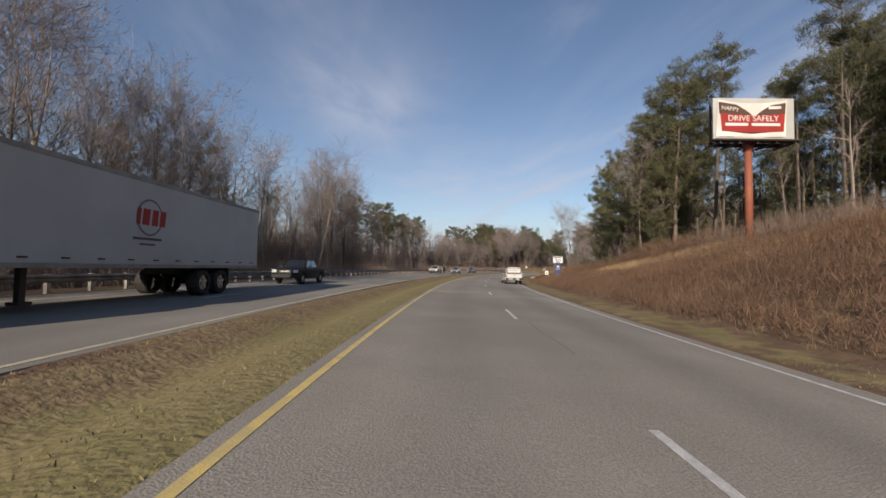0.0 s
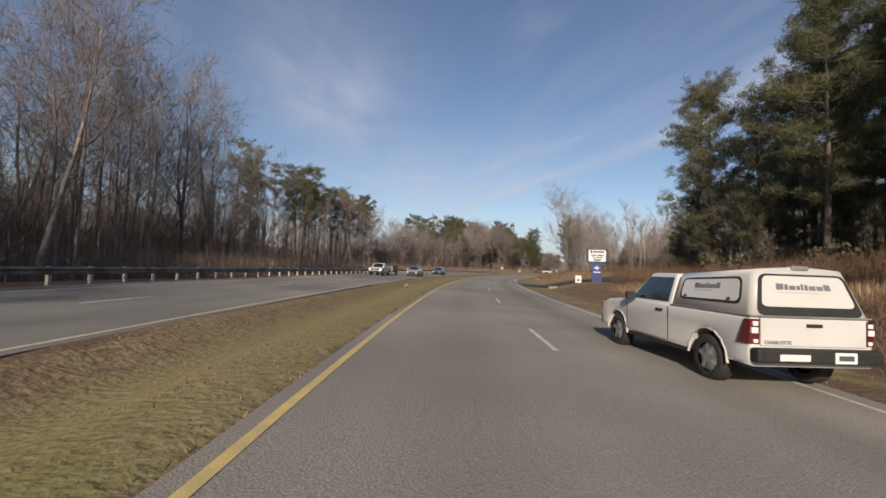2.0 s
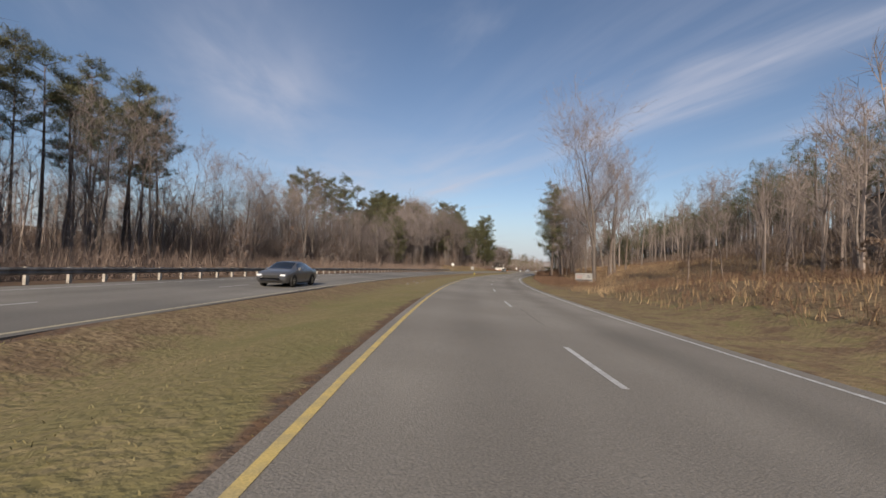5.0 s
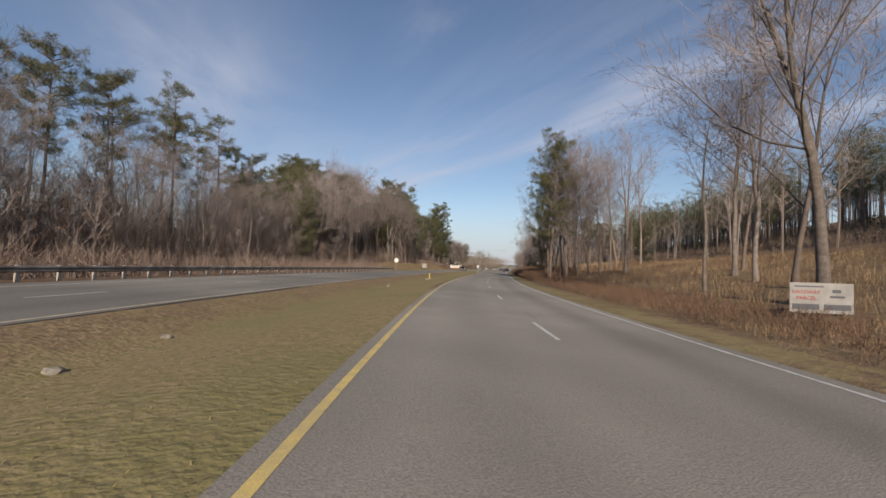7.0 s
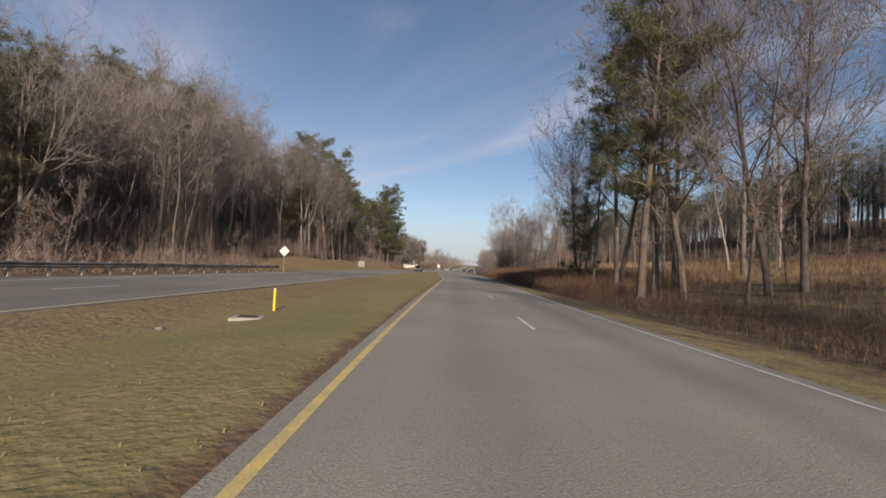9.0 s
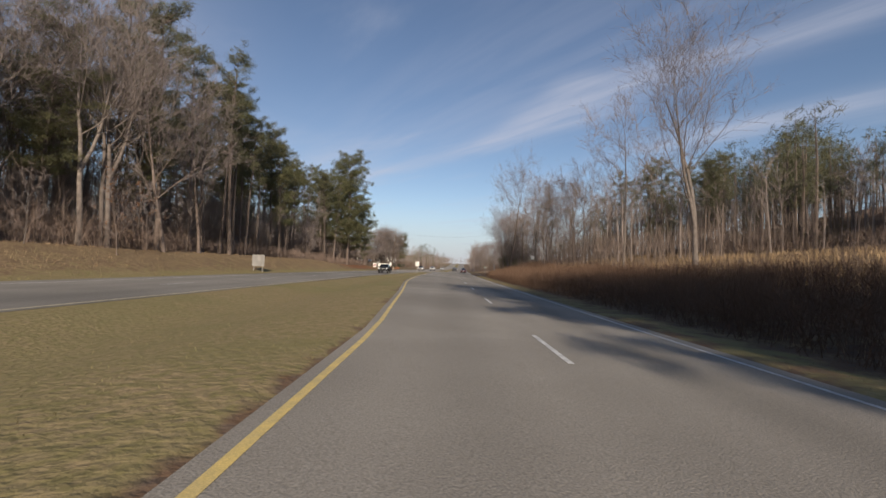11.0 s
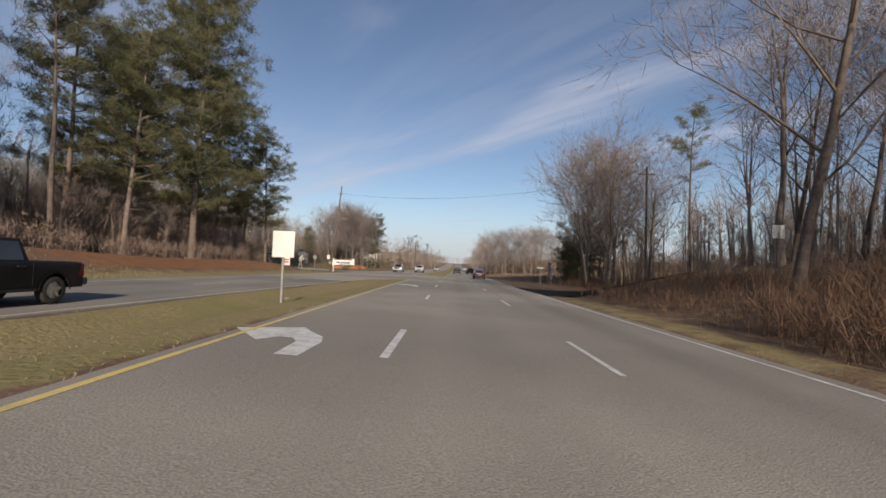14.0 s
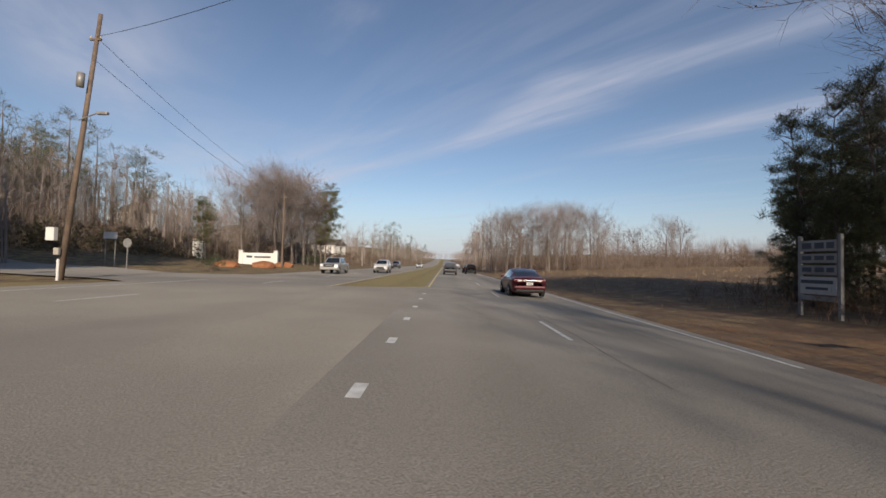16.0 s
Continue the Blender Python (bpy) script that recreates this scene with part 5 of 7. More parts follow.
def ivy(s, d, h, r, seed):
    rg = random.Random(seed)
    vl, fl = [], []
    b = P(s, d)
    for _ in range(900):
        z = h * rg.random() ** 1.25
        w = rg.uniform(0, 6.28)
        c = b + Vector((math.cos(w), math.sin(w), 0)) * (r * (1.25 - 0.6 * z / h) + rg.uniform(0, 0.28)) + Vector((0, 0, z))
        a, e = rand_dir(rg) * 0.13, rand_dir(rg) * 0.13
        i0 = len(vl)
        vl += [tuple(c - a), tuple(c + e), tuple(c + a), tuple(c - e)]
        fl.append((i0, i0 + 1, i0 + 2, i0 + 3))
    return tagged(mesh_ob("ivy", vl, fl, IVY), "sunlit yellow-green ivy climbing a tree trunk", "ivy", "ivy on trunks", kind="stuff")


for k, (s, d, h) in enumerate([(261.6, -34.3, 7.5), (268.5, -36, 8), (264.5, -35.5, 5.5), (258.5, -35.5, 4.5), (271.5, -37, 6), (256.5, -36.4, 4)]):
    ivy(s, d, h, 0.38, 70 + k)


def rock(s, d, r, seed):
    rg = random.Random(seed)
    bm = bmesh.new()
    bmesh.ops.create_icosphere(bm, subdivisions=2, radius=r)
    for v in bm.verts:
        v.co *= 1 + 0.7 * noise.noise(v.co * (1.5 / r) + Vector((seed, 0, 0)))
        v.co.z *= 0.55
    me = bpy.data.meshes.new("rock")
    bm.to_mesh(me)
    bm.free()
    me.materials.append(ROCK)
    ob = tagged(new("rock", me), "pale weathered rock lying in the grass", "rock", "rocks in the median")
    ob.matrix_world = put(s, d, rg.uniform(0, 360), r * 0.25)


for k, (s, d, r) in enumerate([(81.5, -5.2, 0.2), (82.2, -4.8, 0.16), (79.5, -5.0, 0.14), (152, -5.6, 0.14), (154, -6.4, 0.12), (157, -5.9, 0.13), (160, -6.2, 0.12), (186, -6.0, 0.13),
                               (189, -6.6, 0.12), (148, -5.9, 0.15), (340, -7.5, 0.1), (207.5, -6.8, 0.11)]):
    rock(s, d, r, 80 + k)

# ---------------------------------------------------------------- guard rail


def guard_rail(s0, s1, lat, label):
    root = thing("guard_rail", label, "guard rail")
    prof = [(0.0, 0.40), (0.06, 0.46), (0.06, 0.50), (0.0, 0.555), (0.06, 0.61), (0.06, 0.65), (0.0, 0.71)]
    verts, faces = [], []
    n = int((s1 - s0) / 2) + 1
    m = len(prof)
    for i in range(n):
        s = s0 + (s1 - s0) * i / (n - 1)
        d = lat(s)
        for o, z in prof:
            x, y = xy(s, d + o)
            verts.append((x, y, surface(s, d) + z))
        for o, z in reversed(prof):
            x, y = xy(s, d + o - 0.012)
            verts.append((x, y, surface(s, d) + z))
    k2 = 2 * m
    for i in range(n - 1):
        for k in range(k2):
            faces.append((i * k2 + k, i * k2 + (k + 1) % k2, (i + 1) * k2 + (k + 1) % k2, (i + 1) * k2 + k))
    mesh_ob("rail", verts, faces, STEEL_RAIL, root, "dull galvanised W-shaped beam")
    bm = box_bm(-0.16, -0.075, -0.4, -0.02, 0.075, 0.73, bevel=0.012)
    me = bpy.data.meshes.new("post")
    bm.to_mesh(me)
    bm.free()
    me.materials.append(POST_PALE)
    s = s0 + 0.5
    while s < s1:
        o = new("post", me)
        o.parent = root
        o.matrix_world = put(s, lat(s))
        s += 1.905
    return root


guard_rail(-40, 246, lambda s: far_edge(s) - 1.75, "galvanised guard rail on weathered posts before the woods")

# ---------------------------------------------------------------- signs and poles


def billboard():
    m = put(39.0, 24.3, 4, -0.15, 0.95)
    root = thing("billboard", "hoarding on a red steel pole with a torn printed sheet", "billboard", m=m)
    part("pole", tube(tube(bmesh.new(), (0, 0, -0.6), (0, 0, 9.0), 0.34, 0.30, 18), (0, 0, 8.2), (0, 0, 9.0), 0.42, 0.42, 18), RUST_RED, root, "red-oxide painted steel pole", True)
    bm = bmesh.new()
    for y in (-0.75, 0.75):
        box(bm, -3.4, y - 0.12, 8.75, 3.4, y + 0.12, 9.1, 0.02)
    for x in (-3.2, -1.6, 0, 1.6, 3.2):
        box(bm, x - 0.06, -1.3, 8.6, x + 0.06, 1.3, 8.76)
    part("beam", bm, DARK_STEEL, root)
    walk_way = part("catwalk", box_bm(-3.95, -1.47, 8.77, 3.95, -1.40, 8.86), DARK_STEEL, root, "dark open steel catwalk")
    for x0 in np.arange(-3.9, 3.8, 0.65):
        part("grating", box_bm(float(x0), -1.45, 8.80, float(x0) + 0.62, -0.78, 8.84), DARK_STEEL, walk_way)
    bm = bmesh.new()
    for x in (-3.2, -1.6, 0, 1.6, 3.2):
        box(bm, x - 0.06, 0.2, 8.8, x + 0.06, 0.34, 12.5)
        tube(bm, (x, 0.3, 12.2), (x, -0.55, 9.0), 0.04, n=6)
    part("frame", bm, DARK_STEEL, root)
    part("panel", box_bm(-3.55, -0.78, 8.95, 3.55, -0.66, 12.75, bevel=0.03), VINYL_GREY, root, "grey backing panel showing at the edges")
    # hanging sheet, sagging and turned a little
    nx, nz = 14, 8
    vl, fl = [], []
    for i in range(nx + 1):
        for k in range(nz + 1):
            u, v = i / nx, k / nz
            sag = 0.35 * math.sin(math.pi * u) * v ** 3
            vl.append((-3.35 + 6.1 * u + 0.18 * v, -0.84 - 0.05 * math.sin(9 * u + 3 * v), 9.25 + 3.35 * v - sag * 1.0))
    for i in range(nx):
        for k in range(nz):
            a = i * (nz + 1) + k
            fl.append((a, a + nz + 1, a + nz + 2, a + 1))
    mesh_ob("sheet", vl, fl, SIGN_WHITE, root, "white printed sheet hanging loose", True)
    # dark red swags and band
    def poly(pts, material, y=-0.93, nm="print"):
        mesh_ob(nm, [(x, y, z) for x, z in pts], [tuple(range(len(pts)))], material, root)
    poly([(-3.15, 12.35), (-3.1, 11.30), (-1.2, 11.05), (-0.2, 11.15), (-0.7, 11.55), (-1.6, 12.1)], BROWN_PRINT)
    poly([(2.72, 12.3), (2.66, 11.30), (1.0, 11.05), (0.1, 11.15), (0.6, 11.55), (1.4, 12.05)], BROWN_PRINT)
    poly([(-3.0, 11.32), (-2.9, 9.75), (-0.2, 9.6), (2.5, 9.75), (2.65, 11.32), (0, 11.1)], RED_PRINT, -0.935)
    turn_up = Matrix.Rotation(radians(90), 4, "X")
    text_part("lettering", "HAPPY", 0.52, SIGN_WHITE, root, Matrix.Translation((-2.15, -0.95, 11.72)) @ Matrix.Rotation(radians(8), 4, "Y") @ turn_up)
    text_part("lettering", "DRIVE SAFELY", 0.72, SIGN_WHITE, root, Matrix.Translation((-0.15, -0.955, 10.85)) @ turn_up)
    poly([(-2.6, 10.45), (-2.6, 10.2), (-0.6, 10.2), (-0.6, 10.45)], SIGN_WHITE, -0.955, "small_print")
    poly([(-0.3, 10.45), (-0.3, 10.2), (2.2, 10.2), (2.2, 10.45)], SIGN_WHITE, -0.955, "small_print")
    poly([(1.2, 11.95), (1.2, 11.7), (2.3, 11.75), (2.3, 12.0)], SIGN_WHITE, -0.955, "small_print")


billboard()


def bars(root, material, rows, y, nm="lettering_bar", thick=0.006):
    for x0, x1, z0, z1 in rows:
        part(nm, box_bm(x0, y - thick, z0, x1, y, z1), material, root)


def office_sign():
    """Blue pylon with a white letter board, facing the traffic."""
    m = put(93.0, 14.6, -6, 0.0, 0.88)
    root = thing("office_sign", "blue pylon sign with a white changeable letter board", "sign", m=m)
    part("pylon", box_bm(-0.62, -0.18, -0.3, 0.62, 0.18, 2.55, bevel=0.03), SIGN_BLUE, root)
    part("cabinet", box_bm(-1.22, -0.26, 2.45, 1.22, 0.26, 4.25, bevel=0.05), SIGN_BLUE, root, "blue sign cabinet")
    part("letter_board", box_bm(-1.06, -0.285, 2.62, 1.06, -0.262, 4.12, bevel=0.008), SIGN_WHITE, root, "white letter board")
    bars(root, GREY_PRINT, [(-0.5, 0.85, 3.78, 3.98), (-0.75, -0.1, 3.36, 3.52), (0.02, 0.8, 3.36, 3.52), (-0.6, -0.25, 3.1, 3.25), (-0.15, 0.3, 3.1, 3.25),
                            (0.4, 0.7, 3.1, 3.25), (-0.45, 0.0, 2.85, 2.99), (0.1, 0.5, 2.85, 2.99), (-0.4, 0.45, 2.67, 2.79)], -0.287)
    bars(root, GREY_PRINT, [(-0.86, -0.6, 3.7, 4.05)], -0.287, "logo")
    bars(root, SIGN_WHITE, [(-0.32, 0.32, 1.72, 1.88), (-0.12, 0.12, 1.58, 2.02), (-0.4, -0.06, 1.18, 1.32), (0.02, 0.42, 1.18, 1.32)], -0.182)


office_sign()
m = put(91.4, 12.3, -10)
small = thing("notice_board", "small white notice on two short stakes", "sign", m=m)
part("board", box_bm(-0.32, -0.02, 0.15, 0.32, 0.02, 0.95, bevel=0.005), SIGN_WHITE, small)
for x in (-0.25, 0.25):
    part("stake", box_bm(x - 0.03, 0.02, -0.3, x + 0.03, 0.06, 0.8), WOOD_POST, small)
bars(small, BROWN_PRINT, [(-0.18, 0.12, 0.35, 0.55)], -0.022, "print")


def parcel_sign():
    m = put(168.5, 14.6, -8, -0.15, 0.86)
    root = thing("land_sign", "white land-for-sale board on wooden legs in dry grass", "sign", m=m)
    for x in (-1.0, 1.0):
        part("leg", box_bm(x - 0.05, 0.0, -0.5, x + 0.05, 0.10, 1.7, bevel=0.008), WOOD_POST, root)
    part("board", box_bm(-1.3, -0.05, 0.40, 1.3, -0.005, 1.80, bevel=0.01), BOARD_WORN, root)
    up = Matrix.Rotation(radians(90), 4, "X")
    text_part("lettering", "GATEWAY", 0.24, RED_PRINT, root, Matrix.Translation((-0.62, -0.055, 1.36)) @ up)
    text_part("lettering", "PARCEL", 0.24, RED_PRINT, root, Matrix.Translation((-0.62, -0.055, 1.08)) @ up)
    bars(root, GREY_PRINT, [(-1.2, -0.1, 0.56, 0.82), (0.1, 1.2, 0.56, 0.82), (0.45, 0.8, 1.36, 1.5), (0.35, 0.95, 1.12, 1.22), (-1.1, 0.1, 1.60, 1.66)], -0.052)


parcel_sign()


def diamond_sign():
    m = put(245.2, -17.6 - 1.4, 0)
    root = thing("road_sign", "diamond warning sign seen from behind on a steel post", "road sign", m=m)
    part("post", box_bm(-0.03, 0.0, -0.4, 0.03, 0.05, 3.0), SIGN_BACK, root)
    bm = box_bm(-0.42, -0.012, -0.42, 0.42, 0.0, 0.42, bevel=0.004)
    bmesh.ops.transform(bm, matrix=Matrix.Translation((0, 0, 2.35)) @ Matrix.Rotation(radians(45), 4, "Y"), verts=bm.verts)
    part("plate", bm, SIGN_WHITE, root, "pale unpainted back of the plate")


diamond_sign()


def marker_post(s, d, h, material, label, r=0.05):
    root = thing("marker_post", label, "marker post", m=put(s, d))
    part("shaft", tube(bmesh.new(), (0, 0, -0.3), (0, 0, h), r, r, 10), material, root)
    part("cap", tube(bmesh.new(), (0, 0, h), (0, 0, h + 0.05), r * 1.15, r * 0.5, 10), SIGN_WHITE if material is not WOOD_POST else WOOD_POST, root)


marker_post(212.6, -6.2, 0.75, YELLOW_PLASTIC, "bright yellow plastic marker post in the median")
marker_post(206.0, 10.8, 0.9, WOOD_POST, "thin weathered stake in the verge", 0.025)
marker_post(357.1, 14.3, 1.5, WOOD_POST, "leaning weathered wooden stake by the side road", 0.05)
inlet = thing("drain_inlet", "square concrete drain inlet set in the median turf", "drain", m=put(210.0, -5.9, 12, -0.02, 0.8))
part("slab", box_bm(-0.55, -0.45, -0.2, 0.55, 0.45, 0.12, bevel=0.03), CONCRETE, inlet)
part("grate", box_bm(-0.32, -0.24, 0.122, 0.32, 0.24, 0.15, bevel=0.01), DARK_STEEL, inlet)


def back_sign(s, d, w, h, z0, legs, label, material=SIGN_BACK, turn=0.0):
    root = thing("road_sign", label, "road sign", m=put(s, d, turn))
    part("plate", box_bm(-w / 2, -0.015, z0, w / 2, 0.0, z0 + h, bevel=0.005), material, root)
    for x in legs:
        part("post", box_bm(x - 0.035, 0.002, -0.4, x + 0.035, 0.06, z0 + h * 0.9), SIGN_BACK, root)
    return root


back_sign(297.5, -21.8, 1.45, 1.35, 0.6, (-0.5, 0.5), "grey back of a large road sign on two posts")
back_sign(334.9, -5.8, 0.75, 0.9, 1.55, (0.0,), "white back of a sign on one post in the median", SIGN_WHITE)
back_sign(346.6, 19.6, 0.7, 0.8, 1.7, (0.0,), "small white sign at the edge of the wood", SIGN_WHITE)

back_sign(405.2, -30.2, 1.4, 0.62, 2.45, (-0.5, 0.5), "pale rectangular sign where the street joins", SIGN_WHITE, -8)


def stop_sign_back():
    root = thing("road_sign", "grey back of an eight-sided sign at the crossing", "road sign", m=put(402.4, -26.6, -6))
    bm = bmesh.new()
    tube(bm, (0, -0.015, 2.1), (0, 0.0, 2.1), 0.41, 0.41, 8)
    part("plate", bm, SIGN_BACK, root)
    part("post", box_bm(-0.035, 0.002, -0.4, 0.035, 0.06, 2.4), SIGN_BACK, root)


stop_sign_back()


def street_sign():
    root = thing("street_sign", "green street name sign on a thin steel post", "street sign", m=put(372.1, 10.4, 4))
    part("post", tube(bmesh.new(), (0, 0, -0.4), (0, 0, 2.25), 0.03, 0.03, 8), SIGN_BACK, root)
    part("blade", box_bm(-0.45, -0.03, 2.05, 0.45, -0.015, 2.27, bevel=0.004), SIGN_GREEN, root, "green name plate")
    bars(root, SIGN_WHITE, [(-0.35, -0.12, 2.11, 2.21), (-0.05, 0.34, 2.11, 2.21)], -0.032, "name_bar")


street_sign()


def sale_board():
    root = thing("land_sign", "tall white sale board with several planks between two posts", "sign", m=put(382.5, 13.7, -86))
    for x in (-0.8, 0.8):
        part("post", box_bm(x - 0.06, -0.06, -0.6, x + 0.06, 0.06, 3.05, bevel=0.01), BOARD_WORN, root, "weathered white painted post")
    for k, (z0, z1) in enumerate([(2.45, 2.85), (2.02, 2.36), (1.58, 1.93), (0.85, 1.50), (0.62, 0.80)]):
        part("plank", box_bm(-0.73, -0.085, z0, 0.73, -0.062, z1, bevel=0.006), BOARD_WORN if k != 3 else VINYL_GREY, root)
        if k < 3:
            bars(root, GREY_PRINT, [(-0.64, -0.25, z0 + 0.1, z1 - 0.08), (-0.12, 0.25, z0 + 0.1, z1 - 0.08), (0.35, 0.64, z0 + 0.1, z1 - 0.08)], -0.087)
    bars(root, GREY_PRINT, [(-0.7, 0.6, 1.25, 1.38), (-0.5, 0.4, 1.02, 1.12)], -0.087)


sale_board()


def utility_pole():
    root = thing("utility_pole", "leaning wooden utility pole with transformer and street lamp", "utility pole", m=put(388, -19.4, 0))
    top = Vector((1.25, 0.2, 13.6))
    part("shaft", tube(bmesh.new(), (0, 0, -0.6), top, 0.15, 0.09, 12), POLE_WOOD, root, "", True)
    part("crossarm", box_bm(1.1 - 0.3, 0.1, 12.2, 1.1 + 0.3, 0.2, 12.3, bevel=0.01), POLE_WOOD, root)
    part("transformer", tube(bmesh.new(), (0.82, -0.33, 9.6), (0.85, -0.33, 10.3), 0.17, 0.17, 14), SIGN_BACK, root, "grey cylindrical transformer", True)
    for x in (0.0, 0.25, 0.5):
        part("insulator", tube(bmesh.new(), (0.85 + x, 0.15, 12.3), (0.85 + x, 0.15, 12.45), 0.045, 0.03, 8), CONCRETE, root)
    bm = tube(bmesh.new(), (0.6, -0.05, 8.0), (1.7, -0.2, 8.35), 0.035, 0.03, 8)
    arm = part("lamp_arm", bm, SIGN_BACK, root)
    part("lamp_head", box_bm(1.65, -0.30, 8.25, 2.2, -0.10, 8.40, bevel=0.04), SIGN_BACK, arm, "grey street lamp head")
    part("service_box", box_bm(-0.42, -0.42, 1.9, 0.0, -0.18, 2.55, bevel=0.02), SIGN_WHITE, root, "pale grey service box")
    part("meter", box_bm(-0.05, -0.36, 1.2, 0.2, -0.2, 1.55, bevel=0.03), CONCRETE, root)


utility_pole()


def cable(a, b, sag, label):
    pts = [a.lerp(b, i / 24) - Vector((0, 0, sag * 4 * (i / 24) * (1 - i / 24))) for i in range(25)]
    vl, fl = [], []
    sweep(vl, fl, pts, [0.012] * 25, 5)
    tagged(mesh_ob("overhead_cable", vl, fl, CABLE), label, "cable", "overhead cables")


pt = put(388, -19.4) @ Vector((1.1, 0.15, 12.4))
far_pole = P(365.8, 20, 12.3)
cable(pt, far_pole, 1.6, "thin black cable slung across the highway")
cable(pt, P(430, -24, 11.0), 0.8, "thin black cable running along the street")
cable(pt + Vector((0, 0, -1.2)), P(430, -24, 10.0), 0.8, "lower thin black cable running along the street")


def plain_pole(s, d, h, label):
    root = thing("utility_pole", label, "utility pole", m=put(s, d))
    part("shaft", tube(bmesh.new(), (0, 0, -0.6), (0, 0, h), 0.14, 0.10, 10), POLE_WOOD, root)
    part("crossarm", box_bm(-0.8, -0.06, h - 0.8, 0.8, 0.06, h - 0.68, bevel=0.01), POLE_WOOD, root)


plain_pole(430, -24, 11, "wooden utility pole beside the residential street")
plain_pole(365.8, 20, 13, "wooden utility pole among the trees")
plain_pole(500, -17, 10, "distant wooden utility pole")
plain_pole(236.5, -38, 8.0, "grey pole standing in the wood")
lean = thing("guy_stake", "short leaning white stake beside the pole", "stake", m=put(389, -25, 0))
part("shaft", tube(bmesh.new(), (0, 0, -0.3), (0.9, 0, 2.6), 0.05, 0.05, 8), CONCRETE, lean)


def yard_sign(s, d, w, h, z0, label, red=False, turn=0.0):
    root = thing("yard_sign", label, "sign", m=put(s, d, turn))
    for x in (-w / 2 + 0.08, w / 2 - 0.08):
        part("leg", box_bm(x - 0.03, 0, -0.3, x + 0.03, 0.06, z0 + h * 0.5), WOOD_POST, root)
    part("board", box_bm(-w / 2, -0.03, z0, w / 2, -0.003, z0 + h, bevel=0.008), SIGN_WHITE, root)
    bars(root, RED_PRINT if red else GREY_PRINT, [(-w * 0.36, w * 0.3, z0 + h * 0.3, z0 + h * 0.46), (-w * 0.25, w * 0.36, z0 + h * 0.58, z0 + h * 0.7)], -0.032)


yard_sign(380.5, -23.4, 1.0, 1.25, 0.35, "white real-estate board with red print on two legs", True)
yard_sign(392, -31, 1.0, 0.55, 2.6, "white street board on tall legs")
stop = thing("road_sign", "round grey back of a stop sign on a post", "road sign", m=put(389.5, -24.5, 20))
part("post", box_bm(-0.03, 0.002, -0.4, 0.03, 0.05, 2.0), SIGN_BACK, stop)
part("plate", tube(bmesh.new(), (0, -0.015, 1.85), (0, 0, 1.85), 0.38, 0.38, 8), SIGN_BACK, stop)
bollard = thing("bollard", "low white post at the foot of the pole", "bollard", m=put(387.0, -18.6))
part("shaft", tube(bmesh.new(), (0, 0, -0.3), (0, 0, 0.95), 0.06, 0.06, 10), SIGN_WHITE, bollard)
part("cap", tube(bmesh.new(), (0, 0, 0.95), (0, 0, 1.0), 0.065, 0.03, 10), SIGN_WHITE, bollard)


def entrance_wall():
    root = thing("entrance_wall", "white subdivision sign wall behind red clay beds", "wall sign", m=put(436, -30, 8))
    part("panel", box_bm(-2.4, -0.25, -0.4, 2.4, 0.25, 1.9, bevel=0.05), SIDING_WHITE, root)
    for x in (-2.65, 2.65):
        pier = part("pier", box_bm(x - 0.3, -0.4, -0.4, x + 0.3, 0.4, 2.25, bevel=0.04), SIDING_WHITE, root)
        part("cap", box_bm(x - 0.38, -0.48, 2.25, x + 0.38, 0.48, 2.36, bevel=0.02), CONCRETE, pier)
    bars(root, GREY_PRINT, [(-1.8, -0.9, 1.1, 1.45), (-0.6, 1.9, 1.1, 1.4)], -0.252)


entrance_wall()
for k, (s, d) in enumerate([(424, -24), (428, -26), (432, -24.5), (420, -27)]):
    bm = bmesh.new()
    bmesh.ops.create_icosphere(bm, subdivisions=2, radius=1.6)
    for v in bm.verts:
        v.co *= 1 + 0.25 * noise.noise(v.co + Vector((k * 3, 0, 0)))
        v.co.z *= 0.45
    me = bpy.data.meshes.new("clay_bank")
    bm.to_mesh(me)
    bm.free()
    me.materials.append(ORANGE_EARTH)
    ob = tagged(new("clay_bank", me), "heap of bare red clay beside the street", "earth bank", "clay beds")
    ob.matrix_world = put(s, d, 30 * k, 0.05)
for k, (s, d) in enumerate([(440, -41.5), (443, -44)]):
    root = thing("gate_pillar", "pale yellow gate pillar at the subdivision entrance", "pillar", "gate pillars", m=put(s, d))
    part("shaft", box_bm(-0.5, -0.5, -0.4, 0.5, 0.5, 3.0, bevel=0.04), SIDING_WHITE, root)
    part("cap", box_bm(-0.65, -0.65, 3.0, 0.65, 0.65, 3.2, bevel=0.03), SIDING_TAN, root)


def shrub(s, d, r, h, seed, material=SHRUB_GREEN, label="rounded dark evergreen shrub", cat="shrub"):
    rg = random.Random(seed)
    root = thing("shrub", label, cat, "shrubs", m=put(s, d))
    vl, fl, wv, wf = [], [], [], []
    for _ in range(9):
        sweep(wv, wf, grow(rg, Vector((0, 0, -0.1)), rand_dir(rg, 1.3), h * 0.8, 3, 0.2, 0.1), [0.03, 0.02, 0.012, 0], 4)
    for _ in range(70):
        q = rand_dir(rg, 0.2) * (rg.random() ** 0.4)
        tuft(rg, vl, fl, Vector((q.x * r, q.y * r, h * 0.5 + q.z * h * 0.48)), 0.42, 12)
    mesh_ob("stems", wv, wf, BARK_DARK, root)
    mesh_ob("foliage", vl, fl, material, root)


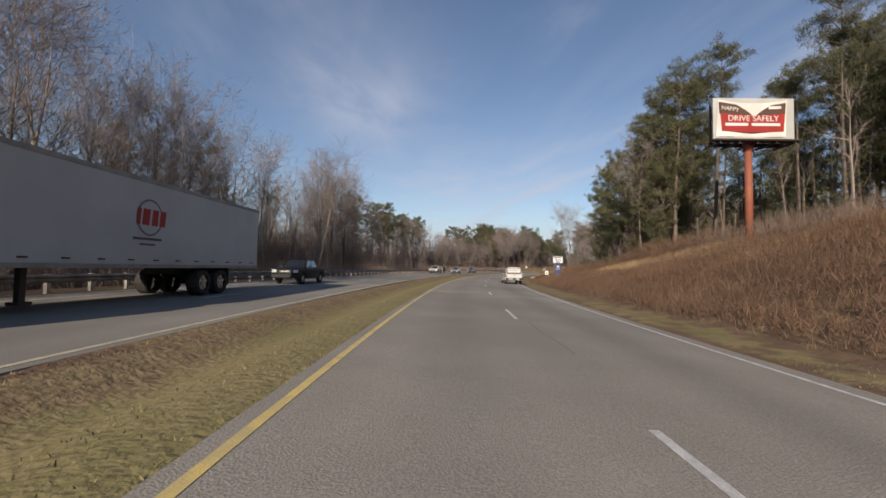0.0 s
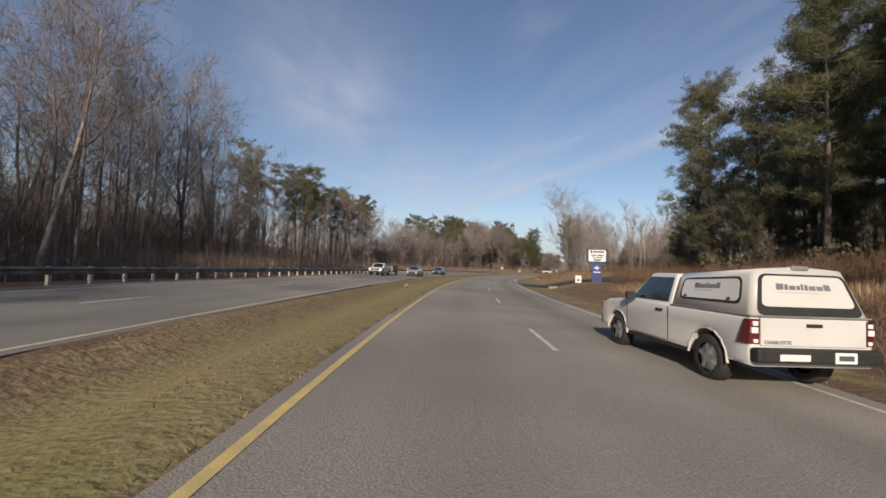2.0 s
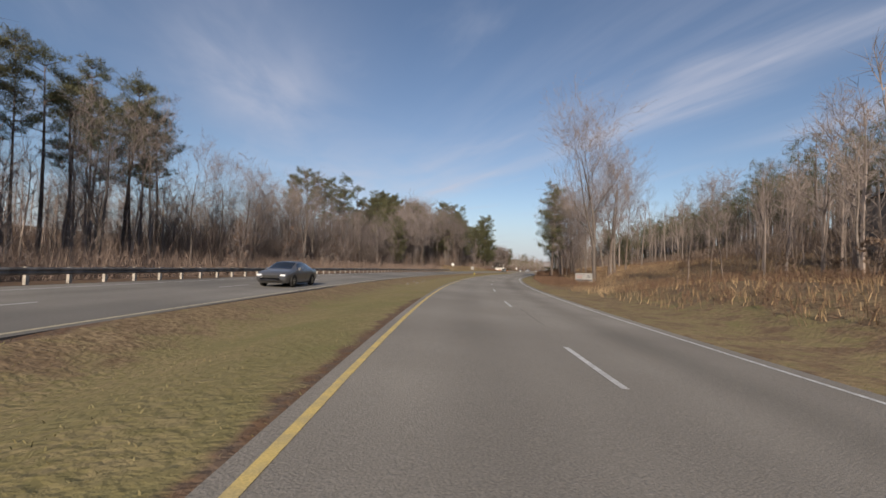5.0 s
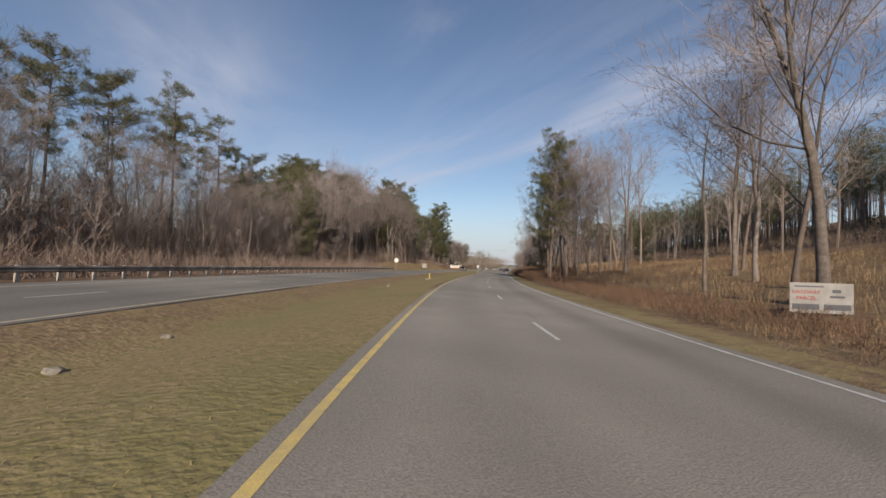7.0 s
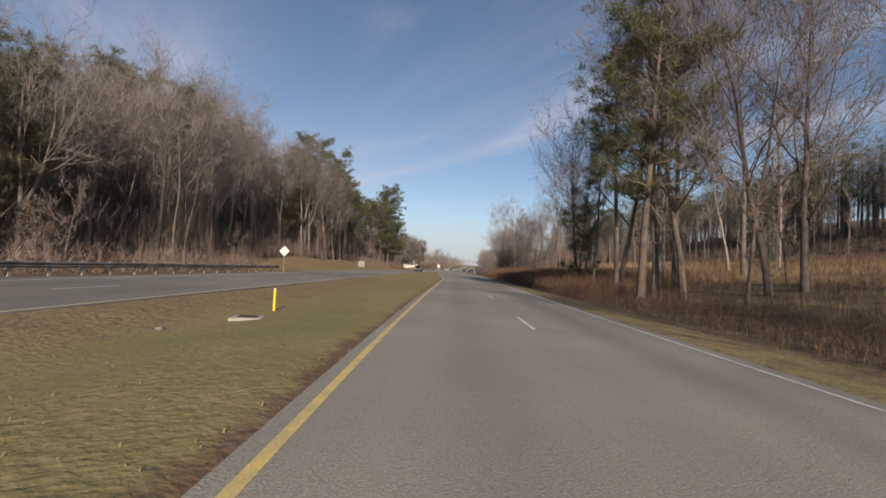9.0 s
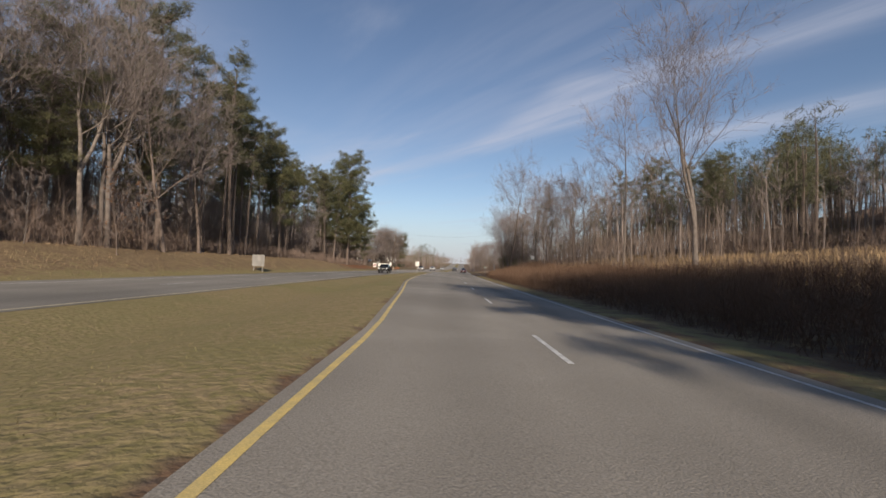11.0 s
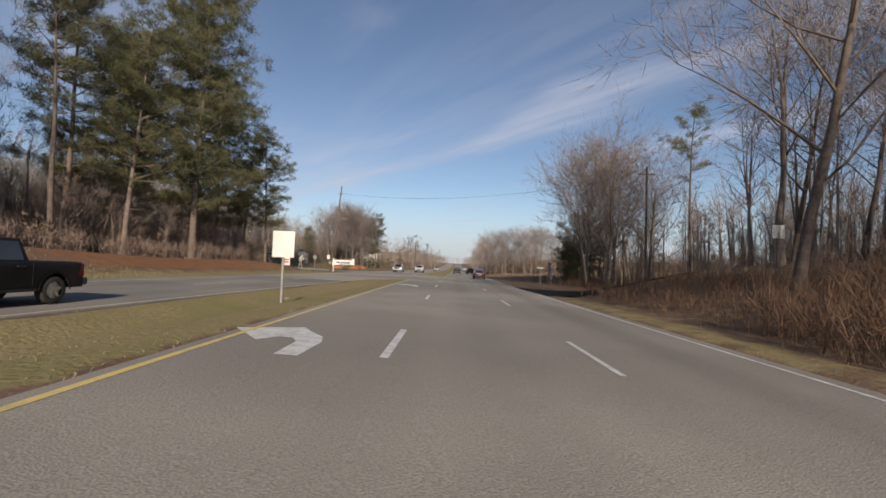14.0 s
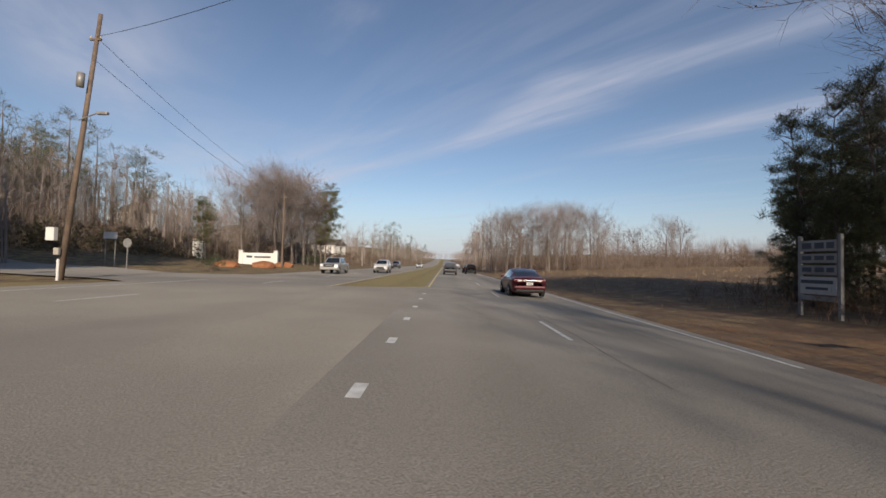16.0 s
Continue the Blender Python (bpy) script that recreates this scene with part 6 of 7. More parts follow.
for k, (s, d, r, h) in enumerate([(446, -24, 2.0, 2.4), (449, -26, 1.8, 2.2), (407, -22, 1.4, 1.6), (123, 24, 2.2, 3.0), (127, 27, 2.4, 3.2), (118, 22, 1.8, 2.4), (131, 30, 2.2, 3.0), (398, -42, 2.2, 3.0), (404, -47, 2.5, 3.2), (415, -52, 2.2, 2.6)]):
    shrub(s, d, r, h, 300 + k)

# ---------------------------------------------------------------- houses


def house(name, label, s, d, turn, w, dp, storeys, wall_mat, cols, roof_h=2.6, trim_mat=SIDING_WHITE, lift=0.0):
    """Gabled house: walls, overhanging roof, and each window with frame, pane and sill."""
    root = thing(name, label, "house", m=put(s, d, turn, lift))
    h = 2.75 * storeys
    part("wall", box_bm(-w / 2, -dp / 2, -2.0, w / 2, dp / 2, h), wall_mat, root)
    bm = bmesh.new()
    o, e = 0.5, 0.45
    vs = [bm.verts.new(p) for p in [(-w / 2 - o, -dp / 2 - e, h), (w / 2 + o, -dp / 2 - e, h), (w / 2 + o, dp / 2 + e, h), (-w / 2 - o, dp / 2 + e, h),
                                    (-w / 2 - o, 0, h + roof_h), (w / 2 + o, 0, h + roof_h)]]
    for f in [(0, 1, 5, 4), (2, 3, 4, 5), (0, 4, 3), (1, 2, 5), (3, 2, 1, 0)]:
        bm.faces.new([vs[i] for i in f])
    part("roof", bm, SHINGLE, root, "dark shingle roof")
    part("fascia", box_bm(-w / 2 - o, -dp / 2 - e - 0.02, h - 0.16, w / 2 + o, -dp / 2 - e + 0.02, h + 0.02), trim_mat, root)
    for st in range(storeys):
        for k in range(cols):
            x = -w / 2 + w * (k + 0.5) / cols
            z = 2.75 * st + 0.9
            for y, sg in ((-dp / 2, -1),):
                wnd = part("window", box_bm(x - 0.5, y - 0.04, z, x + 0.5, y - 0.003, z + 1.4, bevel=0.01), trim_mat, root, "white window frame")
                for a in (0.02, 0.72):
                    part("pane", box_bm(x - 0.43, y - 0.05, z + a + 0.03, x + 0.43, y - 0.042, z + a + 0.64), WINDOW_DARK, wnd)
                part("sill", box_bm(x - 0.58, y - 0.10, z - 0.08, x + 0.58, y - 0.003, z), trim_mat, wnd)
        for x in (-w / 2, w / 2):
            z = 2.75 * st + 0.9
            q = 0.04 if x > 0 else -0.04
            wnd = part("window", box_bm(min(x, x + q), -0.5, z, max(x, x + q), 0.5, z + 1.4), trim_mat, root, "white window frame")
            part("pane", box_bm(min(x + q, x + q * 1.3), -0.42, z + 0.06, max(x + q, x + q * 1.3), 0.42, z + 1.34), WINDOW_DARK, wnd)
    return root


house("apartment_building", "two-storey tan apartment house with white-framed windows in shade", 121, 46, 62, 15, 9, 2, SIDING_GREY, 5)
house("apartment_building", "grey two-storey apartment house among bare trees", 155, 47, 70, 12, 9, 2, SIDING_GREY, 4)
house("house", "pale house with a grey roof on the rise", 482, -84, -40, 12, 8, 2, SIDING_WHITE, 4, lift=-2.2)
house("house", "white house with a dark roof behind the trees", 512, -70, -30, 11, 8, 1, SIDING_WHITE, 3, lift=0.5)
house("house", "cream house half hidden by shrubs", 545, -48, -20, 11, 8, 2, SIDING_WHITE, 3)

pipe = thing("culvert", "round concrete culvert mouth in the ditch by the driveway", "culvert", m=put(91.0, 9.6, 0, -0.25))
vl, fl = [], []
for i in range(16):
    a = 2 * math.pi * i / 16
    for q, y in ((0.24, -0.5), (0.32, -0.5), (0.32, 0.5), (0.24, 0.5)):
        vl.append((math.cos(a) * q, y, math.sin(a) * q + 0.12))
for i in range(16):
    j = (i + 1) % 16
    for k in range(4):
        fl.append((i * 4 + k, j * 4 + k, j * 4 + (k + 1) % 4, i * 4 + (k + 1) % 4))
mesh_ob("pipe", vl, fl, CONCRETE, pipe)
part("headwall", box_bm(-0.45, 0.5, -0.3, 0.45, 0.60, 0.44, bevel=0.02), CONCRETE, pipe)

# ---------------------------------------------------------------- vehicles


def panel(name, quad, iu, iv, lift, material, parent, label="", thick=0.008):
    """A thin plate set into a four-cornered face, inset from its edges and lifted off it."""
    a, b, c, d = [Vector(p) for p in quad]
    n = (b - a).cross(d - a).normalized()

    def at(u, v):
        return a * (1 - u) * (1 - v) + b * u * (1 - v) + c * u * v + d * (1 - u) * v
    u0, u1 = iu if isinstance(iu, tuple) else (iu, 1 - iu)
    v0, v1 = iv if isinstance(iv, tuple) else (iv, 1 - iv)
    low = [at(u0, v0), at(u1, v0), at(u1, v1), at(u0, v1)]
    vs = [p + n * (lift - thick) for p in low] + [p + n * lift for p in low]
    return mesh_ob(name, [tuple(p) for p in vs], [(4, 5, 6, 7), (3, 2, 1, 0), (0, 1, 5, 4), (1, 2, 6, 5), (2, 3, 7, 6), (3, 0, 4, 7)], material, parent, label)


def rounded_panel(name, quad, iu, iv, radius, lift, material, parent, label=""):
    """Like panel, with rounded corners; the radius is in metres."""
    a, b, c, d = [Vector(p) for p in quad]
    n = (b - a).cross(d - a).normalized()
    lu, lv = ((b - a).length + (c - d).length) / 2, ((d - a).length + (c - b).length) / 2
    ru, rv = radius / lu, radius / lv
    ring = []
    for cu, cv, a0 in ((iu[1] - ru, iv[1] - rv, 0), (iu[0] + ru, iv[1] - rv, 90), (iu[0] + ru, iv[0] + rv, 180), (iu[1] - ru, iv[0] + rv, 270)):
        for k in range(6):
            w = radians(a0 + 18 * k)
            ring.append((cu + math.cos(w) * ru, cv + math.sin(w) * rv))
    low = [a * (1 - u) * (1 - v) + b * u * (1 - v) + c * u * v + d * (1 - u) * v for u, v in ring]
    m = len(ring)
    vs = [tuple(p + n * lift) for p in low] + [tuple(p + n * (lift - 0.012)) for p in low]
    return mesh_ob(name, vs, [tuple(range(m))] + [(k, k + m, (k + 1) % m + m, (k + 1) % m) for k in range(m)], material, parent, label)


def side_profile(top, length_front, length_rear, sill, wheels, wr, arch=1.16):
    """Closed side outline (y, z): sill with wheel arches, then the upper line from front to rear."""
    pts = [(-length_rear, sill)]
    for wy in wheels:
        for k in range(9):
            a = math.pi - math.pi * k / 8
            pts.append((wy + math.cos(a) * wr * arch, max(sill, wr + math.sin(a) * wr * arch)))
    pts.append((length_front, sill))
    return pts + top


def slab(outline, w, bevel=0.05, belt=None, tuck=0.0):
    """Body shell: the outline carried across the width, rounded along its edges."""
    bm = bmesh.new()
    left = [bm.verts.new((-w / 2, y, z)) for y, z in outline]
    right = [bm.verts.new((w / 2, y, z)) for y, z in outline]
    f1 = bm.faces.new(left)
    f2 = bm.faces.new(list(reversed(right)))
    n = len(outline)
    for i in range(n):
        bm.faces.new([left[(i + 1) % n], left[i], right[i], right[(i + 1) % n]])
    bmesh.ops.recalc_face_normals(bm, faces=bm.faces)
    if bevel:
        es = list({e for f in (f1, f2) for e in f.edges})
        bmesh.ops.bevel(bm, geom=es, offset=bevel, segments=2, affect="EDGES", profile=0.6)
    if belt is not None:
        for v in bm.verts:
            if v.co.z > belt:
                v.co.x *= 1 - tuck * (v.co.z - belt)
            elif v.co.z < belt - 0.3:
                v.co.x *= 1 - 0.05 * (belt - 0.3 - v.co.z)
    return bm


def wheel(parent, x, y, r, w, rim_mat=None):
    side = 1 if x > 0 else -1
    bm = bmesh.new()
    prof = [(r * 0.62, w / 2 * 0.9), (r * 0.9, w / 2), (r * 0.985, w / 2 * 0.8), (r, w / 2 * 0.5), (r, -w / 2 * 0.5), (r * 0.985, -w / 2 * 0.8), (r * 0.9, -w / 2), (r * 0.62, -w / 2 * 0.9)]
    n = 22
    rings = [[bm.verts.new((h, math.cos(2 * math.pi * k / n) * q, math.sin(2 * math.pi * k / n) * q)) for k in range(n)] for q, h in prof]
    for a, b in zip(rings, rings[1:]):
        for k in range(n):
            bm.faces.new([a[k], a[(k + 1) % n], b[(k + 1) % n], b[k]])
    whl = part("wheel", bm, RUBBER, parent, "black rubber tyre", True)
    whl.matrix_local = Matrix.Translation((x, y, r))
    bm = bmesh.new()
    tube(bm, (side * w * 0.22, 0, 0), (side * w * 0.30, 0, 0), r * 0.64, r * 0.62, 20)
    for k in range(5):
        a = 2 * math.pi * k / 5
        b2 = box_bm(-0.02, -r * 0.09, r * 0.1, 0.02, r * 0.09, r * 0.58)
        bmesh.ops.transform(b2, matrix=Matrix.Translation((side * w * 0.36, 0, 0)) @ Matrix.Rotation(a, 4, "X"), verts=b2.verts)
        tmp = bpy.data.meshes.new("tmp")
        b2.to_mesh(tmp)
        b2.free()
        bm.from_mesh(tmp)
        bpy.data.meshes.remove(tmp)
    tube(bm, (side * w * 0.3, 0, 0), (side * w * 0.44, 0, 0), r * 0.16, r * 0.13, 12)
    part("rim", bm, rim_mat or CHROME, whl, "spoked alloy rim")


def cabin(root, paint, base, top, w0, w1, glass_sides=2, pillars=True):
    """Greenhouse: base (y rear, y front, z), top (y rear, y front, z), with its panes as parts."""
    (br, bf, bz), (tr, tf, tz) = base, top
    q = {}
    for nm, x0, x1 in (("l", -w0 / 2, -w1 / 2), ("r", w0 / 2, w1 / 2)):
        q[nm] = [Vector((x0, br, bz)), Vector((x0, bf, bz)), Vector((x1, tf, tz)), Vector((x1, tr, tz))]
    bm = bmesh.new()
    vs = [bm.verts.new(p) for p in q["l"] + q["r"]]
    for f in [(0, 1, 2, 3), (7, 6, 5, 4), (1, 5, 6, 2), (4, 0, 3, 7), (3, 2, 6, 7), (4, 5, 1, 0)]:
        bm.faces.new([vs[i] for i in f])
    bmesh.ops.recalc_face_normals(bm, faces=bm.faces)
    es = [e for e in bm.edges if max(v.co.z for v in e.verts) > bz + 0.01]
    bmesh.ops.bevel(bm, geom=es, offset=0.06, segments=3, affect="EDGES", profile=0.6)
    part("cab", bm, paint, root, smooth=False)
    l, r = q["l"], q["r"]
    panel("windshield", (r[1], l[1], l[2], r[2]), 0.07, (0.06, 0.90), 0.006, GLASS, root, "tinted windshield")
    panel("rear_window", (l[0], r[0], r[3], l[3]), 0.10, (0.08, 0.88), 0.006, GLASS, root, "tinted rear window")
    for k in range(glass_sides):
        u0, u1 = 0.05 + 0.90 * k / glass_sides + 0.02, 0.05 + 0.90 * (k + 1) / glass_sides - 0.02
        panel("side_window", (l[1], l[0], l[3], l[2]), (u0, u1), (0.08, 0.86), 0.006, GLASS, root, "dark side window")
        panel("side_window", (r[0], r[1], r[2], r[3]), (u0, u1), (0.08, 0.86), 0.006, GLASS, root, "dark side window")
    return q


def mirrors(root, paint, x, y, z):
    for sg in (-1, 1):
        part("mirror", box_bm(sg * x - 0.09, y - 0.06, z - 0.08, sg * x + 0.09, y + 0.07, z + 0.09, bevel=0.03), paint, root, "door mirror")


SEDAN_LINE = [(-2.44, .62, .40, .74, .76, .50), (-2.41, .76, .34, .88, .91, .56), (-2.32, .84, .29, .95, .99, .60), (-2.05, .89, .25, .97, 1.03, .62), (-1.72, .91, .21, .97, 1.09, .62),
              (-1.2, .92, .19, .97, 1.29, .58), (-0.6, .925, .19, .96, 1.43, .59), (0.0, .925, .19, .95, 1.46, .60), (0.5, .925, .19, .94, 1.39, .60), (1.0, .92, .19, .93, 1.14, .64),
              (1.38, .91, .20, .91, .98, .68), (1.9, .90, .21, .82, .88, .62), (2.25, .85, .24, .70, .75, .56), (2.40, .74, .30, .56, .61, .50), (2.45, .58, .38, .48, .52, .44)]
WAGON_LINE = [(-2.32, .66, .48, .95, .98, .52), (-2.29, .80, .42, 1.06, 1.22, .60), (-2.20, .87, .38, 1.10, 1.50, .60), (-1.95, .91, .34, 1.10, 1.66, .62), (-1.2, .93, .30, 1.09, 1.72, .64),
              (-0.4, .93, .30, 1.07, 1.73, .65), (0.3, .93, .30, 1.05, 1.66, .64), (0.8, .93, .30, 1.04, 1.38, .66), (1.25, .92, .30, 1.02, 1.10, .70), (1.8, .91, .31, .96, 1.02, .64),
              (2.15, .87, .34, .84, .90, .60), (2.32, .78, .40, .66, .72, .52), (2.37, .62, .48, .58, .62, .46)]


class Shell:
    """Rounded car body: cross-sections along its length, from under the floor over the belt line to the roof."""

    def __init__(self, line):
        a = np.array(line)
        self.y = np.linspace(a[0, 0], a[-1, 0], 44)
        k = np.interp(self.y, a[:, 0], np.arange(len(a)))
        rows = []
        for u in k:
            i = min(len(a) - 2, int(u))
            t = u - i
            p0, p1, p2, p3 = a[max(0, i - 1)], a[i], a[i + 1], a[min(len(a) - 1, i + 2)]
            rows.append(0.5 * (2 * p1 + (p2 - p0) * t + (2 * p0 - 5 * p1 + 4 * p2 - p3) * t * t + (3 * p1 - p0 - 3 * p2 + p3) * t ** 3))
        self.rows = np.array(rows)

    def half(self, y):
        """Right half of the section at y: points from the floor's middle up to the roof's middle."""
        w, zb, zl, zr, wr = [float(np.interp(y, self.y, self.rows[:, c])) for c in range(1, 6)]
        g = max(0.0, zr - zl)
        return [(0, zb), (w * .82, zb), (w * .95, zb + .07), (w * .985, zb + .35 * (zl - zb)), (w, zb + .68 * (zl - zb)), (w * .985, zl - .05), (w * .955, zl),
                (w * .955 + (wr * 1.10 - w * .955) * .5, zl + g * .48), (wr * 1.10, zl + g * .86), (wr * .86, zl + g * .97), (0, zr + .015)]

    def at(self, y, v):
        sg = -1 if v < 0 else 1
        h = self.half(y)
        q = min(9.999, max(0.0, 10 - abs(v)))
        i = int(q)
        (x0, z0), (x1, z1) = h[i], h[i + 1]
        return Vector((sg * (x0 + (x1 - x0) * (q - i)), y, z0 + (z1 - z0) * (q - i)))

    def body(self):
        vs, fs = [], []
        for y in self.y:
            h = self.half(y)
            vs += [(x, y, z) for x, z in h] + [(-x, y, z) for x, z in h[-2:0:-1]]
        n = 20
        for i in range(len(self.y) - 1):
            for k in range(n):
                fs.append((i * n + k, i * n + (k + 1) % n, (i + 1) * n + (k + 1) % n, (i + 1) * n + k))
        fs += [tuple(range(n)), tuple(reversed(range((len(self.y) - 1) * n, len(self.y) * n)))]
        return vs, fs

    def patch(self, name, y0, y1, v0, v1, material, parent, label="", lift=0.012, taper=(0.0, 0.0)):
        """A plate that follows the body; v counts down from 0 on the roof's middle, negative on the left side."""
        vs, fs = [], []
        m = 9
        for i in range(m):
            for k in range(m):
                v = v0 + (v1 - v0) * k / (m - 1)
                t = k / (m - 1)
                y = y0 + taper[0] * t + (y1 + taper[1] * t - y0 - taper[0] * t) * i / (m - 1)
                p = self.at(y, v)
                d = Vector((p.x, 0, p.z - 0.75))
                vs.append(tuple(p + (d.normalized() if d.length > 1e-4 else Vector((0, 0, 1))) * lift))
        for i in range(m - 1):
            for k in range(m - 1):
                fs.append((i * m + k, i * m + k + 1, (i + 1) * m + k + 1, (i + 1) * m + k))
        return mesh_ob(name, vs, fs, material, parent, label, True)


SHELLS = {False: Shell(SEDAN_LINE), True: Shell(WAGON_LINE)}


def sedan(s, d, turn, paint, label, group="cars on the road", suv=False):
    """Four-door saloon, or a taller wagon."""
    root = thing("car", label, "car", group, m=put(s, d, turn))
    sh = SHELLS[suv]
    vs, fs = sh.body()
    mesh_ob("body", vs, fs, paint, root, "", True)
    r = 0.365 if suv else 0.335
    axles = (-1.38, 1.40)
    if suv:
        sh.patch("windshield", 0.36, 1.16, -1.45, 1.45, GLASS, root, "tinted windshield")
        panes = [(-1.90, -1.18), (-1.10, -0.22), (-0.14, 0.62)]
    else:
        sh.patch("windshield", 0.48, 1.28, -1.45, 1.45, GLASS, root, "tinted windshield")
        sh.patch("rear_window", -1.72, -0.72, -1.5, 1.5, GLASS, root, "tinted rear window")
        panes = [(-1.28, -0.34), (-0.24, 0.62)]
    for sg in (-1, 1):
        for a, b in panes:
            lean = (-0.16, 0.0) if a == panes[0][0] else (0.0, 0.34) if b == panes[-1][1] else (0.0, 0.0)
            sh.patch("side_window", a, b, sg * 2.12, sg * 3.85, GLASS, root, "dark side window", 0.008, lean)
        sh.patch("door_seam", -0.30, -0.285, sg * 4.0, sg * 7.6, TRIM_BLACK, root, "", 0.004)
        sh.patch("door_seam", 0.98, 0.995, sg * 4.0, sg * 7.6, TRIM_BLACK, root, "", 0.004)
        sh.patch("door_handle", -0.16, 0.02, sg * 4.75, sg * 4.95, paint, root, "", 0.025)
        sh.patch("sill", -0.9, 0.95, sg * 8.0, sg * 8.9, TRIM_BLACK, root, "black sill", 0.006)
        for ax in axles:
            # black half-disc over the paint, dark in place of a shaded wheel opening
            bm = bmesh.new()
            pts = [(math.cos(a) * r * 1.15, max(-0.1, math.sin(a) * r * 1.15)) for a in np.linspace(-0.3, math.pi + 0.3, 20)]
            lo = [bm.verts.new((sg * 0.80, ax + a, r + b)) for a, b in pts]
            hi = [bm.verts.new((sg * 0.932, ax + a, r + b)) for a, b in pts]
            bm.faces.new(hi)
            for k in range(len(pts)):
                bm.faces.new([lo[k], lo[(k + 1) % len(pts)], hi[(k + 1) % len(pts)], hi[k]])
            part("arch_liner", bm, TRIM_BLACK, root, "dark wheel arch")
            wheel(root, sg * 0.835, ax, r, 0.215)
    zt = 0.86 if not suv else 1.02
    yr = -2.40 if not suv else -2.27
    for sg in (-1, 1):
        lamp = part("tail_light", box_bm(min(sg * 0.34, sg * 0.80), yr - 0.02, zt - 0.06, max(sg * 0.34, sg * 0.80), yr + 0.22, zt + 0.065, bevel=0.03), LENS_RED, root, "red tail lamp")
        part("lamp_segment", box_bm(min(sg * 0.40, sg * 0.60), yr - 0.03, zt - 0.03, max(sg * 0.40, sg * 0.60), yr - 0.01, zt + 0.03, bevel=0.008), LENS_CLEAR, lamp, "clear reversing lamp")
        part("headlight", box_bm(min(sg * 0.50, sg * 0.80), 2.02, zt - 0.26, max(sg * 0.50, sg * 0.80), 2.36 if not suv else 2.28, zt - 0.14, bevel=0.04), LENS_CLEAR, root, "clear headlamp")
    part("trunk_trim", box_bm(-0.36, yr - 0.03, zt - 0.02, 0.36, yr + 0.10, zt + 0.03, bevel=0.01), CHROME, root, "bright trim strip")
    part("rear_bumper", box_bm(-0.80, yr - 0.085, zt - 0.42, 0.80, yr + 0.3, zt - 0.26, bevel=0.06), paint, root, "painted rear bumper")
    part("bumper_valance", box_bm(-0.70, yr - 0.07, zt - 0.55, 0.70, yr + 0.2, zt - 0.43, bevel=0.04), TRIM_BLACK, root, "black lower valance")
    part("grille", box_bm(-0.45, 2.30, zt - 0.36, 0.45, 2.455 if not suv else 2.375, zt - 0.20, bevel=0.03), TRIM_BLACK, root, "black grille")
    plate = part("number_plate", box_bm(-0.16, yr - 0.045, zt - 0.22, 0.16, yr + 0.02, zt - 0.08, bevel=0.005), SIGN_WHITE, root, "pale number plate")
    part("plate_bar", box_bm(-0.11, yr - 0.05, zt - 0.18, 0.11, yr - 0.044, zt - 0.12), GREY_PRINT, plate)
    mirrors(root, paint, 0.97, 0.80, zt + 0.14)


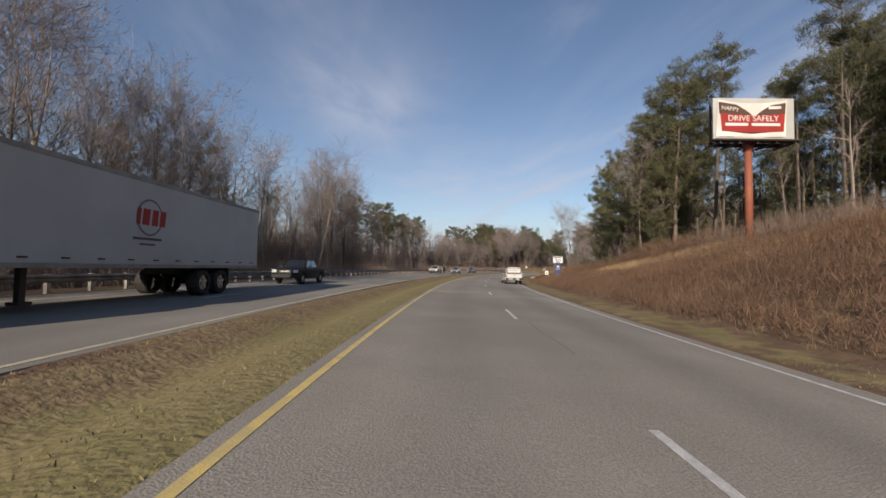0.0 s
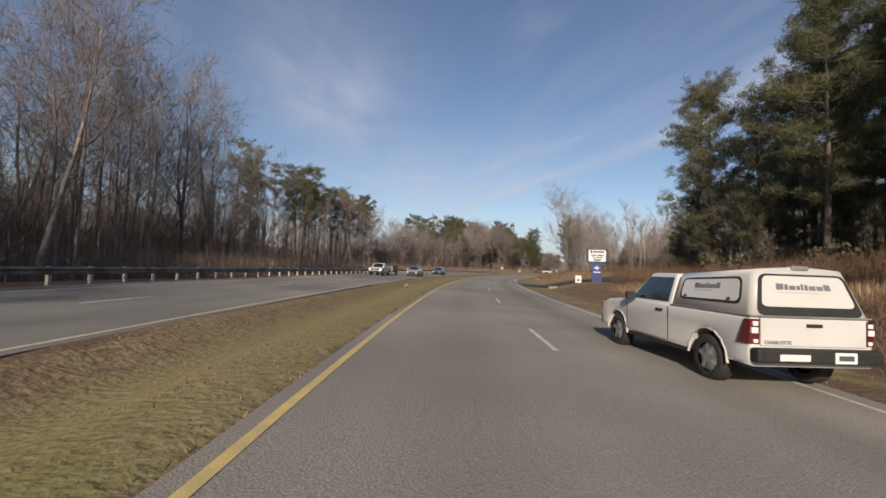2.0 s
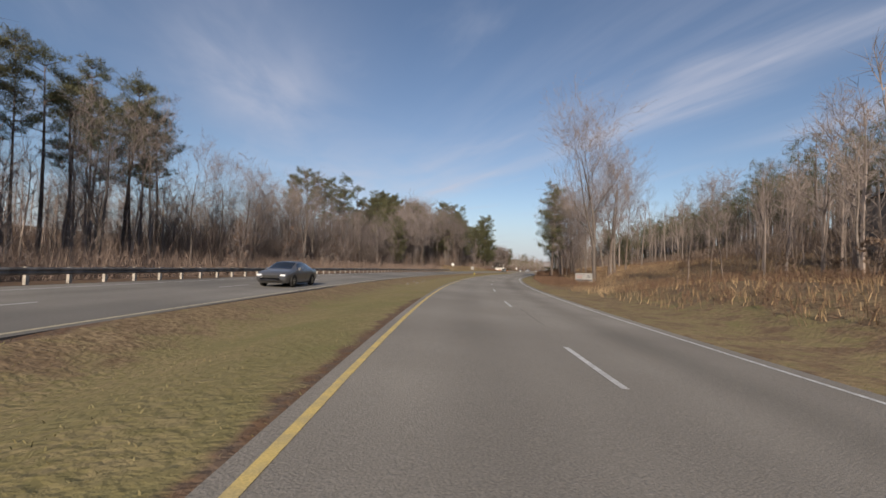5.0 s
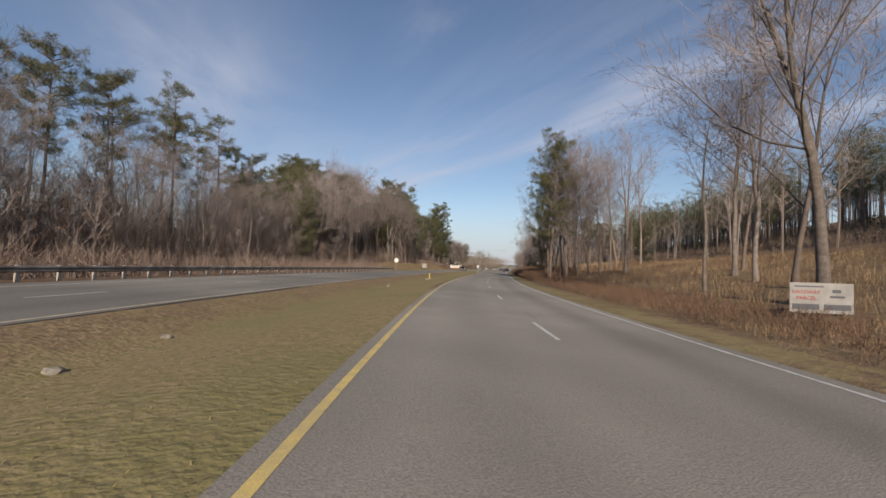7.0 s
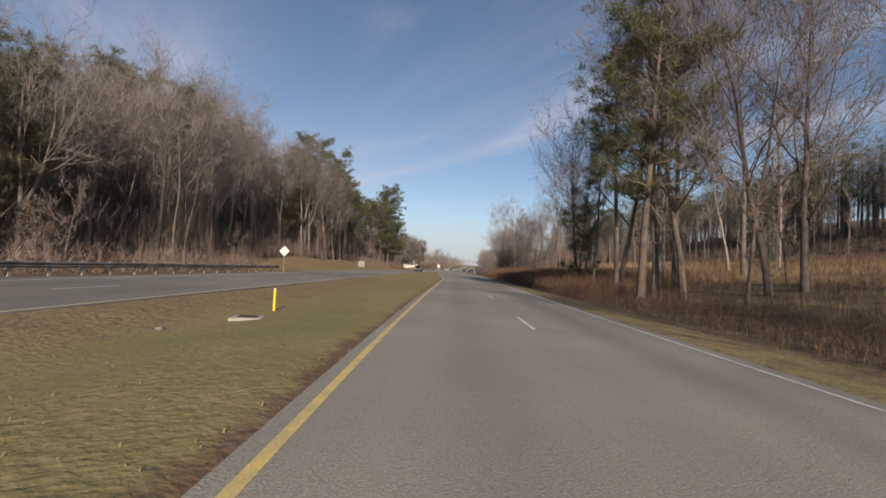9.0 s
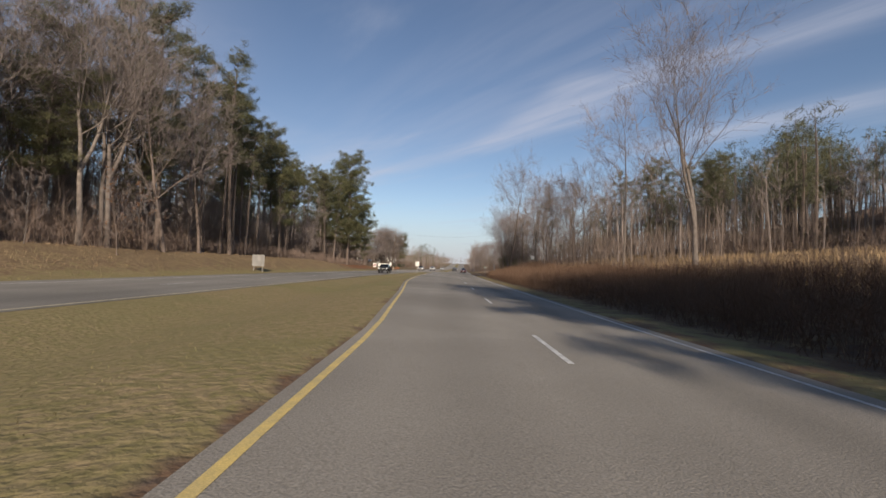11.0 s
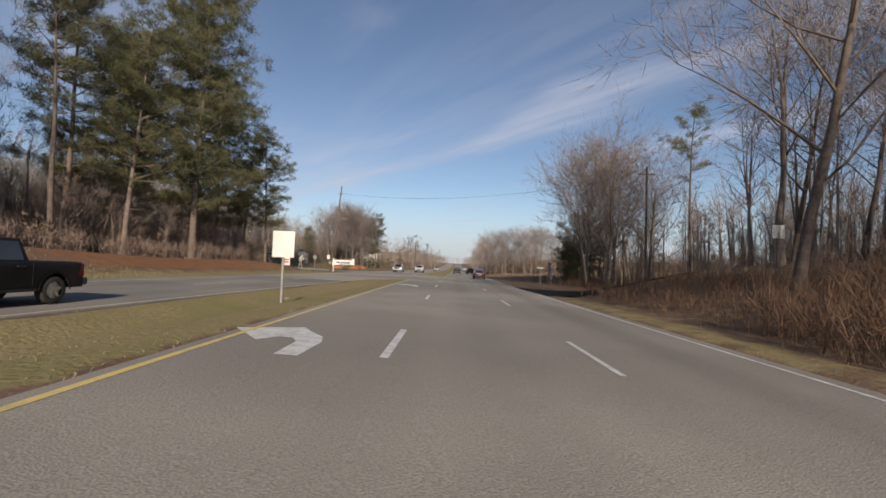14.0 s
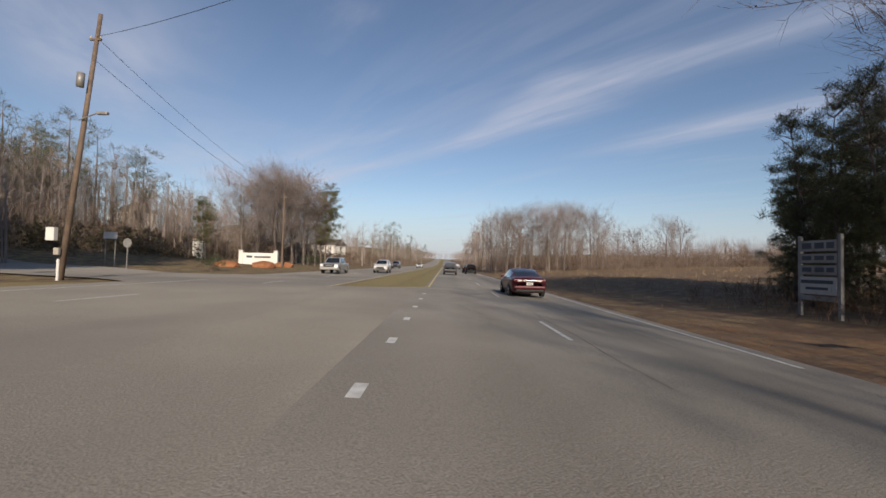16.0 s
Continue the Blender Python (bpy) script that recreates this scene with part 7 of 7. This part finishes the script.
def pickup(s, d, turn, paint, label, group="cars on the road", cap=False, crew=False):
    """Pickup truck with an open bed, or with a panel-sided cap over it."""
    root = thing("pickup_truck", label, "pickup truck", group, m=put(s, d, turn))
    L = 2.62 if crew else 2.42
    wy = (-1.50, 1.60) if not crew else (-1.72, 1.72)
    r = 0.37
    top = [(L, 0.52), (L, 0.74), (L - 0.07, 0.98), (L - 0.35, 1.06), (1.15, 1.14), (-L + 0.06, 1.12), (-L, 1.05), (-L, 0.56)]
    part("body", slab(side_profile(top, L - 0.02, L, 0.42, wy, r, 1.27), 1.86, 0.06, 0.80, 0.07), paint, root, "", True)
    cab_rear = -0.42 if not crew else -1.05
    cabin(root, paint, (cab_rear, 1.22, 1.11), (cab_rear + 0.10, 0.55, 1.70), 1.72, 1.34, 2 if crew else 1)
    # wheel-arch flares and sills
    for x in (-1, 1):
        for y in wy:
            bm = bmesh.new()
            for k in range(8):
                a0, a1 = math.pi * k / 8, math.pi * (k + 1) / 8
                p = [(math.cos(a) * q + y, math.sin(a) * q + r) for a, q in ((a0, r * 1.24), (a1, r * 1.24), (a1, r * 1.29), (a0, r * 1.29))]
                lo = [bm.verts.new((x * 0.90, a, b)) for a, b in p]
                hi = [bm.verts.new((x * 0.934, a, b)) for a, b in p]
                bm.faces.new(hi)
                for i in range(4):
                    bm.faces.new([lo[i], lo[(i + 1) % 4], hi[(i + 1) % 4], hi[i]])
            bmesh.ops.remove_doubles(bm, verts=bm.verts, dist=0.0005)
            part("wheel_arch", bm, paint, root)
            bm = bmesh.new()
            ring = [(y + math.cos(a) * r * 1.26, r - 0.02 + math.sin(a) * r * 1.26) for a in np.linspace(0, math.pi, 12)]
            lo, hi = [bm.verts.new((x * 0.50, a, b)) for a, b in ring], [bm.verts.new((x * 0.66, a, b)) for a, b in ring]
            bm.faces.new(lo)
            bm.faces.new(hi)
            for i in range(12):
                bm.faces.new([lo[i], lo[(i + 1) % 12], hi[(i + 1) % 12], hi[i]])
            part("arch_liner", bm, TRIM_BLACK, root, "dark wheel arch")
            wheel(root, x * 0.80, y, r, 0.24)
        part("sill", box_bm(x * 0.87 - 0.04, wy[0] + 0.5, 0.36, x * 0.87 + 0.04, wy[1] - 0.5, 0.46, bevel=0.01), TRIM_BLACK, root)
        part("door_handle", box_bm(x * 0.925 - 0.02, cab_rear + 0.18, 0.98, x * 0.925 + 0.02, cab_rear + 0.40, 1.02, bevel=0.008), TRIM_BLACK, root, "black door handle")
        lamp = mesh_ob("tail_light", [(x * px, py, pz) for px, py, pz in ((.80, -L - .02, .73), (.938, -L + .01, .73), (.946, -L + .24, .73), (.80, -L - .02, 1.08), (.925, -L + .01, 1.08), (.932, -L + .10, 1.08))],
                       [(0, 1, 4, 3), (1, 2, 5, 4), (3, 4, 5), (0, 2, 1), (0, 3, 5, 2)], LENS_RED, root, "red and clear tail lamp")
        for z0, z1, u in ((0.745, 0.80, 0.03), (0.88, 0.965, 0.0), (0.985, 1.05, 0.02)):
            part("lamp_segment", box_bm(min(x * .82, x * (.915 - u)), -L - 0.026, z0, max(x * .82, x * (.915 - u)), -L + 0.03, z1, bevel=0.012), LENS_CLEAR, lamp, "clear lamp segment")
        part("headlight", box_bm(min(x * 0.58, x * 0.90), L - 0.12, 0.78, max(x * 0.58, x * 0.90), L + 0.02, 0.98, bevel=0.03), LENS_CLEAR, root, "clear headlamp")
        part("door_seam", box_bm(x * 0.931 - 0.003, cab_rear - 0.02, 0.48, x * 0.931 + 0.001, cab_rear - 0.005, 1.08), TRIM_BLACK, root)
        part("door_seam", box_bm(x * 0.931 - 0.003, 1.12, 0.48, x * 0.931 + 0.001, 1.135, 1.06), TRIM_BLACK, root)
    part("grille", box_bm(-0.55, L - 0.06, 0.70, 0.55, L + 0.03, 0.98, bevel=0.03), TRIM_BLACK, root, "grille")
    part("grille_bar", box_bm(-0.34, L + 0.02, 0.82, 0.34, L + 0.04, 0.90, bevel=0.008), CHROME, root, "bright grille bar")
    part("front_bumper", box_bm(-0.90, L - 0.10, 0.44, 0.90, L + 0.10, 0.66, bevel=0.04), TRIM_BLACK if paint in (CAR_WHITE, CAR_BLACK) else SIGN_BACK, root, "front bumper")
    bumper = part("rear_bumper", box_bm(-0.93, -L - 0.15, 0.48, 0.93, -L + 0.02, 0.69, bevel=0.05), TRIM_BLACK, root, "black step bumper")
    part("tailgate", box_bm(-0.785, -L - 0.025, 0.71, 0.785, -L + 0.02, 1.10, bevel=0.012), paint, root)
    part("tailgate_handle", box_bm(-0.12, -L - 0.04, 0.98, 0.12, -L - 0.02, 1.03, bevel=0.006), TRIM_BLACK, root, "black tailgate handle")
    plate = part("number_plate", box_bm(0.18, -L - 0.165, 0.51, 0.50, -L - 0.152, 0.66, bevel=0.004), SIGN_WHITE, root, "pale number plate")
    part("plate_bar", box_bm(0.23, -L - 0.170, 0.55, 0.45, -L - 0.166, 0.62), GREY_PRINT, plate)
    part("bumper_sticker", box_bm(-0.62, -L - 0.162, 0.53, -0.18, -L - 0.151, 0.62, bevel=0.003), SIGN_WHITE, root, "white sticker")
    mirrors(root, TRIM_BLACK, 1.0, 0.85, 1.20)
    if cap:
        z0, z1, zf = 1.12, 1.79, 1.70
        q = {}
        for nm, x0, x1 in (("l", -0.90, -0.70), ("r", 0.90, 0.70)):
            q[nm] = [Vector((x0, -L + 0.02, z0)), Vector((x0, cab_rear - 0.06, z0)), Vector((x1, cab_rear - 0.03, zf)), Vector((x1, -L + 0.22, z1))]
        bm = bmesh.new()
        vs = [bm.verts.new(p) for p in q["l"] + q["r"]]
        crest = [bm.verts.new((0, cab_rear - 0.03, zf + 0.05)), bm.verts.new((0, -L + 0.22, z1 + 0.05))]
        for f in [(0, 1, 2, 3), (7, 6, 5, 4), (4, 5, 1, 0)]:
            bm.faces.new([vs[i] for i in f])
        bm.faces.new([vs[1], vs[5], vs[6], crest[0], vs[2]])
        bm.faces.new([vs[4], vs[0], vs[3], crest[1], vs[7]])
        bm.faces.new([vs[3], vs[2], crest[0], crest[1]])
        bm.faces.new([crest[1], crest[0], vs[6], vs[7]])
        bmesh.ops.recalc_face_normals(bm, faces=bm.faces)
        bmesh.ops.bevel(bm, geom=[e for e in bm.edges if max(v.co.z for v in e.verts) > z0 + 0.01 and max(abs(v.co.x) for v in e.verts) > 0.1 and not (crest[0] in e.verts or crest[1] in e.verts)],
                        offset=0.09, segments=4, affect="EDGES", profile=0.5)
        shell = part("cap", bm, paint, root, "white panel-sided bed cap", True)
        part("cap_seal", box_bm(-0.915, -L + 0.01, z0 - 0.012, 0.915, cab_rear - 0.05, z0 + 0.012, bevel=0.004), SIGN_BACK, shell, "grey seal under the cap")
        l, rr = q["l"], q["r"]
        sides = [(l[1], l[0], l[3], l[2]), (rr[0], rr[1], rr[2], rr[3]), (l[0], rr[0], rr[3], l[3])]
        word = [(0.00, 0.13, 1.0), (0.15, 0.21, 0.9), (0.23, 0.34, 0.72), (0.36, 0.42, 0.72), (0.44, 0.48, 1.0), (0.50, 0.56, 0.9), (0.58, 0.69, 0.72), (0.71, 0.82, 0.72), (0.84, 0.95, 1.0)]
        for k, quad in enumerate(sides):
            iu = (0.10, 0.89) if k == 0 else (0.11, 0.90) if k == 1 else (0.05, 0.95)
            iv = (0.22, 0.84) if k < 2 else (0.02, 0.90)
            rounded_panel("window_frame", quad, iu, iv, 0.10, 0.010, TRIM_BLACK, shell, "black rubber frame")
            du, dv = 0.022 if k < 2 else 0.035, 0.055 if k < 2 else 0.045
            rounded_panel("window_panel", quad, (iu[0] + du, iu[1] - du), (iv[0] + (dv if k < 2 else 0.18), iv[1] - dv), 0.08, 0.014, CAR_WHITE, shell, "white filled-in panel")
            w0, w1, b0, b1 = (0.30, 0.66, 0.55, 0.69) if k < 2 else (0.22, 0.78, 0.56, 0.69)
            for u0, u1, hh in word:
                panel("logo_bar", quad, (w0 + (w1 - w0) * u0, w0 + (w1 - w0) * u1), (b0, b0 + (b1 - b0) * hh), 0.018, LOGO_GREY, shell)
            panel("small_print", quad, (w0, w0 + (w1 - w0) * 0.7), (b0 - 0.07, b0 - 0.045), 0.018, VINYL_GREY, shell)
            if k < 2:
                for u in (iu[0] + 0.08, iu[1] - 0.14):
                    panel("latch", quad, (u, u + 0.035), (iv[0] + 0.07, iv[0] + 0.12), 0.03, TRIM_BLACK, shell)
        part("brake_lamp", box_bm(-0.13, -L + 0.19, z1 + 0.0, 0.13, -L + 0.30, z1 + 0.062, bevel=0.015), SIGN_BACK, shell, "high brake lamp")
        text_part("lettering", "CHARLOTTE", 0.07, LOGO_GREY, root, Matrix.Translation((-0.54, -L - 0.03, 0.76)) @ Matrix.Rotation(radians(90), 4, "X"))
    else:
        bm = bmesh.new()
        box(bm, -0.78, -L + 0.08, 1.10, 0.78, cab_rear - 0.12, 1.135)
        part("bed_liner", bm, TRIM_BLACK, root, "dark open load bed")
    return root


pickup(50.1, 4.95, 5, CAR_WHITE, "white pickup truck with a panel-sided bed cap", cap=True)
sedan(390.6, 4.1, 0, CAR_RED, "dark red four-door saloon with its rear in sun")
sedan(428.0, 0.6, 0, CAR_GREY, "grey wagon further along the same lane", suv=True)
sedan(442, 4.3, 0, CAR_BLACK, "black wagon far ahead in the outer lane", suv=True)
sedan(452, 4.3, 0, CAR_BLACK, "small dark saloon in the far queue")
sedan(478, 0.7, 0, CAR_SILVER, "silver saloon far along the road")
sedan(520, 4.2, 0, CAR_WHITE, "white wagon far along the road", suv=True)
pickup(31.0, near_edge(31) - 5.5, 180, CAR_BLACK, "dark crew-cab pickup truck facing the traffic", crew=True)
pickup(100.8, near_edge(101) - 5.5, 180, CAR_WHITE, "old white pickup truck towing a small trailer")
sedan(108.2, near_edge(108) - 1.9, 180, CAR_SILVER, "silver saloon glinting in the sun")
sedan(131, near_edge(131) - 1.9, 180, CAR_GREY, "grey-green saloon in the oncoming lane")
pickup(330.0, near_edge(330) - 1.9, 180, CAR_BLACK, "black crew-cab pickup truck with a bright grille", crew=True)
pickup(413, near_edge(413) - 5.4, 180, CAR_SILVER, "silver crew-cab pickup truck at the crossing", crew=True)
sedan(424, near_edge(424) - 1.9, 180, CAR_WHITE, "white wagon coming towards the crossing", suv=True)
sedan(505, near_edge(505) - 1.9, 180, CAR_WHITE, "white saloon far along the road")
sedan(470, near_edge(470) - 5.4, 180, CAR_GREY, "grey wagon far along the road", suv=True)


def utility_trailer(s, d):
    root = thing("utility_trailer", "small brown plank-sided trailer behind the pickup", "trailer", m=put(s, d, 180))
    part("bed", box_bm(-0.9, -1.6, 0.50, 0.9, 1.5, 0.60, bevel=0.01), DARK_STEEL, root)
    for x in (-0.88, 0.88):
        for z in (0.64, 0.86, 1.08, 1.30):
            part("side_board", box_bm(x - 0.02, -1.6, z, x + 0.02, 1.5, z + 0.19, bevel=0.006), WOOD_POST, root)
        for y in (-1.5, 0.0, 1.4):
            part("stake", box_bm(x - 0.045, y - 0.03, 0.5, x + 0.045, y + 0.03, 1.55), DARK_STEEL, root)
        wheel(root, x * 1.12, -0.2, 0.32, 0.2)
    for z in (0.64, 0.86, 1.08):
        part("end_board", box_bm(-0.86, 1.46, z, 0.86, 1.50, z + 0.19), WOOD_POST, root)
        part("end_board", box_bm(-0.86, -1.62, z, 0.86, -1.58, z + 0.19), WOOD_POST, root)
    part("drawbar", box_bm(-0.05, 1.5, 0.48, 0.05, 2.6, 0.58), DARK_STEEL, root)


utility_trailer(106.2, near_edge(106) - 5.5)


def semi_trailer():
    s, d = 14.1, near_edge(12) - 5.6
    root = thing("semi_trailer", "long white box trailer with a red and grey emblem", "trailer", m=put(s, d, 180))
    part("box_body", box_bm(-1.30, -8.0, 1.20, 1.30, 8.0, 4.05, bevel=0.04), TRAILER_WHITE, root)
    for x in (-1.305, 1.305):
        part("lower_rail", box_bm(x - 0.02, -8.0, 1.10, x + 0.02, 8.0, 1.22, bevel=0.008), SIGN_BACK, root, "grey aluminium side rail")
        part("upper_rail", box_bm(x - 0.015, -8.0, 3.93, x + 0.015, 8.0, 4.07, bevel=0.006), SIGN_BACK, root)
        for k in range(14):
            y = -7.5 + k * 1.15
            part("marker", box_bm(x - 0.028, y, 1.34, x + 0.028, y + 0.24, 1.38), TRIM_BLACK, root)
    # emblem on the side that faces the median
    x = -1.31

    def flat(nm, pts, material, dx):
        sg = 1
        mesh_ob(nm, [(x - dx, y, z) for y, z in pts], [tuple(range(len(pts)))], material, root)
    c, z = -0.1, 2.78
    flat("emblem", [(c + math.cos(a) * 0.62, z + math.sin(a) * 0.62) for a in np.linspace(0, 2 * math.pi, 28)[:-1]], LOGO_GREY, 0.004)
    flat("emblem", [(c + math.cos(a) * 0.55, z + math.sin(a) * 0.55) for a in np.linspace(0, 2 * math.pi, 28)[:-1]], TRAILER_WHITE, 0.008)
    for y0, y1, k in ((0.46, 0.62, .05), (0.04, 0.38, .05), (-0.36, -0.06, .05), (-0.74, -0.44, .05)):
        flat("emblem_bar", [(c + y0, z - 0.26), (c + y1, z - 0.26), (c + y1 - k, z + 0.28), (c + y0 - k, z + 0.28)], RED_PRINT, 0.012)
    flat("small_print", [(c - 0.6, 2.02), (c + 0.75, 2.02), (c + 0.75, 2.10), (c - 0.6, 2.10)], GREY_PRINT, 0.006)
    flat("small_print", [(c - 0.3, 1.85), (c + 0.45, 1.85), (c + 0.45, 1.91), (c - 0.3, 1.91)], GREY_PRINT, 0.006)
    part("slider_frame", box_bm(-0.55, -6.6, 0.85, 0.55, -2.4, 1.15, bevel=0.02), TRIM_BLACK, root, "black axle slider")
    part("mud_flap", box_bm(-1.2, -5.45, 0.35, 1.2, -5.42, 1.1), RUBBER, root)
    for x2 in (-1.05, 1.05):
        for y in (-4.7, -3.4, 6.0, 7.3):
            wheel(root, x2, y, 0.51, 0.5)
        part("landing_leg", box_bm(x2 * 0.8 - 0.08, 3.6, 0.25, x2 * 0.8 + 0.08, 3.76, 1.2, bevel=0.01), DARK_STEEL, root)
        part("landing_foot", box_bm(x2 * 0.8 - 0.16, 3.5, 0.16, x2 * 0.8 + 0.16, 3.86, 0.25), DARK_STEEL, root)
    part("rear_guard", box_bm(-1.1, -7.95, 0.5, 1.1, -7.85, 0.62, bevel=0.01), SIGN_BACK, root)
    tractor = thing("truck_tractor", "white truck tractor pulling the box trailer", "truck", m=put(s, d, 180))
    part("chassis", box_bm(-0.45, 5.2, 0.65, 0.45, 13.2, 1.0, bevel=0.02), TRIM_BLACK, tractor)
    part("cab", slab([(9.3, 0.9), (13.3, 0.7), (13.4, 1.9), (12.0, 2.1), (11.5, 3.0), (10.8, 3.7), (9.3, 3.8)], 2.4, 0.12), CAR_WHITE, tractor, "", True)
    panel("windshield", ((1.0, 12.02, 2.15), (-1.0, 12.02, 2.15), (-0.95, 11.56, 2.95), (0.95, 11.56, 2.95)), 0.02, 0.02, 0.03, GLASS, tractor, "tinted windshield")
    for x2 in (-1.0, 1.0):
        wheel(tractor, x2, 12.4, 0.51, 0.32)
        part("fuel_tank", tube(bmesh.new(), (x2 * 0.95, 9.4, 0.75), (x2 * 0.95, 11.2, 0.75), 0.3, 0.3, 14), CHROME, tractor, "polished fuel tank", True)


semi_trailer()
